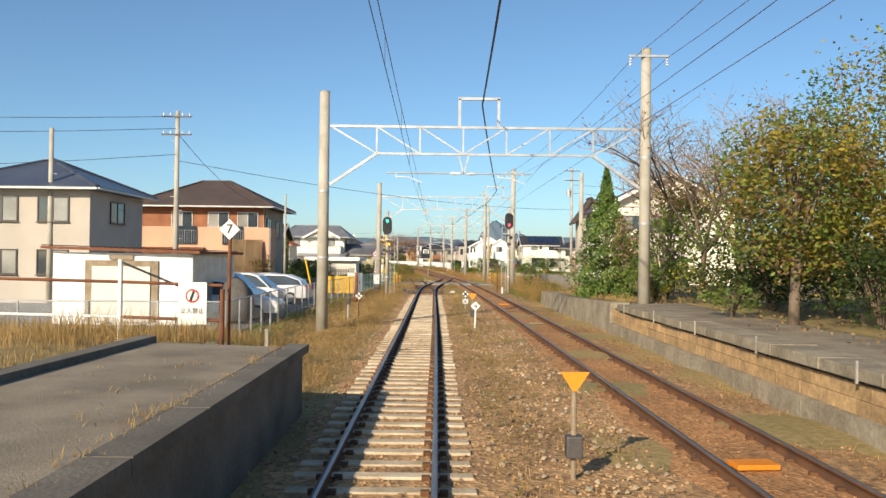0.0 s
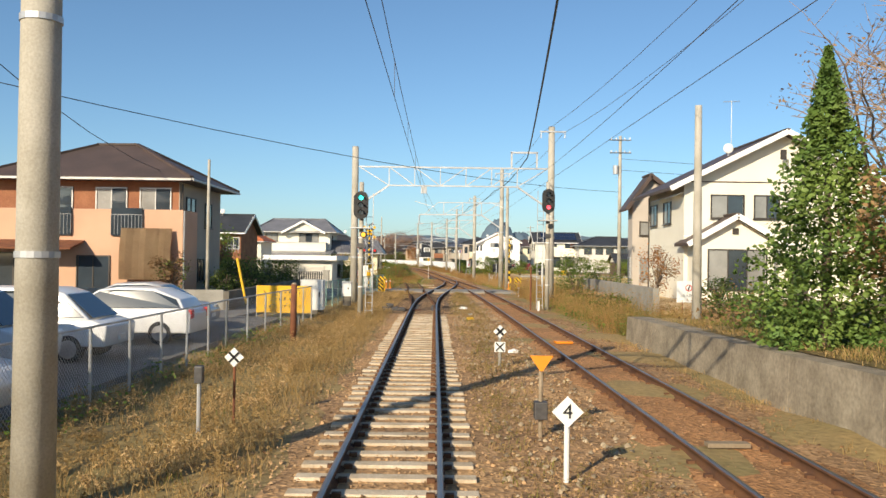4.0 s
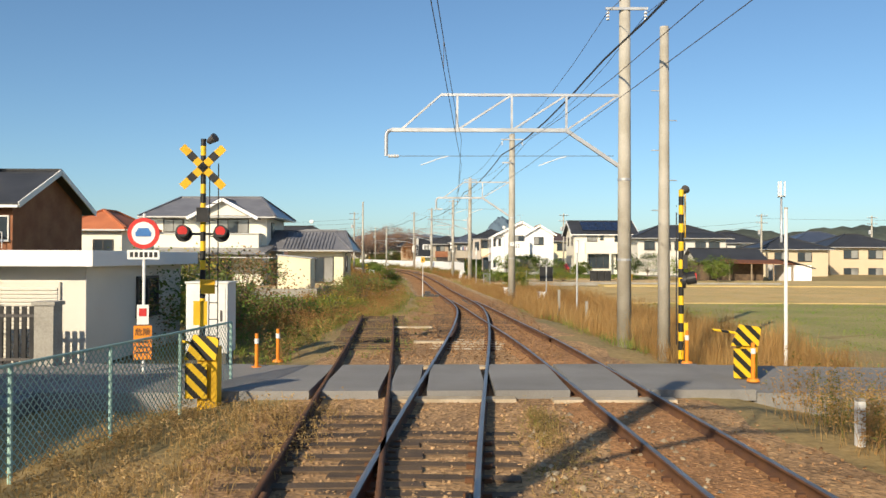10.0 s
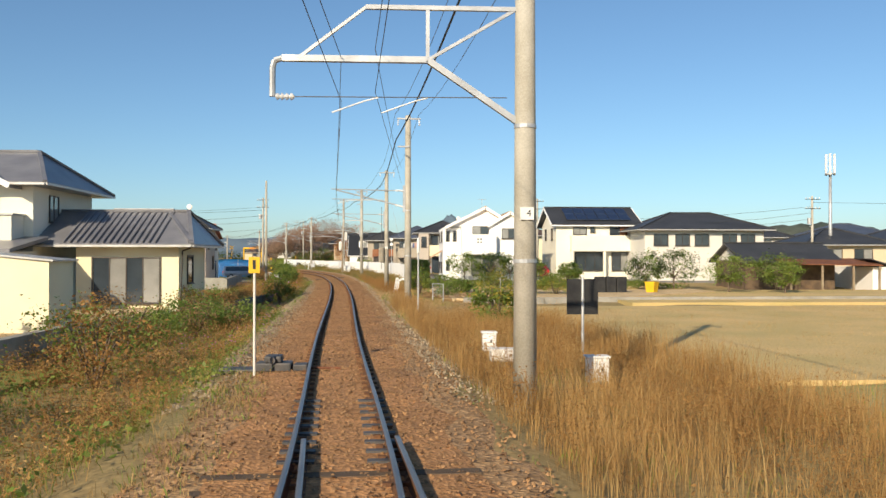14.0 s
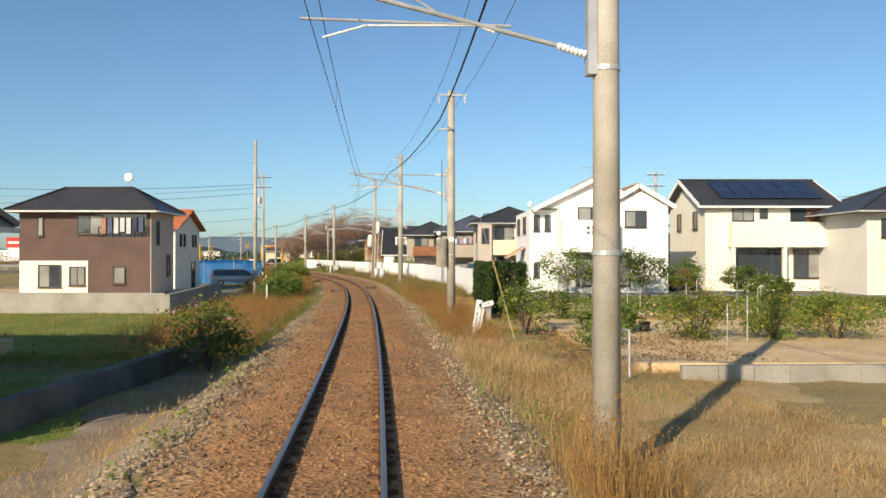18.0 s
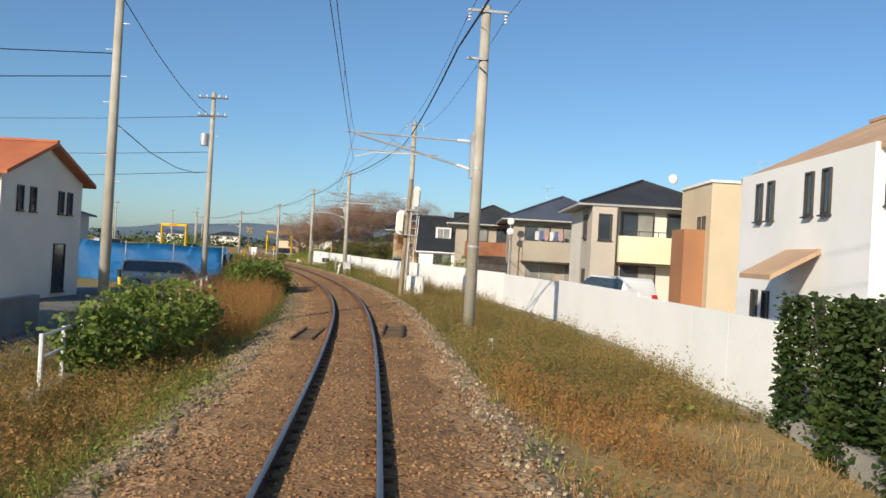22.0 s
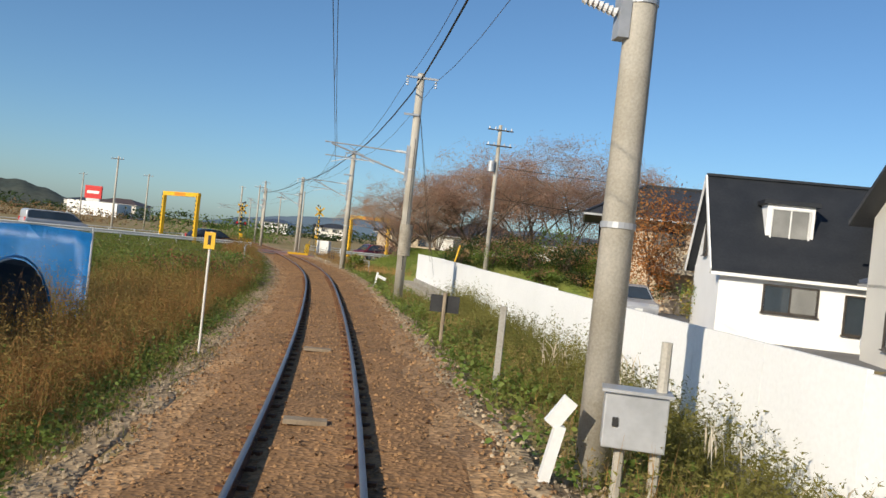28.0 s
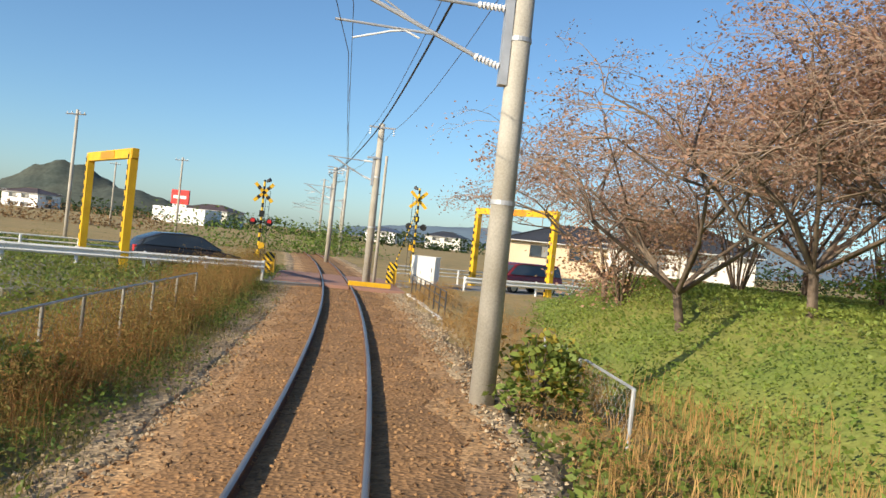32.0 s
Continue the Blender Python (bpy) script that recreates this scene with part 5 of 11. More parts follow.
window(h, "l", (x0 - 0.02, x0 + 1.3, y0 - 0.7, y0 + 3), 1.2, 2.0, 0.5, 1.6, FRAMED, PANE)
downpipe(h, x0 + 1.35, y0 - 0.75, 0, 4.9, FRAMED)
h.matrix_world = Matrix.Diagonal((1, 1, 1.08, 1))
dish(9.6, 210.8, 7.5, 0.3)
h = house("taupe two-storey house with balcony and dark clay-tiled roof")
x0, x1, y0, y1 = 0.5, 7.7, 218.8, 226.8
walls(h, x0, x1, y0, y1, -0.2, 4.9, TAUPE)
roof_hip(h, x0, x1, y0, y1, 4.97, 1.8, 0.75, ROOFBL, inset=2.4)
walls(h, x0 + 0.7, x1, y0 - 1.3, y0, 2.0, 3.4, TAUPE, "balcony")
part("balcony_band", box(B(), x0 + 0.65, x1, y0 - 1.34, y0, 1.9, 2.02), FRAMED, h)
window(h, "f", (x0, x1, y0, y1), 0.9, 2.6, 3.3, 4.4, FRAMED, (PANE, PANEL))
window(h, "f", (x0, x1, y0, y1), 3.6, 5.4, 3.3, 4.4, FRAMED, (PANEL, PANE))
window(h, "f", (x0, x1, y0, y1), 1.0, 3.0, -0.1, 1.75, FRAME, (PANEL, PANEL))
window(h, "f", (x0, x1, y0, y1), 3.8, 5.6, -0.1, 1.75, FRAME, (PANEL, PANE))
t = thing("dish_pole", "slim pole with two white satellite dishes", "satellite dish", "satellite dishes", at=(0.25, 217.4, -0.1))
part("pole", rod(B(), (0, 0, -0.2), (0, 0, 4.9), 0.045, 0.04, 10), STEEL, t)
for z in (4.05, 4.75):
    part("dish", ball(B(), (0, -0.1, z), 0.26, 2, (1, 0.25, 1)), WHITE, t, smooth=True)
    part("feed_arm", rod(B(), (0, -0.12, z - 0.2), (0, -0.42, z - 0.05), 0.012, 0.012, 6), STEEL, t)
window(h, "l", (x0, x1, y0, y1), 5.2, 6.4, 3.6, 4.6, FRAMED, PANEL)
window(h, "l", (x0, x1, y0, y1), 2.0, 3.4, 0.6, 1.7, FRAMED, PANEL)
for k in range(6):
    part("laundry", box(B(), 2.0 + 0.34 * k, 2.25 + 0.34 * k, y0 - 1.0, y0 - 0.96, 3.5, 4.1 + 0.05 * (k % 3)), M("laundry_cloth", ((0.7, 0.7, 0.7), (0.1, 0.14, 0.3), (0.5, 0.3, 0.3))[k % 3], None, 3, 0.95), h, "hanging laundry")
aerial(3.0, 221, 6.2, 1.3)
h = house("brown two-storey house with a dark clay-tiled roof")
x0, x1, y0, y1 = -3.6, 2.4, 228, 235
walls(h, x0, x1, y0, y1, -0.2, 4.7, TAUPE)
roof_hip(h, x0, x1, y0, y1, 4.8, 1.6, 0.7, ROOFDK, inset=2.0)
walls(h, x0 + 0.8, x1, y0 - 1.2, y0, 2.0, 3.3, BRICKW, "balcony")
window(h, "f", (x0, x1, y0, y1), 1.0, 2.6, 3.4, 4.4, FRAMED, (PANE, PANEL))
window(h, "f", (x0, x1, y0, y1), 3.4, 5.0, 3.4, 4.4, FRAMED, (PANE, PANEL))
window(h, "f", (x0, x1, y0, y1), 1.2, 3.0, 0.0, 1.7, FRAMED, (PANEL, PANE))
window(h, "l", (x0, x1, y0, y1), 2.0, 3.2, 3.4, 4.4, FRAMED, PANE)
part("carport_roof", rod(B(), (-2.6, 226.2, 1.1), (1.8, 226.2, 1.1), 1.1, 1.1, 16), FRAMED, h, "dark arched carport roof")
h = house("white house with a steep black roof and a dormer")
x0, x1, y0, y1 = -7.6, -1.2, 249.6, 256.3
walls(h, x0, x1, y0, y1, -0.2, 2.5, WHITEH)
roof_gable(h, x0, x1, y0, y1, 2.5, 3.5, 0.25, ROOFBK, "x", trim=WHITEH, wall=WHITEH, gable_over=0.35)
part("dormer_body", box(B(), -5.95, -4.25, 250.75, 253.4, 3.0, 5.05), WHITEH, h)
part("dormer_roof", box(B(), -6.1, -4.1, 250.6, 253.6, 5.05, 5.2), ROOFBK, h)
window(h, "f", (-5.95, -4.25, 250.75, 253.4), 0.2, 1.5, 3.3, 4.85, WHITE, PANEL)
window(h, "l", (x0, x1, y0, y1), 2.4, 3.2, 3.0, 4.4, FRAMED, PANE, 1)
window(h, "f", (x0, x1, y0, y1), 1.6, 3.4, 1.1, 2.0, FRAMED, (PANE, PANEL))
part("fence_panel", box(B(), -6.6, -4.2, 249.9, 249.98, -0.1, 1.1), FRAMED, h, "dark brown privacy panel")
window(h, "f", (x0, x1, y0, y1), 4.4, 5.2, 0.6, 1.9, FRAMED, PANE, 1)
h = house("tan rendered two-storey house with brown tile roof and porch")
x0, x1, y0, y1 = -1.3, 5.0, 246, 254
walls(h, x0, x1, y0, y1, -0.2, 5.0, TANSID)
roof_hip(h, x0, x1, y0, y1, 5.1, 1.5, 0.7, ROOFBL)
window(h, "f", (x0, x1, y0, y1), 0.9, 1.7, 3.4, 4.6, FRAMED, PANE, 1)
window(h, "f", (x0, x1, y0, y1), 2.6, 4.2, 0.3, 2.0, FRAMED, PANE)
walls(h, -2.9, -1.3, 245.2, 247.6, -0.2, 2.4, TANSID, "porch_wall")
roof_hip(h, -2.9, -1.3, 245.2, 247.6, 2.45, 0.6, 0.4, ROOFBL)
h = house("peach rendered house with a dark brown hipped roof")
x0, x1, y0, y1 = -11.6, -4.5, 264.5, 272
walls(h, x0, x1, y0, y1, -0.2, 4.75, M("peach_beige_render", (0.63, 0.49, 0.35), (0.57, 0.44, 0.31), 0.5, 0.85, 0.15, 40, grain=0.05))
roof_hip(h, x0, x1 + 1.5, y0, y1, 4.85, 2.1, 1.0, ROOFDK, inset=3.4)
walls(h, -9.0, -4.5, 263.0, 264.5, 2.0, 3.4, BEIGE, "balcony")
railing(h, [(-9.0, 263.0, 3.4), (-4.6, 263.0, 3.4)], 0.4, FRAMED, 0.5, 2)
window(h, "f", (x0, x1, y0, y1), 2.8, 4.4, 3.3, 4.4, FRAMED, (PANEL, PANE))
window(h, "f", (x0, x1, y0, y1), 0.6, 1.2, 3.3, 4.4, FRAMED, PANE, 1)
window(h, "l", (x0, x1, y0, y1), 2.0, 3.4, 3.4, 4.5, FRAMED, PANE)

# farther houses, row by row
plain_house(-24, -17, 40, 47, -0.3, 5.4, 1.7, GREYW, ROOFBL, "grey two-storey house with a dark blue roof", wins=((0.3, 0.5), (0.65, 0.85)))
plain_house(-27.5, -22.5, 66, 72, -0.3, 4.0, 1.2, OFFWH, KAWARA, "cream house with a grey-green roof", wins=((0.3, 0.6),))
plain_house(-33, -25, 84, 92, -0.3, 4.2, 1.4, OFFWH, ROOFDK, "pale two-storey house with grey roof")
plain_house(-40, -33, 120, 128, -0.5, 4.6, 1.5, OFFWH, ROOFDK, "pale house with a dark roof")
plain_house(-3.4, 1.6, 241, 247, -0.2, 4.6, 1.6, OFFWH, ROOFDK, "pale house with a dark roof", hip=False)
for i, (xx, yy, w, d, e, r, wm, rm) in enumerate((
        (42, 176, 9, 8, 3.4, 1.7, BEIGE, ROOFDK), (54, 182, 10, 8, 3.8, 1.9, BEIGE, ROOFDK), (66, 178, 9, 8, 3.3, 1.6, OFFWH, ROOFBR), (40, 196, 10, 8, 4.6, 1.8, OFFWH, ROOFDK), (57, 202, 11, 9, 4.8, 1.9, BEIGE, ROOFBL), (76, 196, 10, 9, 4.4, 1.7, OFFWH, ROOFDK),
        (88, 184, 12, 9, 3.6, 1.7, BEIGE, ROOFDK), (14, 206, 8, 8, 5.0, 1.6, PALE, ROOFBR), (26, 204, 9, 8, 4.8, 1.7, OFFWH, ROOFDK), (13.0, 224, 8, 8, 4.8, 1.7, OFFWH, ROOFDK), (9, 240, 8, 8, 4.8, 1.7, TAUPE, ROOFDK), (19, 236, 8, 8, 4.8, 1.7, OFFWH, ROOFBL),
        (-32, 330, 12, 9, 3.6, 2.2, OFFWH, ROOFDK), (-44, 345, 12, 9, 3.4, 2.0, BEIGE, ROOFDK), (-78, 420, 14, 10, 4.6, 2, OFFWH, ROOFDK), (-55, 410, 14, 10, 4.6, 2, OFFWH, ROOFBR), (-30, 400, 14, 10, 4.6, 2, OFFWH, ROOFDK), (-110, 380, 16, 10, 4.8, 1.8, OFFWH, ROOFBR), (-140, 370, 14, 10, 4.2, 1.6, WHITEH, ROOFBR),
        (-165, 395, 16, 12, 5.4, 0.6, WHITEH, ROOFDK), (-190, 370, 16, 12, 4.8, 1.6, OFFWH, ROOFBR), (-150, 430, 18, 12, 5.4, 1.6, OFFWH, ROOFDK), (-100, 440, 14, 10, 4.6, 1.8, WHITEH, ROOFBL), (-60, 250, 12, 9, 4.2, 1.7, OFFWH, ROOFDK), (-90, 270, 14, 10, 4.0, 1.6, WHITEH, ROOFBR),
        (20, 290, 12, 9, 4.8, 1.8, OFFWH, ROOFDK), (4, 300, 12, 9, 4.8, 1.8, BEIGE, ROOFDK), (-10, 312, 10, 9, 4.4, 1.7, WHITEH, ROOFBR))):
    if xx < -70:
        xx, yy = -21 + 1.8 * (xx + 21), 248 + 1.8 * (yy - 248)
    plain_house(xx, xx + w, yy, yy + d, -0.6, e, r, wm, rm, ("pale two-storey house among others with a hipped roof", "tan house with a dark hipped roof", "white house with a low hipped roof")[0 if wm is OFFWH else 1 if wm is BEIGE else 2])


# ---------------------------------------------------------------- platforms
def slab_poly(name, pts, z0, z1, mat, label, category, kind="structure", parent=None):
    bm = prism(B(), [(x, y, z0) for x, y in pts], (0, 0, z1 - z0))
    return tagged(part(name, bm, mat, parent), label, category, "", kind) if parent is None else part(name, bm, mat, parent, label)


p1 = thing("platform", "worn asphalt platform end with a dark concrete edge", "platform", kind="structure")
part("retaining_wall", prism(B(), [(-5.2, -20, -0.5), (-2.02, -20, -0.5), (-2.12, 12.7, -0.5), (-4.6, 13.2, -0.5)], (0, 0, 1.3)), CONCD, p1, "dark stained concrete side wall")
part("surface", prism(B(), [(-5.1, -20, 0.8), (-2.3, -20, 0.8), (-2.4, 12.4, 0.8), (-4.5, 12.9, 0.8)], (0, 0, 0.09)), ASPHALT, p1)
for k in range(18):
    a = -20 + k * 1.82
    part("coping_stone", prism(B(), [(-2.35, a + 0.01, 0.78), (-1.98 - 0.003 * k, a + 0.01, 0.78), (-1.98 - 0.003 * k, a + 1.8, 0.78), (-2.35, a + 1.8, 0.78)], (0, 0, 0.125)), CONCD, p1)
part("back_kerb", prism(B(), [(-5.35, -20, 0.7), (-5.1, -20, 0.7), (-4.45, 13.0, 0.7), (-4.7, 13.1, 0.7)], (0, 0, 0.28)), CONCD, p1)
bank = strip("earth_bank", np.linspace(-24, -4.0, 14), np.arange(-20, 27, 1.0), lambda u, y: np.where(y < 15, 0.78, 0.78 - np.minimum((y - 15) / 9, 1) * 0.95) * smooth01((u + 24) / 6) - 0.05 + np.where(u > -4.35, -0.5, 0) + 0.04 * np.sin(u * 2 + y), GROUND, label="grassy earth bank behind the platform", category="bank")

p2 = thing("platform", "long low platform of concrete footing, weathered blocks and slabs", "platform", kind="structure")
EDGE = lambda y: float(np.interp(y, [-20, 28, 36, 45], [5.6, 5.6, 5.42, 5.3]))
PINKB = M("orange_brown_weathered_blocks", (0.52, 0.34, 0.17), (0.36, 0.235, 0.125), 2.4, 0.9, 0.5, 12, vary=0.22, grain=0.28)
SLABC = M("stained_grey_slab", (0.34, 0.29, 0.215), (0.22, 0.185, 0.135), 1.7, 0.92, 0.5, 14, grain=0.25)
rp = random.Random(8)
for k in range(16):
    a, b = -20 + k * 3.0, -20 + k * 3.0 + 2.985
    bm = prism(B(), [(EDGE(a), a, -0.45), (EDGE(a) + 0.7, a, -0.45), (EDGE(b) + 0.7, b, -0.45), (EDGE(b), b, -0.45)], (0, 0, 0.61))
    part("footing_block", bm, SLABC, p2)
for row in range(2):
    y = -20.0 + 0.45 * row
    while y < 27.6:
        e = EDGE(y) + 0.1 + rp.uniform(0, 0.02)
        bm = prism(B(), [(e, y, 0), (e + 0.4, y, 0), (e + 0.4, y + 0.885, 0), (e, y + 0.885, 0)], (0, 0, 0.212))
        bmesh.ops.translate(bm, verts=bm.verts, vec=(0, 0, 0.165 + 0.22 * row))
        part("block", bm, PINKB, p2)
        y += 0.9
# dark sheet behind the blocks paints the shade in the gap below the slabs
part("gap_backing", box(B(), 5.78, 6.2, -20, 27.9, 0.14, 0.66), CONCD, p2, "dark backing standing in for the shade under the slabs")
for k in range(27):
    a, b = -20 + k * 1.8, -20 + k * 1.8 + 1.785
    if b > 28.4:
        break
    part("edge_slab", box(B(), 5.6 + rp.uniform(-0.02, 0.02), 6.4, a, b, 0.66, 0.84 + rp.uniform(-0.01, 0.01), 0.012), SLABC, p2)
    if k % 2:
        part("peg", box(B(), 5.57, 5.6, a + 0.6, a + 0.64, 0.62, 0.93), CONC, p2, "short pale marker peg")
for k in range(6):
    a, b = 28.0 + k * 2.85, 28.0 + k * 2.85 + 2.835
    ha, hb = (float(np.interp(q, [28, 34, 45], [0.84, 0.7, 0.55])) for q in (a, b))
    bm = B()
    lo = [bm.verts.new(v) for v in ((EDGE(a), a, -0.45), (EDGE(a) + 0.7, a, -0.45), (EDGE(b) + 0.7, b, -0.45), (EDGE(b), b, -0.45))]
    hi = [bm.verts.new(v) for v in ((EDGE(a) + 0.05, a, ha), (EDGE(a) + 0.7, a, ha), (EDGE(b) + 0.7, b, hb), (EDGE(b) + 0.05, b, hb))]
    bm.faces.new(lo[::-1])
    bm.faces.new(hi)
    for i in range(4):
        j = (i + 1) % 4
        bm.faces.new((lo[i], lo[j], hi[j], hi[i]))
    part("wall_block", bm, SLABC, p2)
part("surface", prism(B(), [(6.35, -20, 0.6), (12, -20, 0.6), (11, 28, 0.6), (6.35, 28, 0.6)], (0, 0, 0.235)), ASPHALT, p2)
bm = B()
poly(bm, [(6.05, 28.0, 0.83), (11, 28.0, 0.835), (8.4, 45, 0.5), (5.75, 45, 0.53)])
bmesh.ops.solidify(bm, geom=bm.faces[:], thickness=0.3)
part("sloping_end", bm, GROUND, p2, "earthy sloping platform end")
slab_poly("earth_bank", [(8.2, -20), (30, -20), (30, 50), (10, 50), (8.2, 30)], -0.6, 0.86, GROUND, "earth bank with fallen leaves behind the platform", "bank")

# ---------------------------------------------------------------- paved and planted patches
GOLD = M("rice_stubble", (0.62, 0.44, 0.2), (0.5, 0.38, 0.16), 0.25, 0.95, 0.8, 14, grain=0.22)
LAWN = M("green_grass", (0.16, 0.21, 0.045), (0.25, 0.25, 0.065), 0.4, 0.95, 0.8, 12, grain=0.25)
FIELDG = M("thin_green_field", (0.27, 0.26, 0.085), (0.38, 0.31, 0.13), 0.18, 0.95, 0.8, 12, grain=0.25)
TILLED = M("tilled_sandy_soil", (0.68, 0.5, 0.29), (0.56, 0.4, 0.22), 0.6, 0.95, 0.9, 8, grain=0.2)
PARK = M("car_park_asphalt", (0.2, 0.195, 0.19), (0.16, 0.155, 0.15), 0.5, 0.92, 0.4, 60)
slab_poly("car_park", [(-22, 26), (-6.4, 26), (-6.4, 52), (-22, 56)], -0.4, -0.12, PARK, "grey asphalt car park beside the fence", "pavement")
slab_poly("road", [(-60, 51), (-8.2, 52), (-6.6, 70), (-7.4, 78), (-9.2, 78), (-9.4, 57), (-60, 57)], -0.4, -0.1, ROAD, "narrow grey side road along the railway", "road")
slab_poly("road", [(-70, 75.8), (-4.6, 76.9), (-4.6, 80.6), (-70, 80)], -0.45, -0.06, ROAD, "narrow asphalt road to the level crossing", "road")
slab_poly("road", [(4.6, 77.3), (14, 76.4), (60, 70), (60, 74), (14, 80), (4.6, 81.0)], -0.45, -0.08, ROAD, "narrow asphalt road from the level crossing", "road")
slab_poly("rice_field", [(7.5, 112), (70, 112), (70, 138.5), (6.6, 138.5), (6.0, 128)], -0.7, -0.42, GOLD, "golden harvested rice field", "field")
slab_poly("rice_field", [(14, 140.5), (70, 140.5), (70, 158), (26, 158), (14, 152)], -0.7, -0.36, GOLD, "golden harvested rice field", "field")
slab_poly("green_field", [(8.5, 86), (70, 84), (70, 111.5), (8.0, 111.5)], -0.7, -0.46, FIELDG, "green grass field beside the crossing", "field")
slab_poly("vegetable_plot", [(4.2, 144.5), (13.6, 144.5), (24, 154), (24, 172), (5.0, 172), (3.4, 158)], -0.7, -0.3, TILLED, "sandy tilled vegetable garden soil", "field")
slab_poly("lawn", [(-24, 146), (-6.2, 150), (-7.4, 166), (-26, 166.5)], -0.9, -0.62, LAWN, "green meadow beside the line", "lawn")
slab_poly("lawn", [(-40, 100), (-7.5, 98), (-7.0, 115), (-40, 115)], -0.9, -0.5, LAWN, "green garden strip below the wall", "lawn")
slab_poly("house_plot", [(-32, 167.5), (-14.5, 167.5), (-15.5, 183), (-32, 183)], -0.9, -0.1, TILLED, "pale raised house plot", "ground")
slab_poly("road", [(-34, 168), (-10.2, 173.6), (-12.6, 181.5), (-17, 203), (-26, 205), (-40, 203), (-20, 190), (-34, 184)], -1.1, -0.68, PARK, "grey asphalt yard and side road", "road")
slab_poly("road_apron", [(-62, 291), (-40.6, 273.8), (-38.6, 276.8), (-40.4, 280.5), (-46, 288), (-57, 296)], -0.6, -0.08, ROAD, "grey asphalt apron beside the crossing road", "road")
slab_poly("green_bank", [(-60, 262), (-33.5, 262), (-41, 275), (-62, 279)], -0.9, -0.55, LAWN, "green overgrown bank below the road", "lawn")
def mound(x, y):
    """Height of the grassed mound under the cherry trees."""
    e = np.interp(y, [262, 264.5, 271, 280.5, 292], [-20.5, -22.8, -25.2, -28.2, -31])
    far = (y - 292.6 - (x + 40.3) * 1.333) * -0.6
    return np.where(x < e - 1.6, -1.5, -0.3) + 0.5 * smooth01((x - e + 1) / 1.5) + 1.35 * smooth01((x - e) / 3.4) * smooth01((y - 263.2) / 4.5) * smooth01((far - 6) / 7) * (1 - 0.4 * smooth01((x + 12) / 20))


gx, gy = np.meshgrid(np.linspace(-32, 40, 100), np.linspace(264.3, 318, 80))
gv = np.stack([gx, gy, mound(gx, gy) + 0.04 * np.sin(gx * 2.1) * np.sin(gy * 1.7)], -1).reshape(-1, 3)
gv[:100, 2] -= 1.2
gi = (np.arange(79)[:, None] * 100 + np.arange(99)[None, :]).ravel()
tagged(raw("green_bank", gv, np.stack([gi, gi + 1, gi + 101, gi + 100], -1), LAWN, smooth=True), "green overgrown mound under the trees", "lawn", "", "structure")
def ground_sheet(name, y0, y1, u0, u1, mat, label):
    """A thin uneven layer of soil over the land beside the line."""
    ys, k = np.linspace(y0, y1, 60), np.linspace(0, 1, 12)
    q, w = np.meshgrid(ys, k, indexing="ij")
    a, b = u0 + 0.22 * np.sin(q * 1.9) + 0.12 * np.sin(q * 4.3), u1 + 0.14 * np.sin(q * 2.3 + 1) + 0.08 * np.sin(q * 5.1)
    u = a + (b - a) * w
    X, Y = place(u.ravel(), q.ravel())
    z = land(u.ravel(), q.ravel()) + 0.02 - 0.05 * (np.abs(w.ravel() - 0.5) > 0.49)
    i = (np.arange(59)[:, None] * 12 + np.arange(11)[None, :]).ravel()
    tagged(raw(name, np.stack([X, Y, z], -1), np.stack([i, i + 1, i + 13, i + 12], -1), mat, smooth=True), label, "ground", "", "structure")


ground_sheet("dirt_strip", 131, 147, -4.8, -2.5, M("pale_stony_dirt", (0.36, 0.29, 0.21), (0.25, 0.2, 0.14), 1.2, 0.95, 0.9, 40, grain=0.3), "pale stony dirt strip beside the ballast")
ground_sheet("mown_ground", 130, 146.6, 3.3, 9.2, M("mown_straw_ground", (0.5, 0.37, 0.19), (0.36, 0.27, 0.13), 0.6, 0.95, 0.9, 40, grain=0.3), "mown straw-covered ground at the field edge")
ground_sheet("lawn_strip", 131, 147, -14, -4.7, LAWN, "green lawn beside the ditch")
slab_poly("garden_ground", [(2.2, 174), (40, 172), (40, 262), (-20.6, 263), (-12.6, 236), (-1.2, 198), (1.6, 186)], -0.6, -0.08, PARK, "paved ground of the houses behind the wall", "ground")

# low walls
lw = thing("block_wall", "low pale concrete block kerb round the field", "wall", kind="structure")
for k in range(34):
    a = 4.8 + k * 0.8
    part("block", box(B(), a, a + 0.78, 143.2 + 0.03 * k, 143.4 + 0.03 * k, -0.6, -0.2), CONC, lw)
slab_poly("retaining_wall", [(-30, 115.0), (-8.7, 115.4), (-8.7, 121.5), (-9.0, 121.5), (-9.0, 115.8), (-30, 115.4)], -0.9, 0.16, CONC, "stained concrete garden wall", "wall")
slab_poly("garden_ground", [(-30, 115.3), (-9.0, 115.7), (-9.0, 130), (-13, 150), (-30, 150)], -0.9, -0.25, TILLED, "bare garden soil behind the wall", "ground")
slab_poly("retaining_wall", [(-32, 166.6), (-13.6, 165.9), (-13.6, 166.15), (-32, 166.85)], -1.0, 0.38, CONC, "pale concrete garden wall", "wall")
slab_poly("retaining_wall", [(-13.6, 165.9), (-13.35, 165.9), (-15.4, 184), (-15.65, 184)], -1.0, 0.3, CONC, "pale concrete garden wall", "wall")
slab_poly("retaining_wall", [(-8.0, 138), (-7.7, 138), (-7.0, 149), (-7.3, 149)], -1.0, -0.2, CONCD, "dark low concrete ditch wall", "wall")
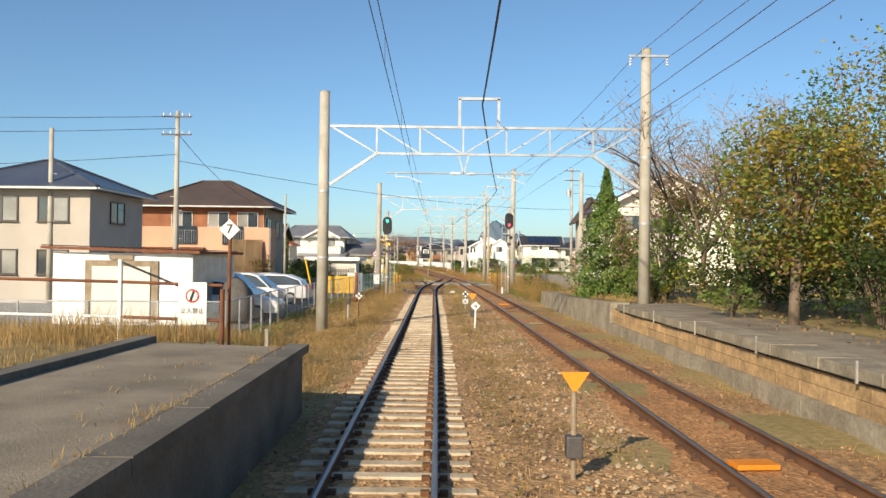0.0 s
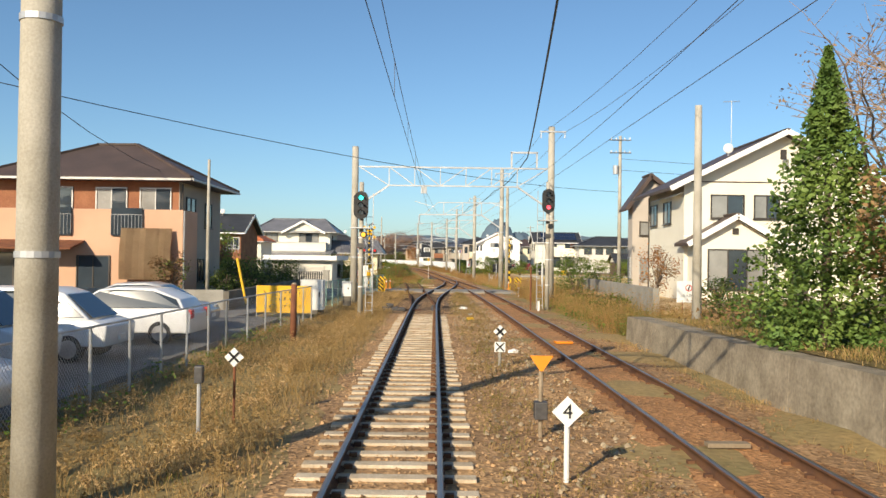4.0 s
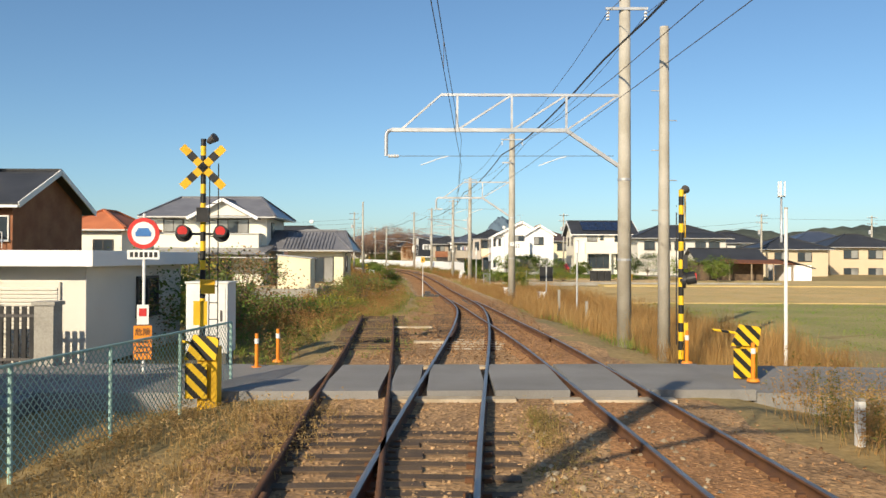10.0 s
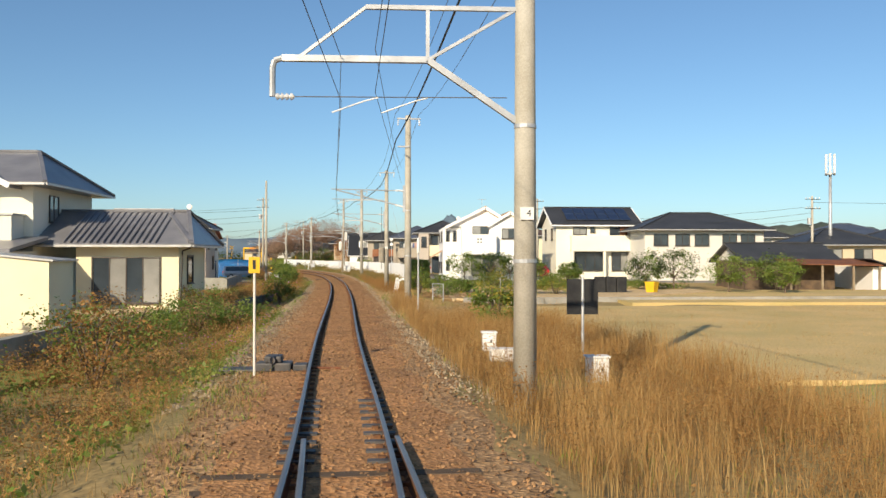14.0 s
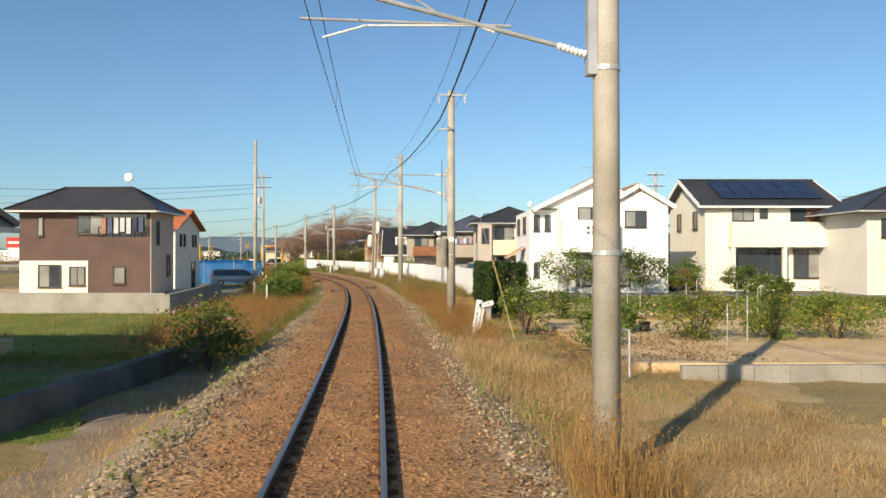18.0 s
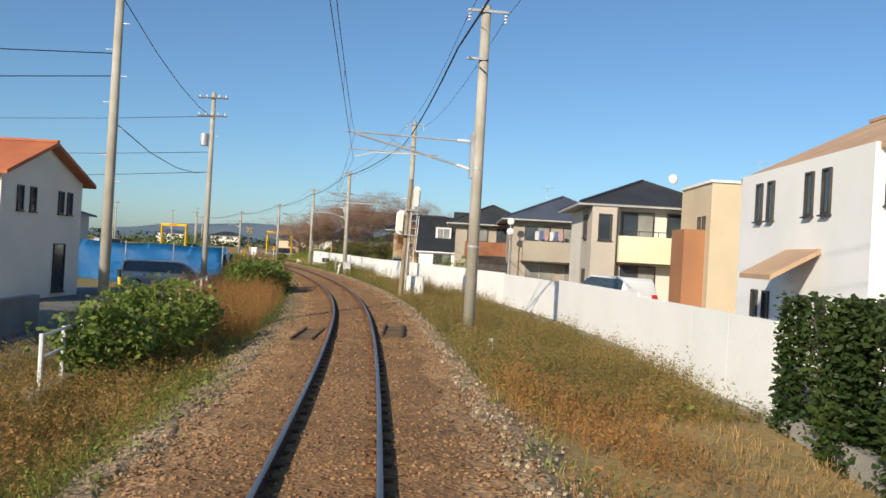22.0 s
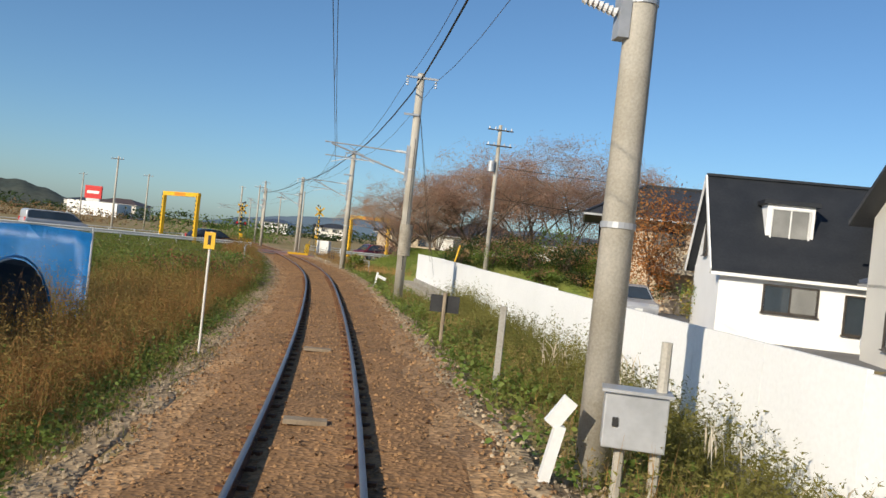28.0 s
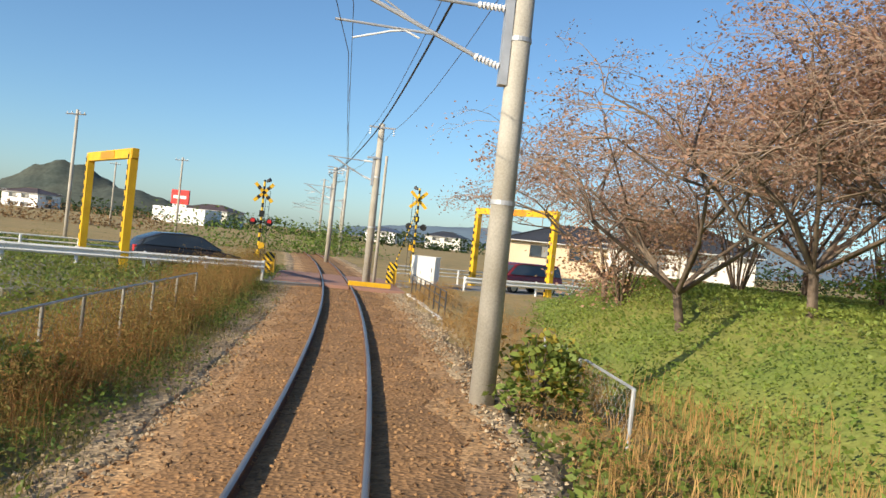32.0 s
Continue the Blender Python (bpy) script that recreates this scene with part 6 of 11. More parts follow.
slab_poly("block_wall", [(8.1, 53), (8.35, 53), (8.45, 71), (8.2, 71)], -0.5, 1.15, CONC, "grey concrete block boundary wall", "wall")
slab_poly("house_plot", [(8.4, 53.5), (40, 53.5), (40, 76), (11, 76), (11, 71), (8.4, 71)], -0.6, 0.25, TILLED, "raised ground of the cream house", "ground")
slab_poly("retaining_wall", [(-22, 55.6), (-9.6, 55.4), (-9.6, 55.65), (-22, 55.85)], -0.4, 0.75, CONC, "grey concrete garden wall", "wall")
slab_poly("retaining_wall", [(-9.6, 55.4), (-9.35, 55.4), (-9.6, 74), (-9.85, 74)], -0.4, 0.7, CONCD, "dark concrete garden wall along the lane", "wall")
slab_poly("retaining_wall", [(1.55, 158.5), (1.75, 158.5), (2.3, 164.5), (2.05, 172.5), (1.85, 172.5), (2.05, 164.5)], -0.7, 0.05, CONC, "pale low concrete wall under the hedge", "wall")

# the long white wall on its concrete footing
WALL_LINE = [(1.95, 173.0), (1.25, 180.0), (0.35, 188.5), (-1.1, 197.0), (-2.8, 203.3), (-4.9, 209.4), (-7.5, 217.2), (-10.3, 225.3), (-13.1, 234.8), (-16.1, 245.6), (-18.6, 254.5), (-21.4, 263.1)]
ww = thing("boundary_wall", "long bright white panel wall on a concrete footing", "wall", kind="structure")
for i, ((xa, ya), (xb, yb)) in enumerate(zip(WALL_LINE, WALL_LINE[1:])):
    d = Vector((xb - xa, yb - ya, 0))
    L = d.length
    n = max(1, round(L / 1.8))
    d.normalize()
    nr = Vector((d.y, -d.x, 0))
    zt = float(np.interp(ya, [173, 180, 190, 200, 215, 235, 263], [1.42, 1.5, 1.42, 1.5, 1.48, 1.56, 1.6]))
    za = float(np.interp(ya, [173, 180, 200, 210, 235, 263], [-0.1, 0.1, 0.05, 0.15, 0.3, 0.22]))
    for k in range(n):
        a = Vector((xa, ya, 0)) + d * (L * k / n + 0.004)
        b = Vector((xa, ya, 0)) + d * (L * (k + 1) / n - 0.004)
        bm = prism(B(), [a + Vector((0, 0, za)), b + Vector((0, 0, za)), b + Vector((0, 0, zt)), a + Vector((0, 0, zt))], nr * 0.06)
        part("panel", bm, WHITEWALL, ww)
        if (k + i) % 2 == 0:
            part("post", bar(B(), a + nr * 0.1 + Vector((0, 0, -0.3)), a + nr * 0.1 + Vector((0, 0, zt - 0.05)), 0.07, 0.07), WHITE, ww)
    a, b = Vector((xa, ya, -0.95)), Vector((xb, yb, -0.95))
    bm = prism(B(), [a - nr * 0.1, b - nr * 0.1, b + nr * 0.18, a + nr * 0.18], (0, 0, 0.95 + za - 0.012))
    part("footing", bm, CONC, ww, "grey concrete footing")
ledge = []
for yy in np.linspace(240, 263.4, 14):
    xx = float(np.interp(yy, [q[1] for q in WALL_LINE], [q[0] for q in WALL_LINE]))
    w = float(np.interp(yy, [240, 248, 263], [0.3, 0.6, 0.88]))
    ledge.append((xx - w, yy - w * 0.29, xx - 0.1, yy - 0.03))
for k, (p, q) in enumerate(zip(ledge, ledge[1:])):
    part("ledge", prism(B(), [(p[0], p[1], -1.4), (q[0], q[1] - 0.012, -1.4), (q[2], q[3] - 0.012, -1.4), (p[2], p[3], -1.4)], (0, 0, 1.46)), CONCW, ww, "stained concrete retaining ledge")


# ---------------------------------------------------------------- poles, fences
def utility_pole(x, y, z0, z1, label="tall grey utility pole with crossarms", arms=2, steps=True, tr=True, rz=0.0, r=0.15):
    t = thing("utility_pole", label, "utility pole", "utility poles", at=(x, y, z0), rz=rz)
    h = z1 - z0
    part("shaft", rod(B(), (0, 0, -0.3), (0, 0, h), r, r * 0.68, 14), POLE, t, smooth=True)
    for k in range(arms):
        z = h - 0.3 - 0.9 * k
        part("crossarm", bar(B(), (-0.75, -0.12, z), (0.75, -0.12, z), 0.07, 0.07), STEELD, t)
        for xx in (-0.65, -0.3, 0.3, 0.65):
            part("insulator", rod(B(), (xx, -0.12, z + 0.03), (xx, -0.12, z + 0.17), 0.045, 0.03, 8), INSUL, t)
    if steps:
        for k in range(8):
            if h - 1.5 - 0.7 * k > 1.8:
                s = 1 if k % 2 else -1
                part("step", rod(B(), (0.1 * s, 0, h - 1.5 - 0.7 * k), (0.3 * s, 0, h - 1.5 - 0.7 * k), 0.012, 0.012, 6), STEEL, t)
    if tr:
        part("transformer", rod(B(), (-0.32, -0.1, h - 2.7), (-0.32, -0.1, h - 2.1), 0.2, 0.2, 16), STEEL, t, "grey cylindrical transformer")
    return t


utility_pole(-13.4, 41.7, -0.2, 9.5, tr=False)
utility_pole(-18.9, 40, -0.2, 8.3, "plain grey utility pole", arms=0, tr=False)
utility_pole(-11.0, 57.9, -0.2, 6.6, "thin pale service pole beside the house", arms=0, steps=False, tr=False, r=0.09)
utility_pole(12.1, 78.6, 0.0, 11.0)
utility_pole(15.0, 86.0, 0.0, 7.4, "thin pale service pole", arms=0, tr=False, r=0.1)
utility_pole(7.5, 45.3, 0.3, 7.0, "plain grey concrete pole beside the platform end", arms=0, steps=False, tr=False)
utility_pole(-12.5, 181.6, -0.8, 10.0, "slim pale utility pole with climbing steps", arms=0, tr=False)
utility_pole(-15.9, 201.2, -0.8, 9.6)
utility_pole(-17.9, 265.6, -0.2, 9.4, rz=20)
utility_pole(4.5, 82.7, -0.1, 7.6, "plain concrete pole with climbing steps at the crossing", arms=0, tr=False)
utility_pole(17.5, 192, -0.3, 9.0)
utility_pole(40.5, 172, -0.6, 8.0)
utility_pole(62, 186, -0.6, 8.5)
for x, y, z in ((-30, 170, 7), (-62, 300, 8), (-75, 330, 8), (-95, 345, 8), (-120, 330, 8), (-58, 330, 8), (-66, 360, 8), (-84, 390, 8), (-26, 330, 8), (-8, 210, 0)):
    if z:
        utility_pole(x, y, -0.6, z, "distant grey utility pole", arms=1, steps=False, tr=False, r=0.13)
# antenna mast of a phone network across the fields
t = thing("antenna_mast", "slender grey mobile antenna mast with three white panels", "antenna mast", at=(45.5, 178, -0.6))
part("shaft", rod(B(), (0, 0, 0), (0, 0, 11.5), 0.22, 0.14, 14), STEEL, t, smooth=True)
for k in range(3):
    a = 2.1 * k
    part("antenna_panel", box(B(), 0.45 * math.cos(a) - 0.1, 0.45 * math.cos(a) + 0.1, 0.45 * math.sin(a) - 0.08, 0.45 * math.sin(a) + 0.08, 11.2, 13.4, 0.03), WHITE, t)
part("ring", rod(B(), (0, 0, 11.3), (0, 0, 11.4), 0.5, 0.5, 12), STEEL, t)

for a, b, s in (((-13.4, 41.6, 9.2), (-60, 30, 9.4), 0.9), ((-13.4, 41.6, 8.6), (-60, 32, 8.6), 0.9), ((-13.4, 41.6, 7.3), (-60, 38, 7.0), 1.0), ((-13.4, 41.6, 8.4), (-13.9, 61, 6.2), 0.5), ((-13.4, 41.6, 7.0), (12, 78, 7.0), 0.6),
                ((-12.5, 181.6, 8.6), (-15.9, 201.2, 8.3), 0.4), ((-12.5, 181.6, 5.2), (-15.9, 201.2, 5.6), 0.5), ((-15.9, 201.2, 5.6), (-70, 205, 6.4), 1.3), ((-15.9, 201.2, 6.6), (-70, 200, 7.6), 1.3), ((-15.9, 201.2, 8.4), (-70, 204, 9.4), 1.2), ((-12.5, 181.6, 6.4), (-45, 176, 6.3), 0.8), ((-12.5, 181.6, 7.0), (-45, 172, 7.3), 0.8),
                ((-17.9, 265.6, 7.0), (20, 258, 7.0), 0.7), ((-17.9, 265.6, 5.2), (20, 262, 4.8), 0.7), ((17.5, 192, 6.8), (40.5, 172, 7.0), 0.6), ((40.5, 172, 7.4), (90, 150, 8.0), 0.8), ((40.5, 172, 6.4), (22, 176, 5.6), 0.5), ((40.5, 172, 5.8), (22, 178, 5.2), 0.5), ((12.1, 78.6, 9.4), (60, 70, 9.0), 1.0), ((12.1, 78.6, 8.6), (60, 69, 8.3), 1.0)):
    wire("power_line", [a, b], 0.014, "black sagging power line between poles", sag=s, mat=BLACK)


def chain_fence(pts, h, label, post=STEEL, net=STEEL, step=1.8, cell=0.11, z=-0.2, rail_mat=STEEL, net_r=0.0045):
    t = thing("chain_link_fence", label, "fence", "fences")
    for (xa, ya), (xb, yb) in zip(pts, pts[1:]):
        a, b = Vector((xa, ya, z)), Vector((xb, yb, z))
        L = (b - a).length
        d = (b - a).normalized()
        n = max(1, round(L / step))
        for i in range(n + 1):
            p = a + d * (L * i / n)
            part("post", rod(B(), p - Vector((0, 0, 0.2)), p + Vector((0, 0, h)), 0.028, 0.028, 8), post, t)
        part("top_rail", rod(B(), a + Vector((0, 0, h)), b + Vector((0, 0, h)), 0.02, 0.02, 6), rail_mat, t)
        m = int(L / cell)
        vs, fs = [], []
        side = Vector((-d.y, d.x, 0)) * net_r
        up = Vector((0, 0, net_r))
        for i in range(-int(h / cell), m):
            for s in (1, -1):
                u0, u1 = (i * cell, i * cell + h) if s > 0 else (i * cell + h, i * cell)
                z0, z1 = 0.03, h
                # clip to the bay
                c0, c1 = max(0.0, -u0 / h if s > 0 else (u0 - L) / h), min(1.0, (L - u0) / h if s > 0 else u0 / h)
                if c1 <= c0:
                    continue
                q = [a + d * (u0 + (u1 - u0) * c) + Vector((0, 0, z0 + (z1 - z0) * c)) for c in (c0, c1)]
                k = len(vs)
                vs += [q[0] + d * net_r, q[0] - d * net_r, q[1] - d * net_r, q[1] + d * net_r]
                fs.append((k, k + 1, k + 2, k + 3))
        if fs:
            net_ob = raw("wire_netting", [tuple(v) for v in vs], fs, net, t)
            net_ob["kind"] = "stuff"
    return t


GREENF = M("pale_green_coated_wire", (0.34, 0.52, 0.46), (0.28, 0.44, 0.4), 2.0, 0.5)
chain_fence([(-9.0, 21.2), (-5.6, 21.6), (-5.9, 30), (-5.95, 42), (-5.6, 50.0), (-5.45, 53.0)], 1.25, "grey chain-link fence along the car park", net_r=0.007, cell=0.09)
chain_fence([(-12.5, 21.0), (-9.0, 21.2)], 1.25, "grey chain-link fence before the shed", net_r=0.006, cell=0.09)
chain_fence([(-6.1, 57.2), (-5.8, 64), (-5.55, 70.2), (-4.45, 78.2)], 1.2, "pale green chain-link fence beside the lane", GREENF, GREENF, 1.9, net_r=0.013, rail_mat=GREENF)
chain_fence([(3.05, 144.2), (3.6, 143.0)], 0.8, "short leaning chain-link fence panel", step=1.2)
chain_fence([(-27.0, 272.0), (-25.15, 267.2)], 0.62, "low wire fence on the bank", step=2.4, cell=0.2, z=0.12)
chain_fence([(-31.6, 263.5), (-33.7, 268.4), (-36.7, 276)], 0.95, "low grey wire fence on the bank", CONC, STEEL, step=2.0, cell=0.2, z=-0.2)
t = thing("timber_post", "weathered brown timber post beside the fence", "post", at=(-4.6, 44.3, -0.2))
part("shaft", rod(B(), (0, 0, -0.3), (0.02, 0, 1.62), 0.1, 0.085, 12), RUST, t, smooth=True)
part("cap", rod(B(), (0.02, 0, 1.62), (0.02, 0, 1.66), 0.085, 0.05, 12), WOOD, t)
# rusted pipe barrier beyond the platform
t = thing("pipe_barrier", "rusted pipe barrier with two rails", "barrier")
for x in (-6.15, -4.2):
    part("post", rod(B(), (x, 15.9, 0.2), (x, 15.9, 2.15 if x < -5 else 1.6), 0.045, 0.045, 10), RUST if x > -5 else WHITE, t)
for z in (1.05, 1.72):
    part("rail", rod(B(), (-9.6, 15.9, z + 0.05), (-6.15, 15.9, z), 0.03), RUST if z > 1.5 else WHITE, t)
    part("rail", rod(B(), (-6.15, 15.9, z), (-4.2, 15.9, z - 0.05), 0.03), RUST, t)
part("brace", bar(B(), (-6.15, 15.9, 2.1), (-4.9, 15.9, 1.6), 0.04, 0.04), BLACK, t)


# ---------------------------------------------------------------- signs and lineside fittings
def diamond(bm, x, y, z, s, d=0.02):
    return prism(bm, [(x, y, z - s), (x + s, y, z), (x, y, z + s), (x - s, y, z)], (0, d, 0))


def facing(rz=0.0):
    return pose(0, 0, 0, 90, 0, rz)


t = thing("speed_sign", "white diamond sign with a black 7 on a rusty post", "sign", "signs", at=(-4.13, 16.1, 0.55))
part("post", rod(B(), (0, 0.03, -0.4), (0, 0.03, 2.2), 0.035), RUST, t)
part("plate", diamond(B(), 0, -0.02, 2.2, 0.2), WHITE, t)
text("numeral", "7", 0.26, pose(0, -0.026, 2.2, 90, 0, 0), BLACK, t)
t = thing("stop_sign", "white diamond sign with a black 4 on a white post", "sign", "signs", at=(1.15, 28.9, -0.15))
part("post", rod(B(), (0, 0.03, -0.2), (0, 0.03, 0.75), 0.03), WHITE, t)
part("plate", diamond(B(), 0, -0.02, 0.76, 0.17), WHITE, t)
text("numeral", "4", 0.22, pose(0, -0.026, 0.76, 90, 0, 0), BLACK, t)
for x, y, zt in ((1.45, 9.1, 1.02), (1.13, 31.2, 0.95)):
    t = thing("triangle_marker", "orange downward triangle marker on a short post", "sign", "triangle markers", at=(x, y, -0.15))
    part("post", rod(B(), (0, 0, -0.2), (0, 0, zt), 0.03), WOOD, t)
    part("plate", prism(B(), [(-0.16, -0.05, zt + 0.15), (0.16, -0.05, zt + 0.15), (0.02, -0.05, zt - 0.06), (-0.02, -0.05, zt - 0.06)], (0, 0.02, 0)), ORANGE, t)
    part("relay_box", box(B(), -0.09, 0.09, -0.1, 0.08, 0.24, 0.48, 0.02), STEELD, t)
t = thing("diamond_marker", "two stacked white markers with black crosses", "sign", "signs", at=(1.06, 38.4, -0.15))
part("post", rod(B(), (0, 0.05, -0.2), (0, 0.05, 0.9), 0.035), CONC, t)
part("plate", diamond(B(), 0, 0, 0.78, 0.15), WHITE, t)
part("plate", box(B(), -0.12, 0.12, 0, 0.02, 0.33, 0.55), WHITE, t)
for s in (-1, 1):
    part("cross_bar", bar(B(), (-0.09, -0.008, 0.44 - 0.09 * s), (0.09, -0.008, 0.44 + 0.09 * s), 0.012, 0.03), BLACK, t)
    part("cross_bar", bar(B(), (-0.075, -0.008, 0.78 - 0.075 * s), (0.075, -0.008, 0.78 + 0.075 * s), 0.012, 0.05), BLACK, t)
t = thing("diamond_marker", "small white diamond with a black cross beside a grey post", "sign", "signs", at=(-3.2, 31.9, -0.2))
part("post", rod(B(), (0, 0.04, -0.1), (0, 0.04, 0.95), 0.02), RUST, t)
part("plate", diamond(B(), 0, 0, 0.98, 0.14), WHITE, t)
for s in (-1, 1):
    part("cross_bar", bar(B(), (-0.07, -0.008, 0.98 - 0.07 * s), (0.07, -0.008, 0.98 + 0.07 * s), 0.012, 0.03), BLACK, t)
t = thing("relay_post", "short steel post with a small dark head", "post", at=(-3.55, 31.4, -0.2))
part("post", rod(B(), (0, 0, -0.1), (0, 0, 0.7), 0.03), STEEL, t)
part("head", box(B(), -0.06, 0.06, -0.06, 0.06, 0.68, 0.92, 0.02), STEELD, t)


def no_entry(x, y, z, h, rz=0.0, w=0.27):
    t = thing("warning_board", "white board with a red ring pictogram on pipe legs", "sign", "warning boards", at=(x, y, z), rz=rz)
    part("board", box(B(), -w, w, -0.02, 0.0, h - 0.8, h), WHITE, t)
    bm = B()
    bmesh.ops.create_cone(bm, cap_ends=True, segments=24, radius1=0.13, radius2=0.13, depth=0.008, matrix=pose(0, -0.026, h - 0.26, 90, 0, 0))
    part("ring", bm, RED, t)
    bm = B()
    bmesh.ops.create_cone(bm, cap_ends=True, segments=24, radius1=0.1, radius2=0.1, depth=0.008, matrix=pose(0, -0.032, h - 0.26, 90, 0, 0))
    part("disc", bm, WHITE, t)
    part("bar", bar(B(), (-0.03, -0.038, h - 0.35), (0.03, -0.038, h - 0.17), 0.01, 0.05), BLACK, t)
    text("lettering", "立入禁止", 0.115, pose(0, -0.026, h - 0.55, 90, 0, 0), BLACK, t)
    for xx in (-0.22, 0.22):
        part("leg", rod(B(), (xx, 0.03, -0.5), (xx, 0.03, h), 0.022), RUST, t)
    return t


no_entry(-4.75, 15.85, 0.6, 0.93 + 0.2)
no_entry(8.95, 51.1, 0.0, 1.5, w=0.45)

# yellow notice board on the fence, its words unreadable strokes
t = thing("notice_board", "faded yellow notice board leaning on the fence", "sign", at=(-6.6, 53.25, -0.15), rz=-2)
part("board", box(B(), -1.1, 1.1, -0.03, 0.0, 0.12, 1.2), YELLOW, t)
rr = random.Random(3)
for row, (z, n) in enumerate(((0.95, 8), (0.68, 5), (0.38, 8))):
    for k in range(n):
        x = -0.75 + k * 0.2 + (0.4 if row == 1 else 0)
        for q in range(3):
            part("stroke", bar(B(), (x + rr.uniform(-0.06, 0.06), -0.036, z + rr.uniform(-0.08, 0.08)), (x + rr.uniform(-0.06, 0.06), -0.036, z + rr.uniform(-0.08, 0.08)), 0.01, 0.022), BLACK, t)
for x in (-1.1, 1.1):
    part("leg", rod(B(), (x, 0.03, -0.2), (x, 0.03, 1.2), 0.025), STEEL, t)


def cabinet(x, y, z, w, d, h, label, mat=WHITE, legs=0.12, rz=0.0, cat="cabinet"):
    t = thing("relay_cabinet", label, cat, "lineside cabinets", at=(x, y, z), rz=rz)
    part("plinth", box(B(), -w / 2 + 0.04, w / 2 - 0.04, -d / 2 + 0.04, d / 2 - 0.04, -0.3, legs), CONCD, t)
    part("body", box(B(), -w / 2, w / 2, -d / 2, d / 2, legs, h - 0.04, 0.012), mat, t)
    part("lid", box(B(), -w / 2 - 0.03, w / 2 + 0.03, -d / 2 - 0.03, d / 2 + 0.03, h - 0.04, h, 0.012), mat, t)
    part("door", box(B(), -w / 2 + 0.05, w / 2 - 0.05, -d / 2 - 0.014, -d / 2 - 0.002, legs + 0.06, h - 0.1), mat, t)
    part("handle", box(B(), w / 2 - 0.16, w / 2 - 0.12, -d / 2 - 0.04, -d / 2 - 0.014, legs + (h - legs) * 0.45, legs + (h - legs) * 0.6), STEELD, t)
    return t


cabinet(-5.9, 56.2, -0.2, 0.95, 0.7, 1.42, "white steel lineside cabinet")
cabinet(-6.05, 82.6, -0.15, 0.95, 0.75, 1.75, "tall white crossing control cabinet")
cabinet(-4.55, 57.3, 0.35, 0.42, 0.3, 0.78, "small white box on a post beside the fence")
cabinet(4.9, 111.4, -0.45, 0.42, 0.3, 0.66, "small white box with a red panel")
cabinet(3.25, 116.2, -0.35, 0.34, 0.3, 0.62, "small pale lineside box by the mast")
cabinet(3.3, 113.8, -0.3, 0.6, 0.4, 0.4, "low pale grey cable box")
cabinet(-5.15, 198.8, -0.1, 0.8, 0.5, 1.15, "white cabinet with cable legs beside the signal mast")
t = thing("meter_box", "grey steel switch box on two pipe legs", "switch box", at=(-12.06, 225.75, -0.1))
part("box", box(B(), -0.28, 0.28, -0.13, 0.13, 0.62, 1.12, 0.015), STEEL, t)
part("lid", box(B(), -0.31, 0.31, -0.17, 0.15, 1.12, 1.15), STEEL, t)
for x in (-0.1, 0.22):
    part("leg", rod(B(), (x, 0.02, -0.4), (x, 0.02, 1.6 if x > 0 else 0.64), 0.05), POLE, t)
part("lock", box(B(), -0.2, -0.15, -0.15, -0.13, 0.82, 0.9), BLACK, t)


# ---------------------------------------------------------------- colour light signals
GLOW_G = lamp("green_signal_light", (0.02, 0.85, 0.75), 2.2)
GLOW_R = lamp("red_signal_light", (0.95, 0.08, 0.12), 2.2)
GLOW_Y = lamp("amber_signal_light", (1.0, 0.45, 0.03), 1.6)
LENS = glass("dark_signal_lens", (0.03, 0.035, 0.04), 0.15)


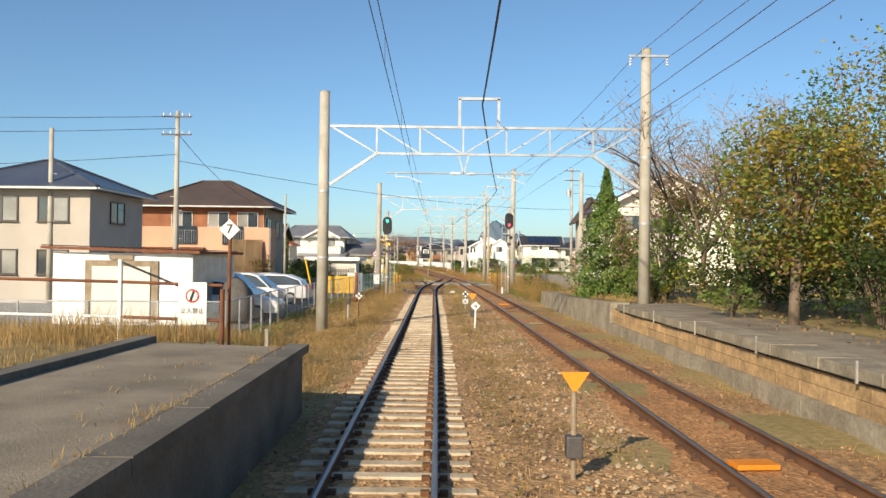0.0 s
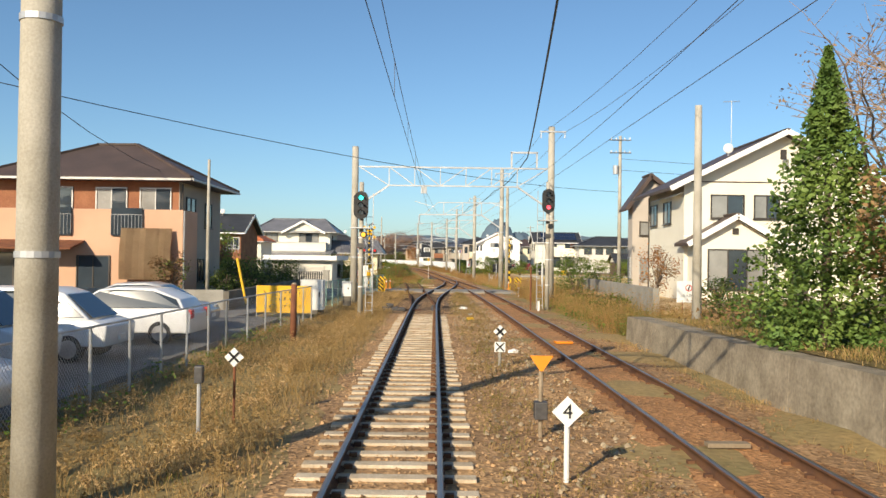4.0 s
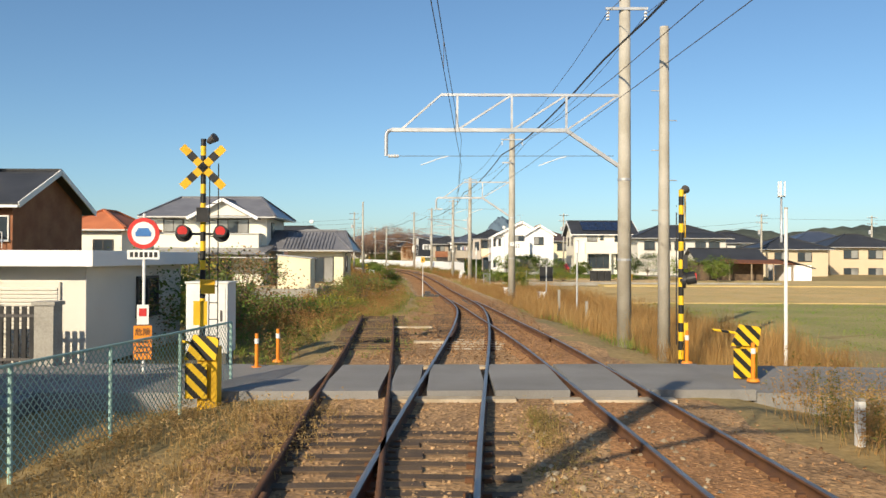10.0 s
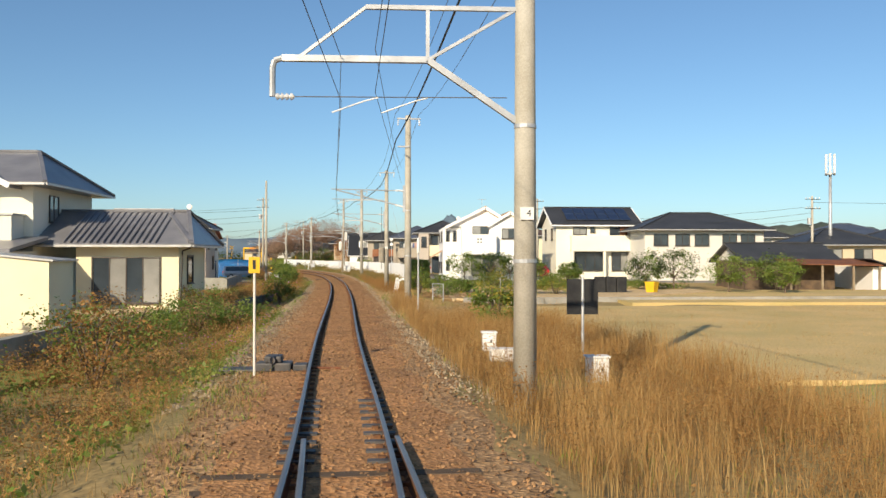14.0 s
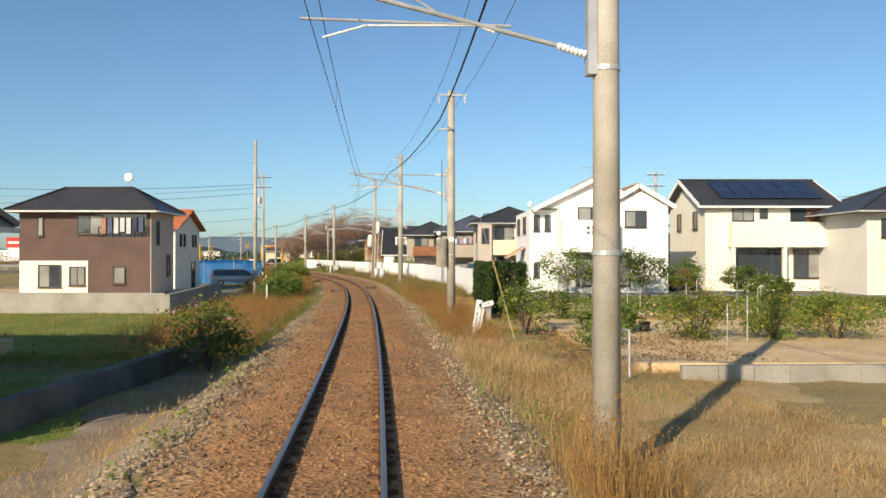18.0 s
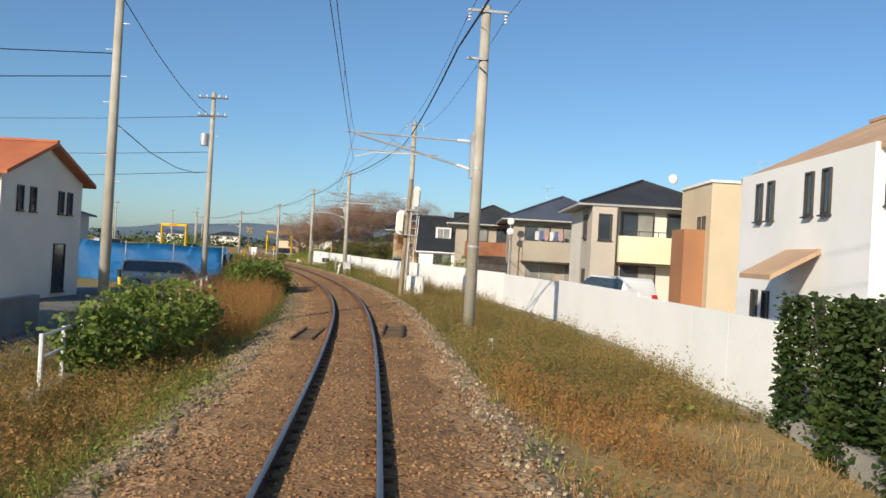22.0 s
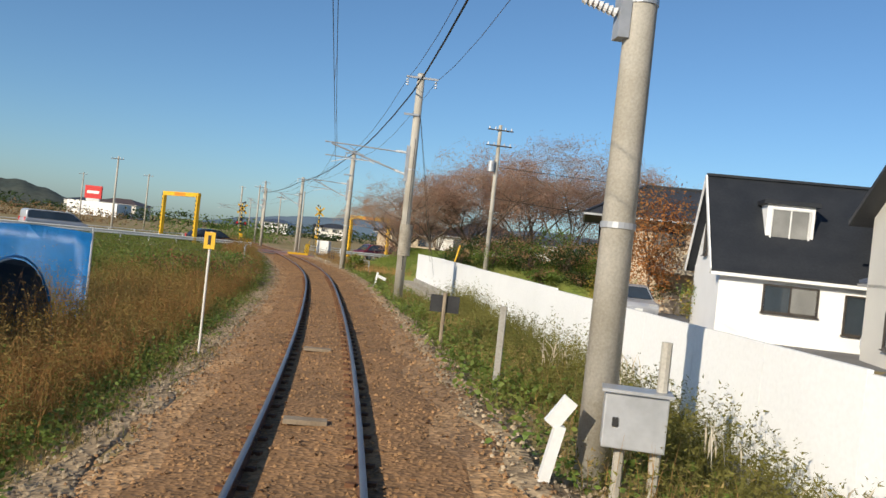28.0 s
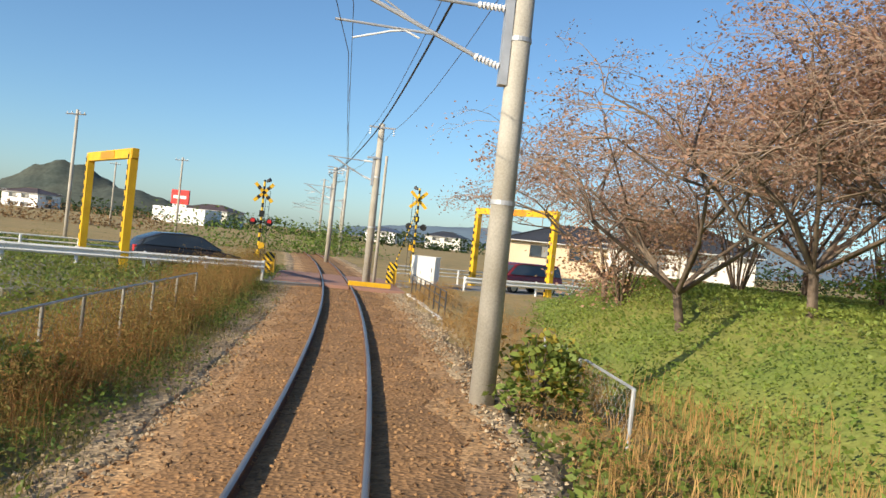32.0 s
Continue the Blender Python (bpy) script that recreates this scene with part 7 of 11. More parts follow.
def signal(x, y, z0, zt, zc, lit, label, ladder=1, pole_mat=POLE, amber=True):
    t = thing("railway_signal", label, "signal", "signals", at=(x, y, z0))
    part("pole", rod(B(), (0, 0, -0.3), (0, 0, zt - z0), 0.11, 0.09, 16), pole_mat, t, smooth=True)
    c = zc - z0
    bm = B()
    n = 16
    pts = [(0.3 * math.cos(math.pi * k / n), 0.27 + 0.3 * math.sin(math.pi * k / n)) for k in range(n + 1)]
    pts += [(0.3 * math.cos(math.pi + math.pi * k / n), -0.27 + 0.3 * math.sin(math.pi + math.pi * k / n)) for k in range(n + 1)]
    head = part("backplate", prism(bm, [(a, -0.22, c + b) for a, b in pts], (0, 0.05, 0)), BLACK, t, "black oval signal backplate")
    for k, (dz, glow) in enumerate(((0.3, GLOW_G), (0.0, None), (-0.3, GLOW_R))):
        on = (lit == "g" and k == 0) or (lit == "r" and k == 2)
        part("lens", rod(B(), (0, -0.235, c + dz), (0, -0.222, c + dz), 0.095, 0.095, 20), glow if on else LENS, head)
        bm = B()
        m = 12
        for j in range(m):
            a0, a1 = math.pi * (-0.1 + 1.2 * j / m), math.pi * (-0.1 + 1.2 * (j + 1) / m)
            prism(bm, [(0.115 * math.cos(a0), -0.22, c + dz + 0.115 * math.sin(a0)), (0.115 * math.cos(a1), -0.22, c + dz + 0.115 * math.sin(a1)), (0.115 * math.cos(a1), -0.42, c + dz + 0.115 * math.sin(a1)), (0.115 * math.cos(a0), -0.42, c + dz + 0.115 * math.sin(a0))], (0, 0, 0.008))
        part("visor", bm, BLACK, head)
    part("bracket", box(B(), -0.12, 0.12, -0.18, 0.02, c - 0.15, c + 0.15), STEEL, t)
    part("platform", box(B(), -0.42, 0.42, -0.35, 0.25, c - 0.95, c - 0.9), STEEL, t)
    if amber:
        part("repeater", rod(B(), (0.12, -0.3, c - 1.2), (0.12, -0.1, c - 1.2), 0.13, 0.13, 18), BLACK, t)
        part("repeater_lens", rod(B(), (0.12, -0.315, c - 1.2), (0.12, -0.3, c - 1.2), 0.08, 0.08, 18), GLOW_Y if lit == "g" else LENS, t)
    part("junction_box", box(B(), -0.14, 0.14, -0.2, -0.05, c - 1.75, c - 1.55), STEELD, t)
    for xx in (0.2 * ladder, 0.48 * ladder):
        part("ladder_rail", bar(B(), (xx, 0.1, -0.1), (xx, 0.0, c + 0.5), 0.03, 0.03), STEEL, t)
    for k in range(int((c - 0.2) / 0.32)):
        part("rung", rod(B(), (0.2 * ladder, 0.1, 0.25 + 0.32 * k), (0.48 * ladder, 0.1, 0.25 + 0.32 * k), 0.012, 0.012, 6), STEEL, t)
    for z in (1.2, 2.4, 3.2):
        part("band", rod(B(), (0, 0, z), (0, 0, z + 0.05), 0.115, 0.115, 16), WHITE, t)
    return t


signal(-3.62, 54.0, -0.2, 5.3, 4.35, "g", "railway signal showing green on a concrete pole")
signal(4.68, 59.4, -0.2, 5.9, 5.0, "r", "railway signal showing red on a concrete pole", ladder=-1)
# the pair of signals that face the other way on the curve
t = thing("railway_signal", "two railway signals seen from behind on a brown mast", "signal", "signals", at=(-5.76, 197.7, 0.0), rz=8)
t.matrix_world = pose(-5.76, 197.7, 0.0, 0, 2.3, 8)
part("pole", rod(B(), (0, 0, -0.3), (0, 0, 5.5), 0.1, 0.085, 14), WOOD, t)
for dx, zc in ((-0.3, 3.5), (0.3, 4.68)):
    bm = B()
    n = 14
    pts = [(0.2 * math.cos(math.pi * k / n), 0.33 + 0.2 * math.sin(math.pi * k / n)) for k in range(n + 1)] + [(0.2 * math.cos(math.pi + math.pi * k / n), -0.33 + 0.2 * math.sin(math.pi + math.pi * k / n)) for k in range(n + 1)]
    h = part("backplate", prism(bm, [(dx + a, 0.1, zc + b) for a, b in pts], (0, 0.04, 0)), WHITE, t)
    part("lamp_case", box(B(), dx - 0.12, dx + 0.12, -0.12, 0.1, zc - 0.4, zc + 0.4, 0.02), OFFWH, h)
    part("bracket", bar(B(), (0, 0, zc - 0.2), (dx, 0.02, zc - 0.2), 0.07, 0.07), STEEL, t)
part("platform", box(B(), -0.55, 0.5, -0.3, 0.3, 2.92, 2.96), STEEL, t)
part("platform", box(B(), -0.15, 0.6, -0.3, 0.3, 4.05, 4.09), STEEL, t)
for x in (0.16, 0.42):
    part("ladder_rail", rod(B(), (x, -0.12, 0.0), (x, -0.12, 5.0), 0.014), WHITE, t)
for k in range(14):
    part("rung", rod(B(), (0.16, -0.12, 0.3 + 0.33 * k), (0.42, -0.12, 0.3 + 0.33 * k), 0.01, 0.01, 6), WHITE, t)

# ---------------------------------------------------------------- level crossing
road1 = thing("level_crossing", "narrow asphalt level crossing over three tracks", "level crossing", kind="structure")


def deck(x0, x1, mat=ROAD):
    part("deck_panel", prism(B(), [(x0, 77.0 + 0.05 * x0, -0.2), (x1, 77.0 + 0.05 * x1, -0.2), (x1, 80.35 + 0.06 * x1, -0.2), (x0, 80.35 + 0.06 * x0, -0.2)], (0, 0, 0.185)), mat, road1)


edges = sorted([float(f(78.7)) + s * 0.566 for f in (A_LINE, B_LINE, C_LINE) for s in (-1, 1)])
xs = [-4.7] + edges + [4.7]
for a, b in zip(xs, xs[1:]):
    deck(a + 0.075, b - 0.075, ROAD)
for y0, y1 in ((76.6, 76.9), (80.6, 80.85)):
    for f in (A_LINE, B_LINE):
        part("timber_edge", prism(B(), [(float(f(78)) - 1.0, y0, -0.16), (float(f(78)) + 1.0, y0 + 0.06, -0.16), (float(f(78)) + 1.0, y1 + 0.06, -0.16), (float(f(78)) - 1.0, y1, -0.16)], (0, 0, 0.06)), SLEEP, road1)

BANDY = striped("yellow_black_bands", (0.8, 0.5, 0.03), (0.02, 0.02, 0.02), 0.2, (0, 0, 1))
BANDX = striped("yellow_black_diagonal", (0.8, 0.5, 0.03), (0.02, 0.02, 0.02), 0.09, (0.7, 0, 0.7))


def crossing_signal(x, y, z, h, rz, label, lights=True, from_side=False):
    t = thing("crossing_signal", label, "crossing signal", "crossing signals", at=(x, y, z), rz=rz)
    part("pole", rod(B(), (0, 0, -0.2), (0, 0, h), 0.06, 0.055, 14), BANDY, t, "yellow and black banded pole")
    for s in (-1, 1):
        a, b = Vector((-0.42 * s, -0.08, h - 1.02)), Vector((0.42 * s, -0.08, h - 0.18))
        bm = B()
        bar(bm, a, b, 0.02, 0.16)
        br = part("crossbuck_blade", bm, YELLOW, t)
        for k in (0.24, 0.5, 0.76):
            p = a.lerp(b, k)
            dd = (b - a).normalized() * 0.08
            part("black_band", bar(B(), p - dd + Vector((0, -0.012, 0)), p + dd + Vector((0, -0.012, 0)), 0.012, 0.165), BLACK, br)
    part("hood_lamp", rod(B(), (0.25, -0.1, h + 0.03), (0.1, 0.0, h - 0.06), 0.1, 0.06, 12), STEELD, t)
    if lights:
        for s in (-1, 1):
            u = part("lamp_unit", rod(B(), (0.38 * s, -0.1, h - 2.0), (0.38 * s, -0.02, h - 2.0), 0.17, 0.17, 20), BLACK, t)
            part("lamp_hood", rod(B(), (0.38 * s, -0.3, h - 1.94), (0.38 * s, -0.1, h - 1.98), 0.13, 0.12, 16), BLACK, u)
            part("lamp_lens", rod(B(), (0.38 * s, -0.315, h - 1.945), (0.38 * s, -0.3, h - 1.945), 0.1, 0.1, 16), RED, u)
        part("lamp_arm", bar(B(), (-0.36, 0, h - 2.0), (0.36, 0, h - 2.0), 0.05, 0.05), BLACK, t)
    part("bell_box", box(B(), -0.12, 0.12, -0.14, -0.03, h - 1.75, h - 1.45), BLACK, t)
    part("push_button_box", box(B(), -0.02, 0.26, -0.15, -0.06, h - 3.25, h - 2.95), YELLOW, t)
    part("notice", box(B(), -0.17, 0.11, -0.14, -0.1, h - 3.9, h - 3.4), YELLOW, t)
    for xx in (0.12, 0.3):
        part("ladder_rail", rod(B(), (xx, 0.1, 0.3), (xx, 0.1, h - 0.5), 0.012), BLACK, t)
    for k in range(9):
        part("rung", rod(B(), (0.12, 0.1, 0.6 + 0.35 * k), (0.3, 0.1, 0.6 + 0.35 * k), 0.01, 0.01, 6), BLACK, t)
    return t


crossing_signal(-5.7, 80.7, -0.1, 4.75, 10, "crossing signal with striped crossbuck and two red lamps")
crossing_signal(4.62, 81.7, -0.05, 3.75, 75, "crossing signal with an orange crossbuck seen from the side")


def gate_machine(x, y, z, rz, arm, label):
    t = thing("crossing_barrier", label, "crossing barrier", "crossing barriers", at=(x, y, z), rz=rz)
    part("pedestal", box(B(), -0.16, 0.16, -0.14, 0.14, -0.2, 0.85, 0.02), YELLOW, t)
    part("counterweight", prism(B(), [(-0.35, -0.2, 0.65), (0.15, -0.2, 0.65), (0.2, -0.2, 1.0), (-0.2, -0.2, 1.05)], (0, 0.06, 0)), BANDX, t, "yellow and black striped counterweight")
    part("sign_plate", box(B(), -0.32, 0.02, -0.22, -0.2, 0.05, 0.6), BANDX, t)
    part("arm", rod(B(), (0, -0.16, 0.85), (arm, -0.16, 3.6 if arm > 0 else 0.95), 0.03, 0.02), BANDX, t)
    return t


gate_machine(-4.35, 76.5, -0.1, 0, -0.4, "yellow and black crossing barrier machine")
gate_machine(5.1, 79.0, -0.1, 0, -0.7, "yellow and black crossing barrier machine")
t = thing("traffic_sign", "round red-ringed vehicle sign with plates on a white pole", "sign", "signs", at=(-6.4, 79.2, -0.1), rz=6)
part("pole", rod(B(), (0, 0.04, -0.2), (0, 0.04, 3.1), 0.03), WHITE, t)
part("rim", rod(B(), (0, -0.02, 2.72), (0, 0.0, 2.72), 0.3, 0.3, 28), RED, t)
part("disc", rod(B(), (0, -0.026, 2.72), (0, -0.02, 2.72), 0.22, 0.22, 28), WHITE, t)
BLUEP = M("blue_paint", (0.05, 0.2, 0.5), None, 2, 0.5)
part("vehicle_mark", prism(B(), [(-0.14, -0.034, 2.66), (0.14, -0.034, 2.66), (0.15, -0.034, 2.73), (0.09, -0.034, 2.82), (-0.09, -0.034, 2.82), (-0.15, -0.034, 2.73)], (0, 0.006, 0)), BLUEP, t)
part("sub_plate", box(B(), -0.3, 0.3, -0.02, 0.0, 2.22, 2.4), WHITE, t)
for k in range(6):
    part("stroke", box(B(), -0.25 + 0.09 * k, -0.19 + 0.09 * k, -0.026, -0.02, 2.26, 2.36), BLACK, t)
part("orange_plate", box(B(), -0.17, 0.17, -0.03, -0.01, 0.3, 0.95), ORANGE, t)
text("lettering", "危険", 0.15, pose(0, -0.036, 0.82, 90, 0, 0), BLACK, t)
for k in range(3):
    part("stroke", box(B(), -0.12, 0.12, -0.036, -0.03, 0.42 + 0.1 * k, 0.45 + 0.1 * k), BLACK, t)
part("white_plate", box(B(), -0.11, 0.11, -0.03, -0.01, 0.97, 1.35), WHITE, t)
part("pictogram", box(B(), -0.07, 0.07, -0.036, -0.03, 1.13, 1.28), RED, t)
for x, y in ((-4.35, 79.8), (4.52, 80.9), (5.0, 78.4), (-4.15, 80.9)):
    t = thing("traffic_post", "orange flexible road post with a white top", "road post", "road posts", at=(x, y, -0.05))
    part("base", rod(B(), (0, 0, 0), (0, 0, 0.05), 0.12, 0.1, 14), ORANGE, t)
    part("shaft", rod(B(), (0, 0, 0.05), (0, 0, 0.7), 0.04, 0.035, 12), ORANGE, t)
    part("reflective_band", rod(B(), (0, 0, 0.5), (0, 0, 0.6), 0.045, 0.042, 12), WHITE, t)
for x, y, h, lab in ((4.61, 73.7, 0.7, "short white marker post"), (7.1, 82.1, 3.4, "tall thin white pole beside the road"), (3.97, 96.9, 1.15, "weathered grey concrete stake"), (4.9, 95.8, 0.75, "weathered grey concrete stake"), (-5.0, 47.4, 0.55, "grey concrete boundary stake"), (-4.6, 21.9, 0.6, "grey concrete boundary stake"), (-13.75, 230.8, 1.6, "tall grey concrete stake"), (4.2, 58.6, 0.6, "short white painted stake"), (3.9, 59.3, 2.0, "thin rusty signal rod")):
    t = thing("marker_post", lab, "post", "posts", at=(x, y, -0.3))
    part("shaft", box(B(), -0.05, 0.05, -0.05, 0.05, -0.1, h, 0.01) if h < 2 else rod(B(), (0, 0, -0.1), (0, 0, h + 0.2), 0.04), WHITE if "white" in lab else RUST if "rusty" in lab else CONC, t)
    part("cap", box(B(), -0.055, 0.055, -0.055, 0.055, h, h + 0.03) if h < 2 else rod(B(), (0, 0, h + 0.2), (0, 0, h + 0.24), 0.045), CONC, t)
t = thing("lamp_post", "slim grey post with a grey-capped white lantern", "lamp post", at=(5.2, 100.1, -0.4))
part("shaft", rod(B(), (0, 0, -0.1), (0, 0, 2.8), 0.04), STEEL, t)
part("lantern", rod(B(), (0, 0, 2.8), (0, 0, 3.3), 0.075, 0.075, 14), WHITE, t)
part("cap", rod(B(), (0, 0, 3.3), (0, 0, 3.36), 0.08, 0.06, 14), STEEL, t)
t = thing("lamp_post", "slim grey post with a grey-capped white lantern", "lamp post", at=(1.77, 129.1, -0.5))
part("shaft", rod(B(), (0, 0, -0.1), (0, 0, 2.85), 0.035), STEEL, t)
part("lantern", rod(B(), (0, 0, 2.85), (0, 0, 3.4), 0.06, 0.06, 14), WHITE, t)
part("cap", rod(B(), (0, 0, 3.4), (0, 0, 3.46), 0.065, 0.05, 14), STEEL, t)
for x, y, zt in ((-1.95, 111.4, 2.15), (-19.6, 232.9, 1.9)):
    t = thing("track_sign", "small yellow square sign on a thin pale pole", "sign", "signs", at=(x, y, -0.3))
    part("pole", rod(B(), (0, 0.03, -0.2), (0, 0.03, zt + 0.35), 0.025), OFFWH, t)
    part("plate", box(B(), -0.11, 0.11, -0.01, 0.01, zt + 0.02, zt + 0.34), YELLOW, t)
    part("mark", box(B(), -0.03, 0.03, -0.018, -0.01, zt + 0.1, zt + 0.28), BLACK, t)
# black-backed boards seen from behind
for x, y, z, w in ((5.85, 116.9, -0.4, 0.85), (-15.3, 234.9, 0.0, 0.6)):
    t = thing("signboard", "black-backed square board on a grey post" if w > 0.8 else "black-backed board on a brown timber post", "sign", "signs", at=(x, y, z))
    part("post", rod(B(), (0, -0.03, -0.3), (0, -0.03, 2.05 if w > 0.8 else 1.2), 0.04), STEEL if w > 0.8 else WOOD, t)
    part("board", box(B(), -w / 2, w / 2, 0, 0.02, 1.05 if w > 0.8 else 0.8, 2.0 if w > 0.8 else 1.15), BLACK, t)
# gradient and distance posts
t = thing("gradient_post", "leaning white gradient post with one arm and black numerals", "sign", "signs", at=(0.8, 152.9, -0.35))
t.matrix_world = pose(0.8, 152.9, -0.35, 0, 9, 0)
part("post", box(B(), -0.095, 0.095, -0.06, 0.06, -0.2, 1.08, 0.008), WHITE, t)
part("back_post", box(B(), 0.1, 0.2, 0.0, 0.1, -0.2, 0.85, 0.008), WHITE, t)
part("arm", bar(B(), (0.02, -0.02, 0.88), (0.46, -0.02, 1.08), 0.08, 0.15), WHITE, t)
for k, c in enumerate("180"):
    text("numeral", c, 0.19, pose(-0.01, -0.064, 0.78 - 0.18 * k, 90, 0, 0), BLACK, t)
text("numeral", "125", 0.13, pose(0.27, -0.064, 0.99, 90, -24, 0), BLACK, t)
t = thing("gradient_post", "leaning chipped white gradient post with one arm", "sign", "signs", at=(-22.35, 258.0, -0.25), rz=15)
part("post", bar(B(), (-0.16, 0, -0.3), (0.02, 0, 0.78), 0.13, 0.1), WHITE, t)
part("arm", bar(B(), (0.0, 0, 0.62), (0.44, 0, 0.46), 0.1, 0.14), WHITE, t)
t = thing("gradient_post", "leaning white gradient post beside the mast", "sign", "signs", at=(-12.75, 225.9, -0.1), rz=10)
part("post", bar(B(), (-0.12, 0, -0.1), (0.04, 0, 0.7), 0.12, 0.1), WHITE, t)
part("arm", bar(B(), (-0.05, 0, 0.7), (0.12, 0, 0.95), 0.1, 0.14), WHITE, t)
t = thing("distance_post", "small white post with black 600", "sign", "signs", at=(-2.25, 179.6, -0.25))
part("post", box(B(), -0.06, 0.06, -0.05, 0.05, -0.1, 0.48, 0.015), WHITE, t)
for k, c in enumerate("600"):
    text("numeral", c, 0.11, pose(0, -0.053, 0.38 - 0.1 * k, 90, 0, 0), BLACK, t)
# number plates of the masts
for m, txt, z, dx in ((m5, "4", 3.1, 0),):
    part("number_plate", box(B(), -0.11, 0.11, -0.21, -0.19, z, z + 0.2), WHITE, m)
    text("numeral", txt, 0.16, pose(0.03, -0.213, z + 0.1, 90, 0, 0), BLACK, m)
t = thing("mast_plate", "white plate with a black 2 on the mast", "sign", at=(0.15, 158.02, 2.75))
part("plate", box(B(), -0.1, 0.1, -0.02, 0.0, 0, 0.18), WHITE, t)
text("numeral", "2", 0.14, pose(0, -0.024, 0.09, 90, 0, 0), BLACK, t)
# slatted balance weights on two masts
for x, y, z, rz, lab in ((-0.22, 158.1, 1.75, 0, "stack of grey balance weights beside the mast"), (-18.87, 247.2, 1.66, 10, "stack of grey balance weights beside the mast")):
    t = thing("balance_weights", lab, "tension weights", "balance weights", at=(x, y, z), rz=rz)
    for k in range(13):
        bm = rod(B(), (0, -0.05, 0.086 * k), (0, -0.05, 0.086 * k + 0.08), 0.225, 0.225, 20)
        bmesh.ops.bevel(bm, geom=[e for e in bm.edges if abs(e.verts[0].co.z - e.verts[1].co.z) < 0.01], offset=0.008, segments=1, affect="EDGES")
        part("weight", bm, CONCW, t)
    part("rod", rod(B(), (0, -0.05, -0.5), (0, -0.05, 4.2), 0.014), STEELD, t)
# guys of the mast by the wall end
for ax, ay in ((-20.11, 261.3), (-19.41, 258.2)):
    t = thing("guy_wire", "thin steel guy wire of the mast", "guy wire", "guys", at=(ax, ay, 0.0))
    top = Vector((-19.0 - ax, 247.6 - ay, 7.4))
    part("wire", rod(B(), (0, 0, -0.3), top, 0.008, 0.008, 6), STEELD, t)
    part("anchor", rod(B(), (0, 0, -0.4), top * 0.03, 0.02, 0.02, 8), STEEL, t)
# points motors, stones and boards between the rails
for x, y, rz in ((-2.55, 57.4, 4), (-1.6, 112.2, 0)):
    t = thing("points_motor", "low black points motor beside the rails", "points motor", "points motors", at=(x, y, -0.2), rz=rz)
    part("case", box(B(), -0.42, 0.3, -0.24, 0.24, 0.02, 0.22, 0.03), STEELD, t)
    part("cover", box(B(), -0.25, 0.1, -0.2, 0.2, 0.22, 0.36, 0.04), STEELD, t)
    part("crank_box", rod(B(), (-0.08, -0.21, 0.28), (-0.08, -0.29, 0.28), 0.08, 0.07, 12), STEELD, t)
    part("side_box", box(B(), 0.34, 0.62, -0.2, 0.2, 0.0, 0.18, 0.02), STEELD, t)
    part("tail_tray", box(B(), -1.15, -0.42, -0.3, 0.22, -0.02, 0.1, 0.02), STEELD, t)
    part("drive_rod", rod(B(), (0.3, 0, 0.1), (1.3, 0.0, 0.08), 0.025), RUST, t)
    part("base_beam", box(B(), -0.75, 1.1, -0.32, -0.18, -0.05, 0.06), SLEEPW, t)
    part("base_beam", box(B(), -0.75, 1.1, 0.18, 0.32, -0.05, 0.06), SLEEPW, t)
for y0 in (57.6, 104.3):
    for k in range(9):
        t = thing("slide_chair", "dark steel slide chair under the points", "slide chair", "slide chairs", at=(float(A_LINE(y0 + 0.5 * k)), y0 + 0.5 * k, -0.14))
        part("plate", box(B(), -0.72, -0.3, -0.06, 0.06, 0, 0.03), STEELD, t)
        part("plate", box(B(), 0.3, 0.72, -0.06, 0.06, 0, 0.03), STEELD, t)


def stone(x, y, s, mat, label):
    bm = B()
    bmesh.ops.create_icosphere(bm, subdivisions=2, radius=s)
    r2 = random.Random(int(x * 100 + y * 10))
    for v in bm.verts:
        v.co = Vector((v.co.x * 1.2, v.co.y * 0.9, v.co.z * 0.6)) * r2.uniform(0.85, 1.15)
    ob = part("stone", bm, mat)
    ob.matrix_world = pose(x, y, -0.12)
    return tagged(ob, label, "stone", "stones")


stone(0.72, 59.0, 0.16, WHITE, "white-painted stone beside the track")
stone(0.84, 52.4, 0.14, YELLOW, "yellow-painted stone beside the track")
stone(0.95, 55.0, 0.1, CONC, "grey stone beside the track")
stone(1.6, 41.2, 0.12, WHITE, "white stone between the tracks")


def plank(x, y, w, d, rz, mat, label, z=-0.12):
    ob = part("board", box(B(), -w / 2, w / 2, -d / 2, d / 2, 0, 0.06, 0.008), mat)
    ob.matrix_world = pose(x, y, z, 0, 0, rz)
    return tagged(ob, label, "board", "boards")


plank(3.45, 30.6, 0.55, 0.16, 2, WOOD, "pale timber board between the rails")
plank(3.6, 9.6, 0.5, 0.3, 5, ORANGE, "orange and white balise board between the rails")
plank(3.2, 43.5, 0.5, 0.3, 5, ORANGE, "orange and white balise board between the rails")
plank(-1.0, 85.7, 0.9, 0.2, 3, SLEEP, "pale concrete slab beside the rails", z=-0.14)
plank(-1.7, 90.4, 1.3, 0.2, 3, SLEEP, "pale concrete slab beside the rails", z=-0.14)
for y in (224.5, 227.6, 233.6):
    p = beside(A_LINE, y, -0.05)
    plank(p.x, p.y, 0.52, 0.2, -math.degrees(math.atan2(*[float(q) for q in frame_at(A_LINE, y)[1:]])), WOOD, "pale transponder board between the rails", z=-0.13)
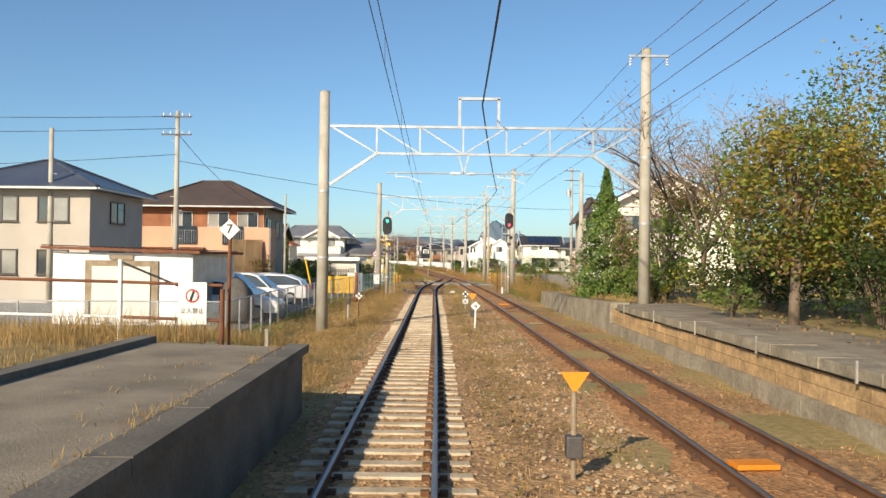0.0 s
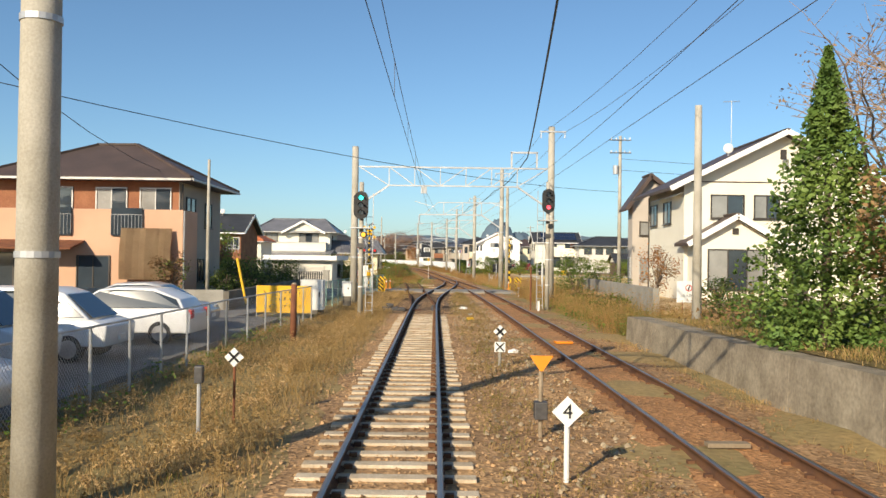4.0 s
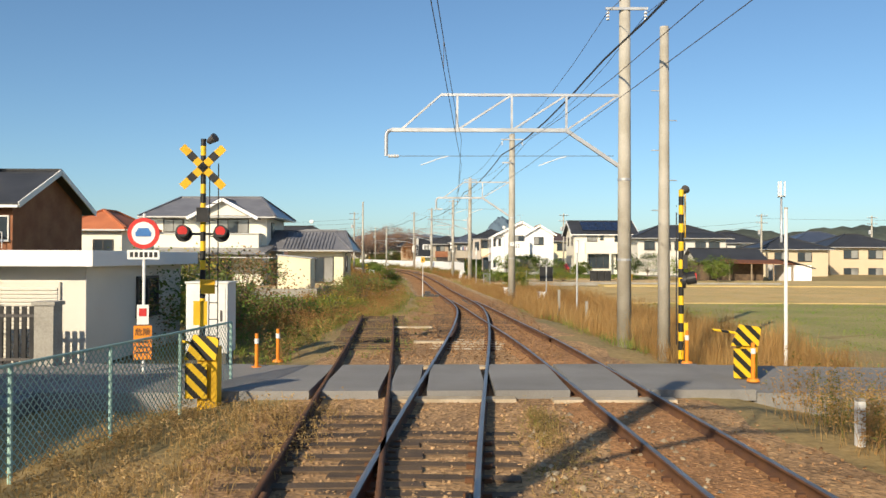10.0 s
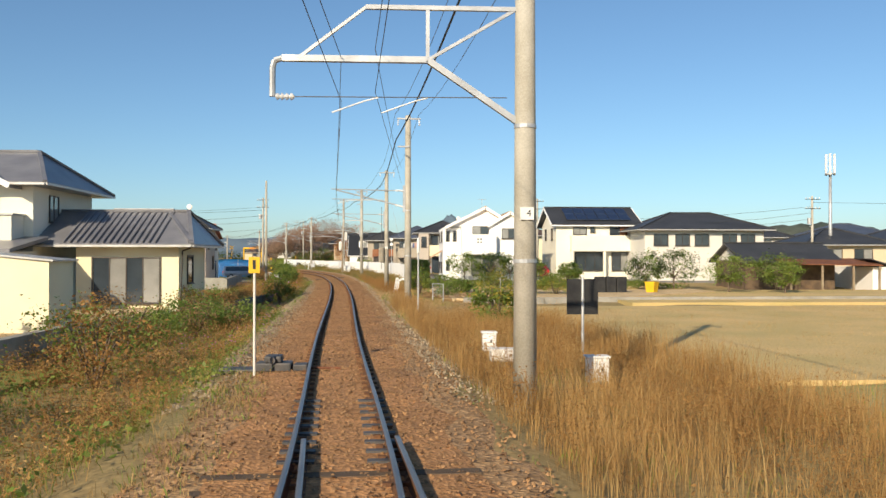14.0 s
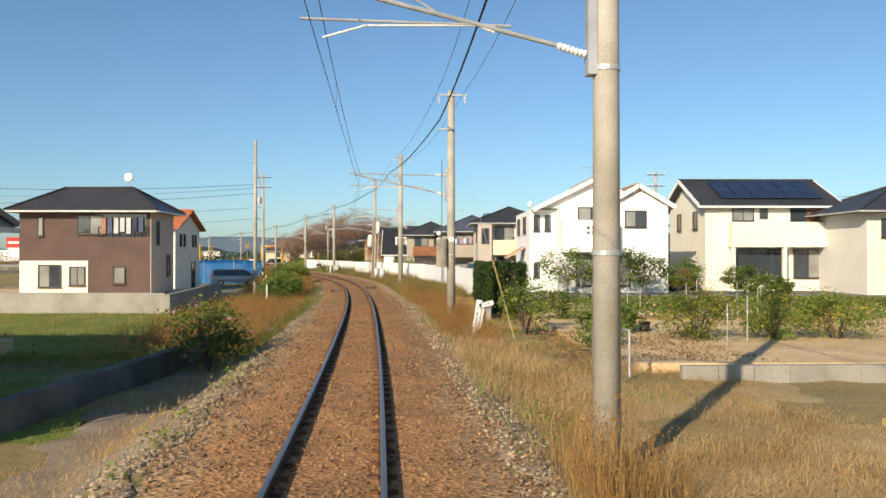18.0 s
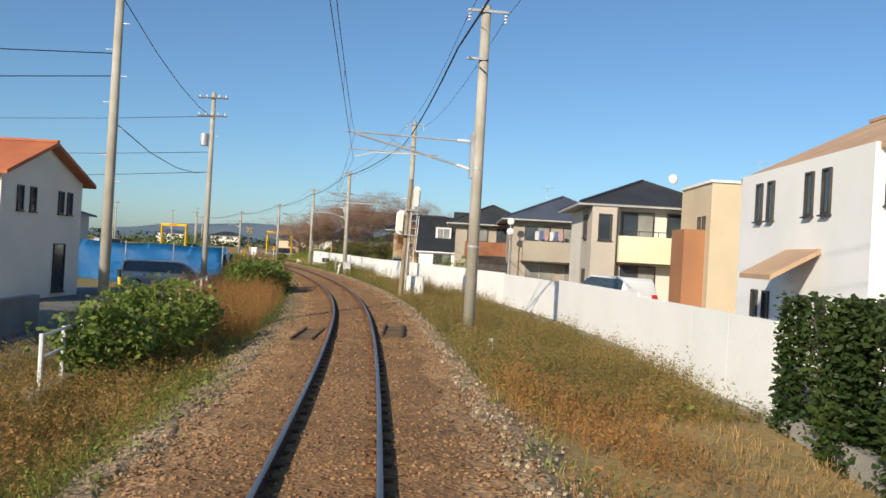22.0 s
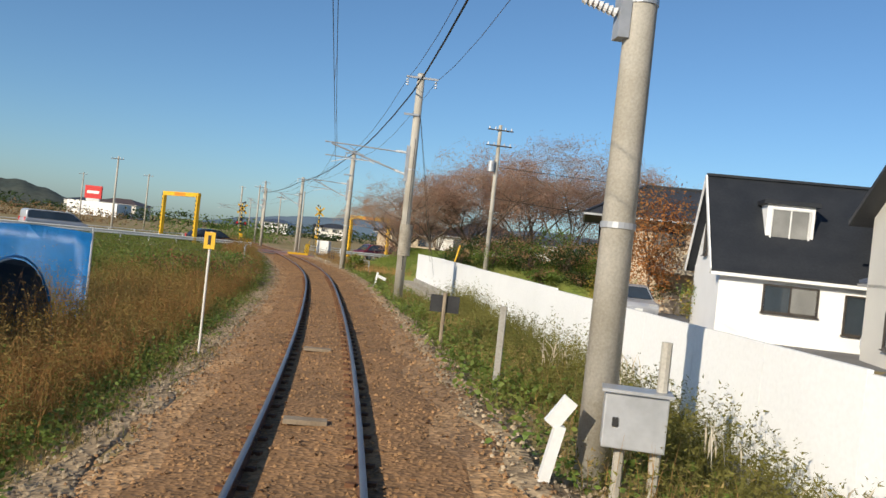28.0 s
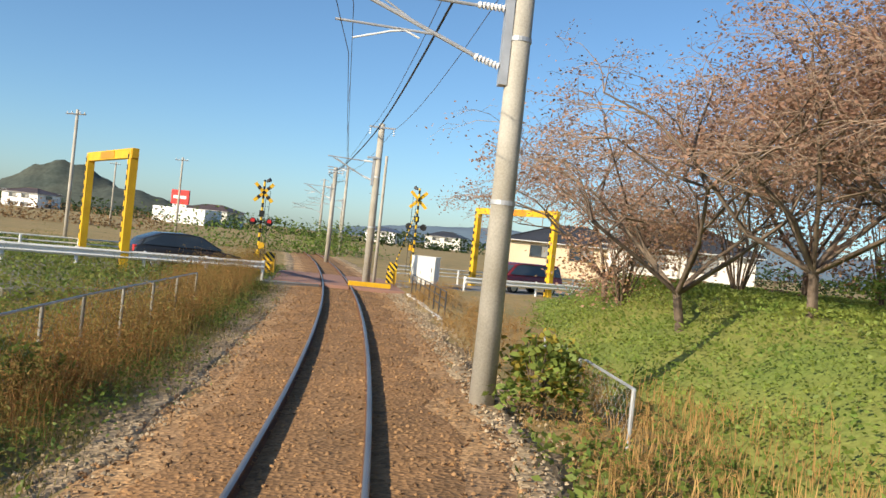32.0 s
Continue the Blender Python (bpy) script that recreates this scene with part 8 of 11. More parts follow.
for s in (-1, 1):
    y = 182.5
    p = beside(A_LINE, y, s * 1.15)
    t = thing("cattle_guard", "slatted dark timber guard beside the rails", "guard panel", "guard panels", at=(p.x, p.y, -0.16 + s * 0.1), rz=3)
    for k in range(9):
        part("slat", box(B(), -0.28, 0.28, -1.5 + 0.33 * k, -1.35 + 0.33 * k, 0, 0.06), SLEEPW, t)
    for x in (-0.26, 0.26):
        part("rail", box(B(), x - 0.03, x + 0.03, -1.55, 1.5, 0.06, 0.1), SLEEPW, t)


# ---------------------------------------------------------------- vehicles
TYRE = M("tyre_rubber", (0.02, 0.02, 0.02), (0.03, 0.03, 0.03), 4, 0.8)
RIM = M("alloy_rim", (0.6, 0.6, 0.62), (0.5, 0.5, 0.52), 3, 0.3, metal=0.7)


def car(x, y, z, rz, paint, label, kind="hatch", length=4.3, width=1.7, height=1.48):
    """Nose towards +x before it is turned."""
    t = thing("car", label, "car", "parked cars", at=(x, y, z), rz=rz)
    L, W, H = length, width, height
    if kind == "van":
        low = [(-0.5, 0.22), (0.49, 0.22), (0.5, 0.5), (0.42, 0.58), (-0.49, 0.6), (-0.5, 0.5)]
        cab = [(-0.49, 0.58), (0.41, 0.57), (0.27, 0.93), (0.18, 1.0), (-0.44, 1.0), (-0.48, 0.92)]
    else:
        low = [(-0.5, 0.2), (0.49, 0.2), (0.5, 0.42), (0.46, 0.52), (0.28, 0.6), (-0.47, 0.64), (-0.5, 0.55)]
        cab = [(-0.46, 0.62), (0.3, 0.59), (0.1, 0.95), (-0.02, 1.0), (-0.26, 0.98), (-0.42, 0.8)]

    def prof(bm, pts, w0, w1, zsplit):
        a = [bm.verts.new((p * L, -(w0 if q < zsplit else w1) / 2, q * H)) for p, q in pts]
        b = [bm.verts.new((p * L, (w0 if q < zsplit else w1) / 2, q * H)) for p, q in pts]
        bm.faces.new(a)
        bm.faces.new(b[::-1])
        for i in range(len(a)):
            j = (i + 1) % len(a)
            bm.faces.new((a[j], a[i], b[i], b[j]))
        bmesh.ops.recalc_face_normals(bm, faces=bm.faces)
        bmesh.ops.bevel(bm, geom=bm.edges[:], offset=0.05, segments=2, affect="EDGES", profile=0.6)
        return bm
    part("body", prof(B(), low, W, W * 0.96, 0.55), paint, t, smooth=True)
    part("cabin", prof(B(), cab, W * 0.94, W * 0.76, 0.8), paint, t, smooth=True)
    k = [(p * 0.94 + (-0.004 if p < 0 else -0.005), 0.64 + (q - 0.6) * 0.8) for p, q in cab]
    for s in (-1, 1):
        y0, y1 = s * W * 0.475, s * W * 0.4
        pts = [(p * L, y0 if q < 0.75 else y1, q * H) for p, q in k]
        part("side_window", prism(B(), pts, (0, s * 0.012, 0)), PANE, t)
    p0, p1 = cab[1], cab[2]
    part("windscreen", prism(B(), [(p0[0] * L + 0.02, -W * 0.4, p0[1] * H + 0.05), (p0[0] * L + 0.02, W * 0.4, p0[1] * H + 0.05), (p1[0] * L + 0.03, W * 0.34, p1[1] * H - 0.03), (p1[0] * L + 0.03, -W * 0.34, p1[1] * H - 0.03)], (0.015, 0, 0.01)), PANE, t)
    for xx in (-0.31, 0.31):
        for s in (-1, 1):
            w = part("wheel", rod(B(), (xx * L, s * (W / 2 - 0.2), 0.3), (xx * L, s * (W / 2 + 0.01), 0.3), 0.3, 0.3, 22), TYRE, t)
            part("rim", rod(B(), (xx * L, s * (W / 2 + 0.01), 0.3), (xx * L, s * (W / 2 + 0.022), 0.3), 0.2, 0.19, 18), RIM, w)
    for s in (-1, 1):
        part("headlight", box(B(), 0.455 * L, 0.485 * L, s * W * 0.36 - 0.17, s * W * 0.36 + 0.17, 0.44 * H, 0.51 * H, 0.02), FRAME, t)
        part("tail_light", box(B(), -0.505 * L, -0.47 * L, s * W * 0.38 - 0.12, s * W * 0.38 + 0.12, 0.46 * H, 0.62 * H, 0.02), RED, t)
    part("front_plate", box(B(), 0.494 * L, 0.506 * L, -0.16, 0.16, 0.28 * H, 0.36 * H), WHITE, t)
    return t


CARW = M("white_car_paint", (0.78, 0.79, 0.8), (0.74, 0.75, 0.76), 1, 0.25, grain=0.02, spec=0.6)
CARS = M("silver_car_paint", (0.5, 0.51, 0.53), (0.46, 0.47, 0.49), 1, 0.25, metal=0.3, grain=0.02)
CARK = M("dark_car_paint", (0.02, 0.022, 0.028), (0.025, 0.027, 0.03), 1, 0.2, grain=0.02, spec=0.6)
CARR = M("dark_red_car_paint", (0.16, 0.02, 0.03), (0.14, 0.018, 0.025), 1, 0.25, grain=0.02, spec=0.6)
car(-8.2, 31.2, -0.12, 2, CARW, "white hatchback parked nose to the fence", length=4.4)
car(-10.0, 35.4, -0.12, 1, CARW, "white van parked in the car park", "van", 4.7, 1.75, 1.75)
car(-9.6, 38.6, -0.12, 0, CARW, "white estate car parked in the car park", "van", 4.4, 1.7, 1.6)
car(-8.9, 42.6, -0.12, 178, CARW, "white hatchback parked tail to the fence", length=4.2)
car(-9.4, 46.4, -0.12, 0, CARS, "silver small car parked in the car park", length=3.8)
bm = B()
bmesh.ops.create_icosphere(bm, subdivisions=3, radius=1.0)
for v in bm.verts:
    q = 0.1 * math.sin(v.co.x * 7 + v.co.y * 5) + 0.06 * math.sin(v.co.z * 11 + v.co.x * 3)
    v.co = Vector((v.co.x * (0.62 + q * 0.5), v.co.y * (0.5 + q * 0.4), max(v.co.z, -0.55) * 1.0 + 0.6))
ob = part("covered_motorcycle", bm, M("dark_cover_cloth", (0.1, 0.09, 0.085), (0.14, 0.13, 0.12), 2, 0.9, 0.4, 14), smooth=True)
ob.matrix_world = pose(-7.3, 29.4, -0.1)
tagged(ob, "motorcycle under a dark grey cloth cover", "motorcycle")
car(3.6, 196.0, -0.08, 108, CARW, "white van parked behind the white wall", "van", 4.6, 1.75, 1.7)
car(-2.3, 245.4, -0.08, 95, CARW, "white hatchback parked behind the white wall", length=4.2, height=1.6)
car(-10.3, 255.6, -0.08, -82, CARS, "grey car parked behind the white wall", length=4.0)
car(15.6, 180, -0.08, 90, CARR, "small red car parked under a carport", length=3.4)
car(-44.3, 286.6, -0.05, 53, CARK, "dark estate car waiting at the crossing", "hatch", 4.4, 1.72, 1.5)
car(-52.5, 276.2, -0.05, 53, CARS, "silver van queuing at the crossing", "van", 4.6, 1.75, 1.7)
car(-33.5, 302.0, -0.05, 233, CARR, "dark red car waiting at the crossing", "van", 4.3, 1.7, 1.6)
car(-19.5, 205.5, -0.7, 20, CARS, "grey van parked beside the blue sheets", "van", 4.4, 1.7, 1.6)

# ---------------------------------------------------------------- shed by the car park
h = house("low white shed with a brown corrugated roof", "outbuildings")
walls(h, -13.1, -8.45, 28.0, 33.5, -0.2, 2.3, WHITEH)
part("roof", prism(B(), [(-13.4, 27.7, 2.42), (-8.1, 27.7, 2.3), (-8.1, 33.8, 2.3), (-13.4, 33.8, 2.42)], (0, 0, 0.09)), RUST, h, "brown corrugated sheet roof")
for k in range(26):
    part("roof_rib", bar(B(), (-13.35 + 0.2 * k, 27.68, 2.54 - 0.0045 * k), (-13.35 + 0.2 * k, 33.8, 2.54 - 0.0045 * k), 0.04, 0.03), RUST, h)
part("door_frame", box(B(), -12.0, -9.55, 27.93, 27.99, 0.0, 2.05), WOOD, h)
part("shutter_door", box(B(), -11.75, -9.8, 27.88, 27.94, 0.0, 1.85), OFFWH, h)
part("sign_strip", box(B(), -11.2, -10.4, 27.93, 27.98, 2.08, 2.22), WOOD, h)
part("side_wall", box(B(), -8.44, -8.4, 28.0, 33.5, -0.2, 2.28), STEEL, h, "grey sheet side wall")

# ---------------------------------------------------------------- blue sheets and tunnels
BLUE = M("blue_tarpaulin", (0.012, 0.24, 0.6), (0.01, 0.18, 0.48), 0.6, 0.45, 0.3, 5, grain=0.1, spec=0.5)


def sheet(pts, z0, z1, label, nseg=26):
    t = thing("tarpaulin_fence", label, "tarpaulin", "blue sheets")
    for (xa, ya), (xb, yb) in zip(pts, pts[1:]):
        L = math.hypot(xb - xa, yb - ya)
        n = max(4, int(L / 0.45))
        bm = B()
        g = []
        for i in range(n + 1):
            s = i / n
            px, py = xa + (xb - xa) * s, ya + (yb - ya) * s
            nx, ny = (yb - ya) / L, -(xb - xa) / L
            col = []
            for j in range(7):
                w = 0.06 * math.sin(s * L * 1.9 + j * 0.8) + 0.04 * math.sin(s * L * 4.3 - j)
                top = z1 + 0.06 * math.sin(s * L * 1.1)
                col.append(bm.verts.new((px + nx * w, py + ny * w, z0 + (top - z0) * j / 6)))
            g.append(col)
        for i in range(n):
            for j in range(6):
                bm.faces.new((g[i][j], g[i + 1][j], g[i + 1][j + 1], g[i][j + 1]))
        bmesh.ops.solidify(bm, geom=bm.faces[:], thickness=0.015)
        part("sheet", bm, BLUE, t, smooth=True)
        m = max(1, int(L / 3))
        for i in range(m + 1):
            s = i / m
            part("stake", rod(B(), (xa + (xb - xa) * s, ya + (yb - ya) * s, z0 - 0.2), (xa + (xb - xa) * s, ya + (yb - ya) * s, z1 + 0.15), 0.03), STEEL, t)
    return t


sheet([(-40, 214), (-17.6, 210.2)], -0.9, 1.75, "long bright blue tarpaulin screen on stakes")
sheet([(-25.2, 238), (-48, 236)], -0.9, 1.5, "bright blue tarpaulin screen on stakes")
TUN = M("grey_green_film", (0.16, 0.2, 0.24), (0.12, 0.16, 0.2), 0.8, 0.35, grain=0.08, spec=0.5)
for k in range(3):
    t = thing("polytunnel", "low grey film tunnel with blue sheet ends", "greenhouse", "tunnels", at=(-22.4 - k * 0.4, 225.5 + k * 3.4, -0.8), rz=8)
    bm = B()
    n = 14
    rows = []
    for i in range(13):
        r = 1.75 + 0.03 * (i % 2)
        rows.append([bm.verts.new((-9.0 + 0.75 * i, r * math.cos(math.pi * j / n), r * 1.05 * math.sin(math.pi * j / n))) for j in range(n + 1)])
    for i in range(12):
        for j in range(n):
            bm.faces.new((rows[i][j], rows[i + 1][j], rows[i + 1][j + 1], rows[i][j + 1]))
    bmesh.ops.solidify(bm, geom=bm.faces[:], thickness=0.02)
    part("film", bm, TUN, t)
    for i in range(0, 13, 2):
        bm = B()
        for j in range(n):
            a0, a1 = math.pi * j / n, math.pi * (j + 1) / n
            rod(bm, (-9.0 + 0.75 * i, 1.8 * math.cos(a0), 1.9 * math.sin(a0)), (-9.0 + 0.75 * i, 1.8 * math.cos(a1), 1.9 * math.sin(a1)), 0.025, 0.025, 6)
        part("hoop", bm, BLUE, t)

# white guard rails beside the side road
t = thing("guard_fence", "white pipe guard fence along the side road", "fence", "fences")
pts = [(-10.2, 173.9), (-11.0, 178), (-12.2, 184), (-13.6, 191), (-15.0, 198), (-16.4, 205)]
for (xa, ya), (xb, yb) in zip(pts, pts[1:]):
    for s in (0, 0.33, 0.66):
        x, y = xa + (xb - xa) * s, ya + (yb - ya) * s
        part("post", rod(B(), (x, y, -0.8), (x, y, 0.42), 0.045), WHITE, t)
    for z in (0.0, 0.38):
        part("rail", rod(B(), (xa, ya, z), (xb, yb, z), 0.03), WHITE, t)
slab_poly("kerb_wall", [(-10.0, 173.6), (-10.35, 173.6), (-16.6, 205), (-16.3, 205)], -1.1, -0.55, CONC, "grey concrete kerb of the side road", "wall")
for x, y, z in ((-11.6, 181.0, -0.7),):
    t = thing("guy_guard", "yellow and black banded guy-wire guard", "guy guard", at=(x, y, z))
    part("tube", rod(B(), (0, 0, 0), (-0.35, 0.2, 2.0), 0.05, 0.05, 10), BANDY, t)
t = thing("guy_guard", "yellow guy-wire guard beside the wall", "guy guard", at=(-8.9, 56.6, 0.1))
part("tube", rod(B(), (0, 0, 0), (-0.5, 0.3, 2.0), 0.06, 0.06, 10), YELLOW, t)
t = thing("guy_guard", "yellow guy-wire guard behind the white wall", "guy guard", at=(-19.6, 262.6, 1.0))
part("tube", rod(B(), (0, 0, -1.2), (0.5, 0.3, 1.3), 0.05, 0.05, 10), YELLOW, t)
t = thing("storage_bin", "bright yellow plastic bin in the garden", "bin", at=(18.9, 152.6, -0.32))
part("body", rod(B(), (0, 0, 0), (0, 0, 0.72), 0.4, 0.5, 4), YELLOW, t)
part("rim", rod(B(), (0, 0, 0.7), (0, 0, 0.76), 0.54, 0.54, 4), YELLOW, t)
t = thing("storage_bin", "green plastic bin beside the veranda", "bin", at=(-14.2, 121.0, -0.25))
part("body", rod(B(), (0, 0, 0), (0, 0, 0.5), 0.26, 0.32, 14), M("green_plastic", (0.01, 0.22, 0.1), None, 3, 0.4), t)
part("lid", rod(B(), (0, 0, 0.5), (0, 0, 0.56), 0.34, 0.3, 14), M("green_plastic_lid", (0.01, 0.2, 0.09), None, 3, 0.4), t)
t = thing("black_panels", "row of black storage tanks by the garden fence", "tanks", at=(14.8, 152.2, -0.35))
for k in range(3):
    part("tank", box(B(), 0.75 * k, 0.75 * k + 0.7, 0, 0.5, 0, 1.15, 0.04), BLACK, t)
t = thing("bucket", "black plastic bucket in the vegetable plot", "bucket", at=(6.4, 152.6, -0.3))
part("body", rod(B(), (0, 0, 0), (0, 0, 0.32), 0.15, 0.19, 14), BLACK, t, smooth=True)
part("rim", rod(B(), (0, 0, 0.3), (0, 0, 0.33), 0.205, 0.205, 14), BLACK, t)
for ax, ay in ((2.04, 151.8),):
    t = thing("guy_wire", "yellow sleeved guy wire of the mast", "guy wire", "guys", at=(ax, ay, -0.4))
    top = Vector((0.15 - ax, 158.1 - ay, 8.2))
    part("wire", rod(B(), (0, 0, -0.2), top, 0.006, 0.006, 6), STEEL, t)
    part("guard", rod(B(), (0, 0, -0.1), top * 0.3, 0.009, 0.009, 8), YELLOW, t)
for k in range(4):
    slab_poly("soil_ridge", [(7.0 + 0.3 * k, 157.0 + 3.1 * k), (23.0, 158.0 + 3.1 * k), (23.0, 159.6 + 3.1 * k), (7.0 + 0.3 * k, 158.6 + 3.1 * k)], -0.5, -0.22, (GROUND, TILLED)[k % 2], "raised bed of the vegetable garden", "garden bed")
# garden net poles
for k in range(14):
    rr2 = random.Random(k)
    x, y = rr2.uniform(5, 16), rr2.uniform(146, 168)
    t = thing("garden_stake", "thin grey garden stake in the vegetable plot", "stake", "garden stakes", at=(x, y, -0.32))
    part("shaft", rod(B(), (0, 0, -0.1), (0, 0, rr2.uniform(0.9, 1.6)), 0.015, 0.015, 6), STEEL, t)
    part("tip", rod(B(), (0, 0, 0.85), (0, 0, 0.9), 0.02, 0.02, 6), WHITE, t)

# ---------------------------------------------------------------- the far crossing
RDIR = Vector((0.6, 0.8, 0))
RN = Vector((0.8, -0.6, 0))
RC = Vector((-40.3, 292.6, 0))


def on_road(s, n, z):
    p = RC + RDIR * s + RN * n
    return (p.x, p.y, z)


slab_poly("road", [on_road(-90, -3.4, 0)[:2], on_road(-90, 3.4, 0)[:2], on_road(-2.6, 3.4, 0)[:2], on_road(-2.6, -3.4, 0)[:2]], -0.6, -0.04, ROAD, "two-lane asphalt road up to the crossing", "road")
slab_poly("road", [on_road(2.6, -3.4, 0)[:2], on_road(2.6, 3.4, 0)[:2], on_road(120, 3.4, 0)[:2], on_road(120, -3.4, 0)[:2]], -0.6, -0.04, ROAD, "two-lane asphalt road beyond the crossing", "road")
slab_poly("retaining_wall", [on_road(-60, 3.4, 0)[:2], on_road(-60, 3.7, 0)[:2], on_road(-6, 3.7, 0)[:2], on_road(-6, 3.4, 0)[:2]], -0.9, -0.02, CONC, "grey concrete side wall of the road", "wall")
REDDECK = M("reddish_crossing_panel", (0.36, 0.2, 0.15), (0.3, 0.17, 0.13), 1, 0.85, 0.3, 30)
dk = thing("level_crossing", "reddish panelled level crossing", "level crossing", kind="structure")
for u0, u1 in ((-2.6, -0.64), (-0.49, 0.49), (0.64, 2.8)):
    q = [beside(A_LINE, 288.9, u0), beside(A_LINE, 288.9, u1), beside(A_LINE, 296.4, u1), beside(A_LINE, 296.4, u0)]
    part("deck_panel", prism(B(), [(p.x, p.y, -0.25) for p in q], (0, 0, 0.235)), REDDECK, dk)
YB = striped("yellow_black_hazard", (0.8, 0.48, 0.03), (0.02, 0.02, 0.02), 0.13, (0, 0.7, 0.7))


def height_gauge(s, label, post_mat):
    t = thing("height_gauge", label, "height gauge", "height gauges", at=on_road(s, 0, -0.1), rz=math.degrees(math.atan2(RN.y, RN.x)))
    for x in (-3.1, 3.1):
        p = part("post", box(B(), x - 0.14, x + 0.14, -0.14, 0.14, -0.3, 4.4, 0.01), YELLOW, t)
        part("hazard_strip", box(B(), x - 0.15, x - 0.05, -0.155, -0.142, 0.3, 4.3), YB, p)
    part("beam", box(B(), -3.3, 3.3, -0.12, 0.12, 4.1, 4.45, 0.01), YELLOW, t)
    part("red_plate", box(B(), -1.0, 1.0, -0.14, -0.12, 4.14, 4.4), ORANGE, t)
    return t


height_gauge(-10.3, "tall yellow height gauge frame over the road", YELLOW)
height_gauge(10.4, "tall yellow and black striped height gauge frame", YB)


def guard_rail(s0, s1, n, label, two=False):
    t = thing("guard_rail", label, "guard rail", "guard rails")
    k = int(abs(s1 - s0) / 2.2)
    for i in range(k + 1):
        s = s0 + (s1 - s0) * i / k
        part("post", rod(B(), on_road(s, n, -0.4), on_road(s, n, 0.75), 0.06, 0.06, 10), WHITE, t)
    if two:
        for z in (0.35, 0.55, 0.75):
            part("rail", rod(B(), on_road(s0, n, z), on_road(s1, n, z), 0.03), WHITE, t)
    else:
        bm = B()
        a, b = Vector(on_road(s0, n, 0)), Vector(on_road(s1, n, 0))
        off = RN * 0.06
        pr = [(0, 0.42), (0.05, 0.48), (0.0, 0.54), (0.0, 0.58), (0.05, 0.66), (0, 0.72), (-0.02, 0.72), (-0.02, 0.42)]
        prism(bm, [a + off + RN * p + Vector((0, 0, q)) for p, q in pr], b - a)
        part("beam", bm, WHITE, t)
    return t


guard_rail(-5.0, -60, 3.15, "white corrugated guard rail beside the road")
guard_rail(-6.0, -70, -3.2, "white pipe guard fence beside the road", True)
guard_rail(5.0, 90, 3.2, "white corrugated guard rail beside the road")
guard_rail(5.0, 90, -3.2, "white pipe guard fence beside the road", True)
p = on_road(-4.2, -2.9, 0)
crossing_signal(-44.4, 292.6, -0.05, 4.3, 30, "crossing signal with striped crossbuck and two red lamps")
crossing_signal(-38.6, 298.2, -0.05, 4.9, 200, "crossing signal with striped crossbuck")
gate_machine(-42.4, 290.3, -0.05, 20, -0.8, "yellow and black crossing barrier machine")
gate_machine(-38.4, 295.0, -0.05, 20, 0.8, "yellow and black crossing barrier machine")
cabinet(-37.2, 296.2, -0.05, 1.2, 0.8, 1.5, "white crossing control cabinet")
utility_pole(-38.8, 293.6, -0.1, 5.9, "slim white pole at the crossing", arms=0, steps=False, tr=False, r=0.09)
for x, y in ((-43.5, 289.5), (-37.8, 290.6)):
    t = thing("kerb_block", "yellow painted concrete kerb block", "kerb", "kerb blocks", at=(x, y, -0.05), rz=30)
    part("block", box(B(), -0.9, 0.9, -0.15, 0.15, -0.2, 0.22, 0.03), YELLOW, t)
t = thing("walkway_fence", "low black railing on a white kerb beside the track", "fence", "fences")
for k in range(8):
    p = beside(A_LINE, 279.5 + 1.25 * k, 3.0)
    part("post", rod(B(), (p.x, p.y, -0.2), (p.x, p.y, 0.78), 0.025, 0.025, 6), STEELD, t)
    if k < 7:
        q = beside(A_LINE, 279.5 + 1.25 * (k + 1), 3.0)
        for z in (0.3, 0.55, 0.76):
            part("rail", rod(B(), (p.x, p.y, z), (q.x, q.y, z), 0.018, 0.018, 6), STEELD, t)
        part("kerb", bar(B(), (p.x - 0.12, p.y, -0.12), (q.x - 0.12, q.y, -0.12), 0.16, 0.2), WHITE, t)
# red and white shop sign far off
t = thing("shop_sign", "red and white rooftop shop sign", "sign", at=(-172, 470, -0.5))
part("building", box(B(), -9, 9, 0, 9, 0, 5.0), WHITEH, t)
part("red_panel", box(B(), -3.0, 3.0, 0, 0.6, 6.0, 10.2), RED, t)
part("white_bar", box(B(), -2.2, 2.2, -0.06, -0.01, 7.6, 8.5), WHITE, t)
part("frame", box(B(), -2.4, 2.4, 0.1, 0.5, 5.0, 6.0), STEEL, t)


# ---------------------------------------------------------------- plants
RG = np.random.default_rng(11)
DRYG = M("dull_olive_brown_weeds", (0.36, 0.26, 0.1), (0.25, 0.19, 0.065), 0.5, 0.8, vary=0.35, grain=0.1, thin=0.4)
WEEDG = M("golden_olive_weeds", (0.37, 0.25, 0.08), (0.26, 0.18, 0.055), 0.5, 0.8, vary=0.35, grain=0.1, thin=0.4)
PALEST = M("pale_bleached_straw", (0.68, 0.47, 0.24), (0.52, 0.34, 0.16), 0.5, 0.8, vary=0.3, grain=0.1, thin=0.4)
STRAW = M("dry_straw_grass", (0.55, 0.37, 0.16), (0.38, 0.25, 0.1), 0.5, 0.8, vary=0.35, grain=0.1, thin=0.4)
GOLDG = M("golden_tall_grass", (0.52, 0.32, 0.125), (0.36, 0.205, 0.075), 0.4, 0.8, vary=0.35, grain=0.1, thin=0.4)
BROWNG = M("rusty_brown_grass", (0.44, 0.235, 0.08), (0.29, 0.155, 0.055), 0.6, 0.85, vary=0.35, grain=0.1, thin=0.4)
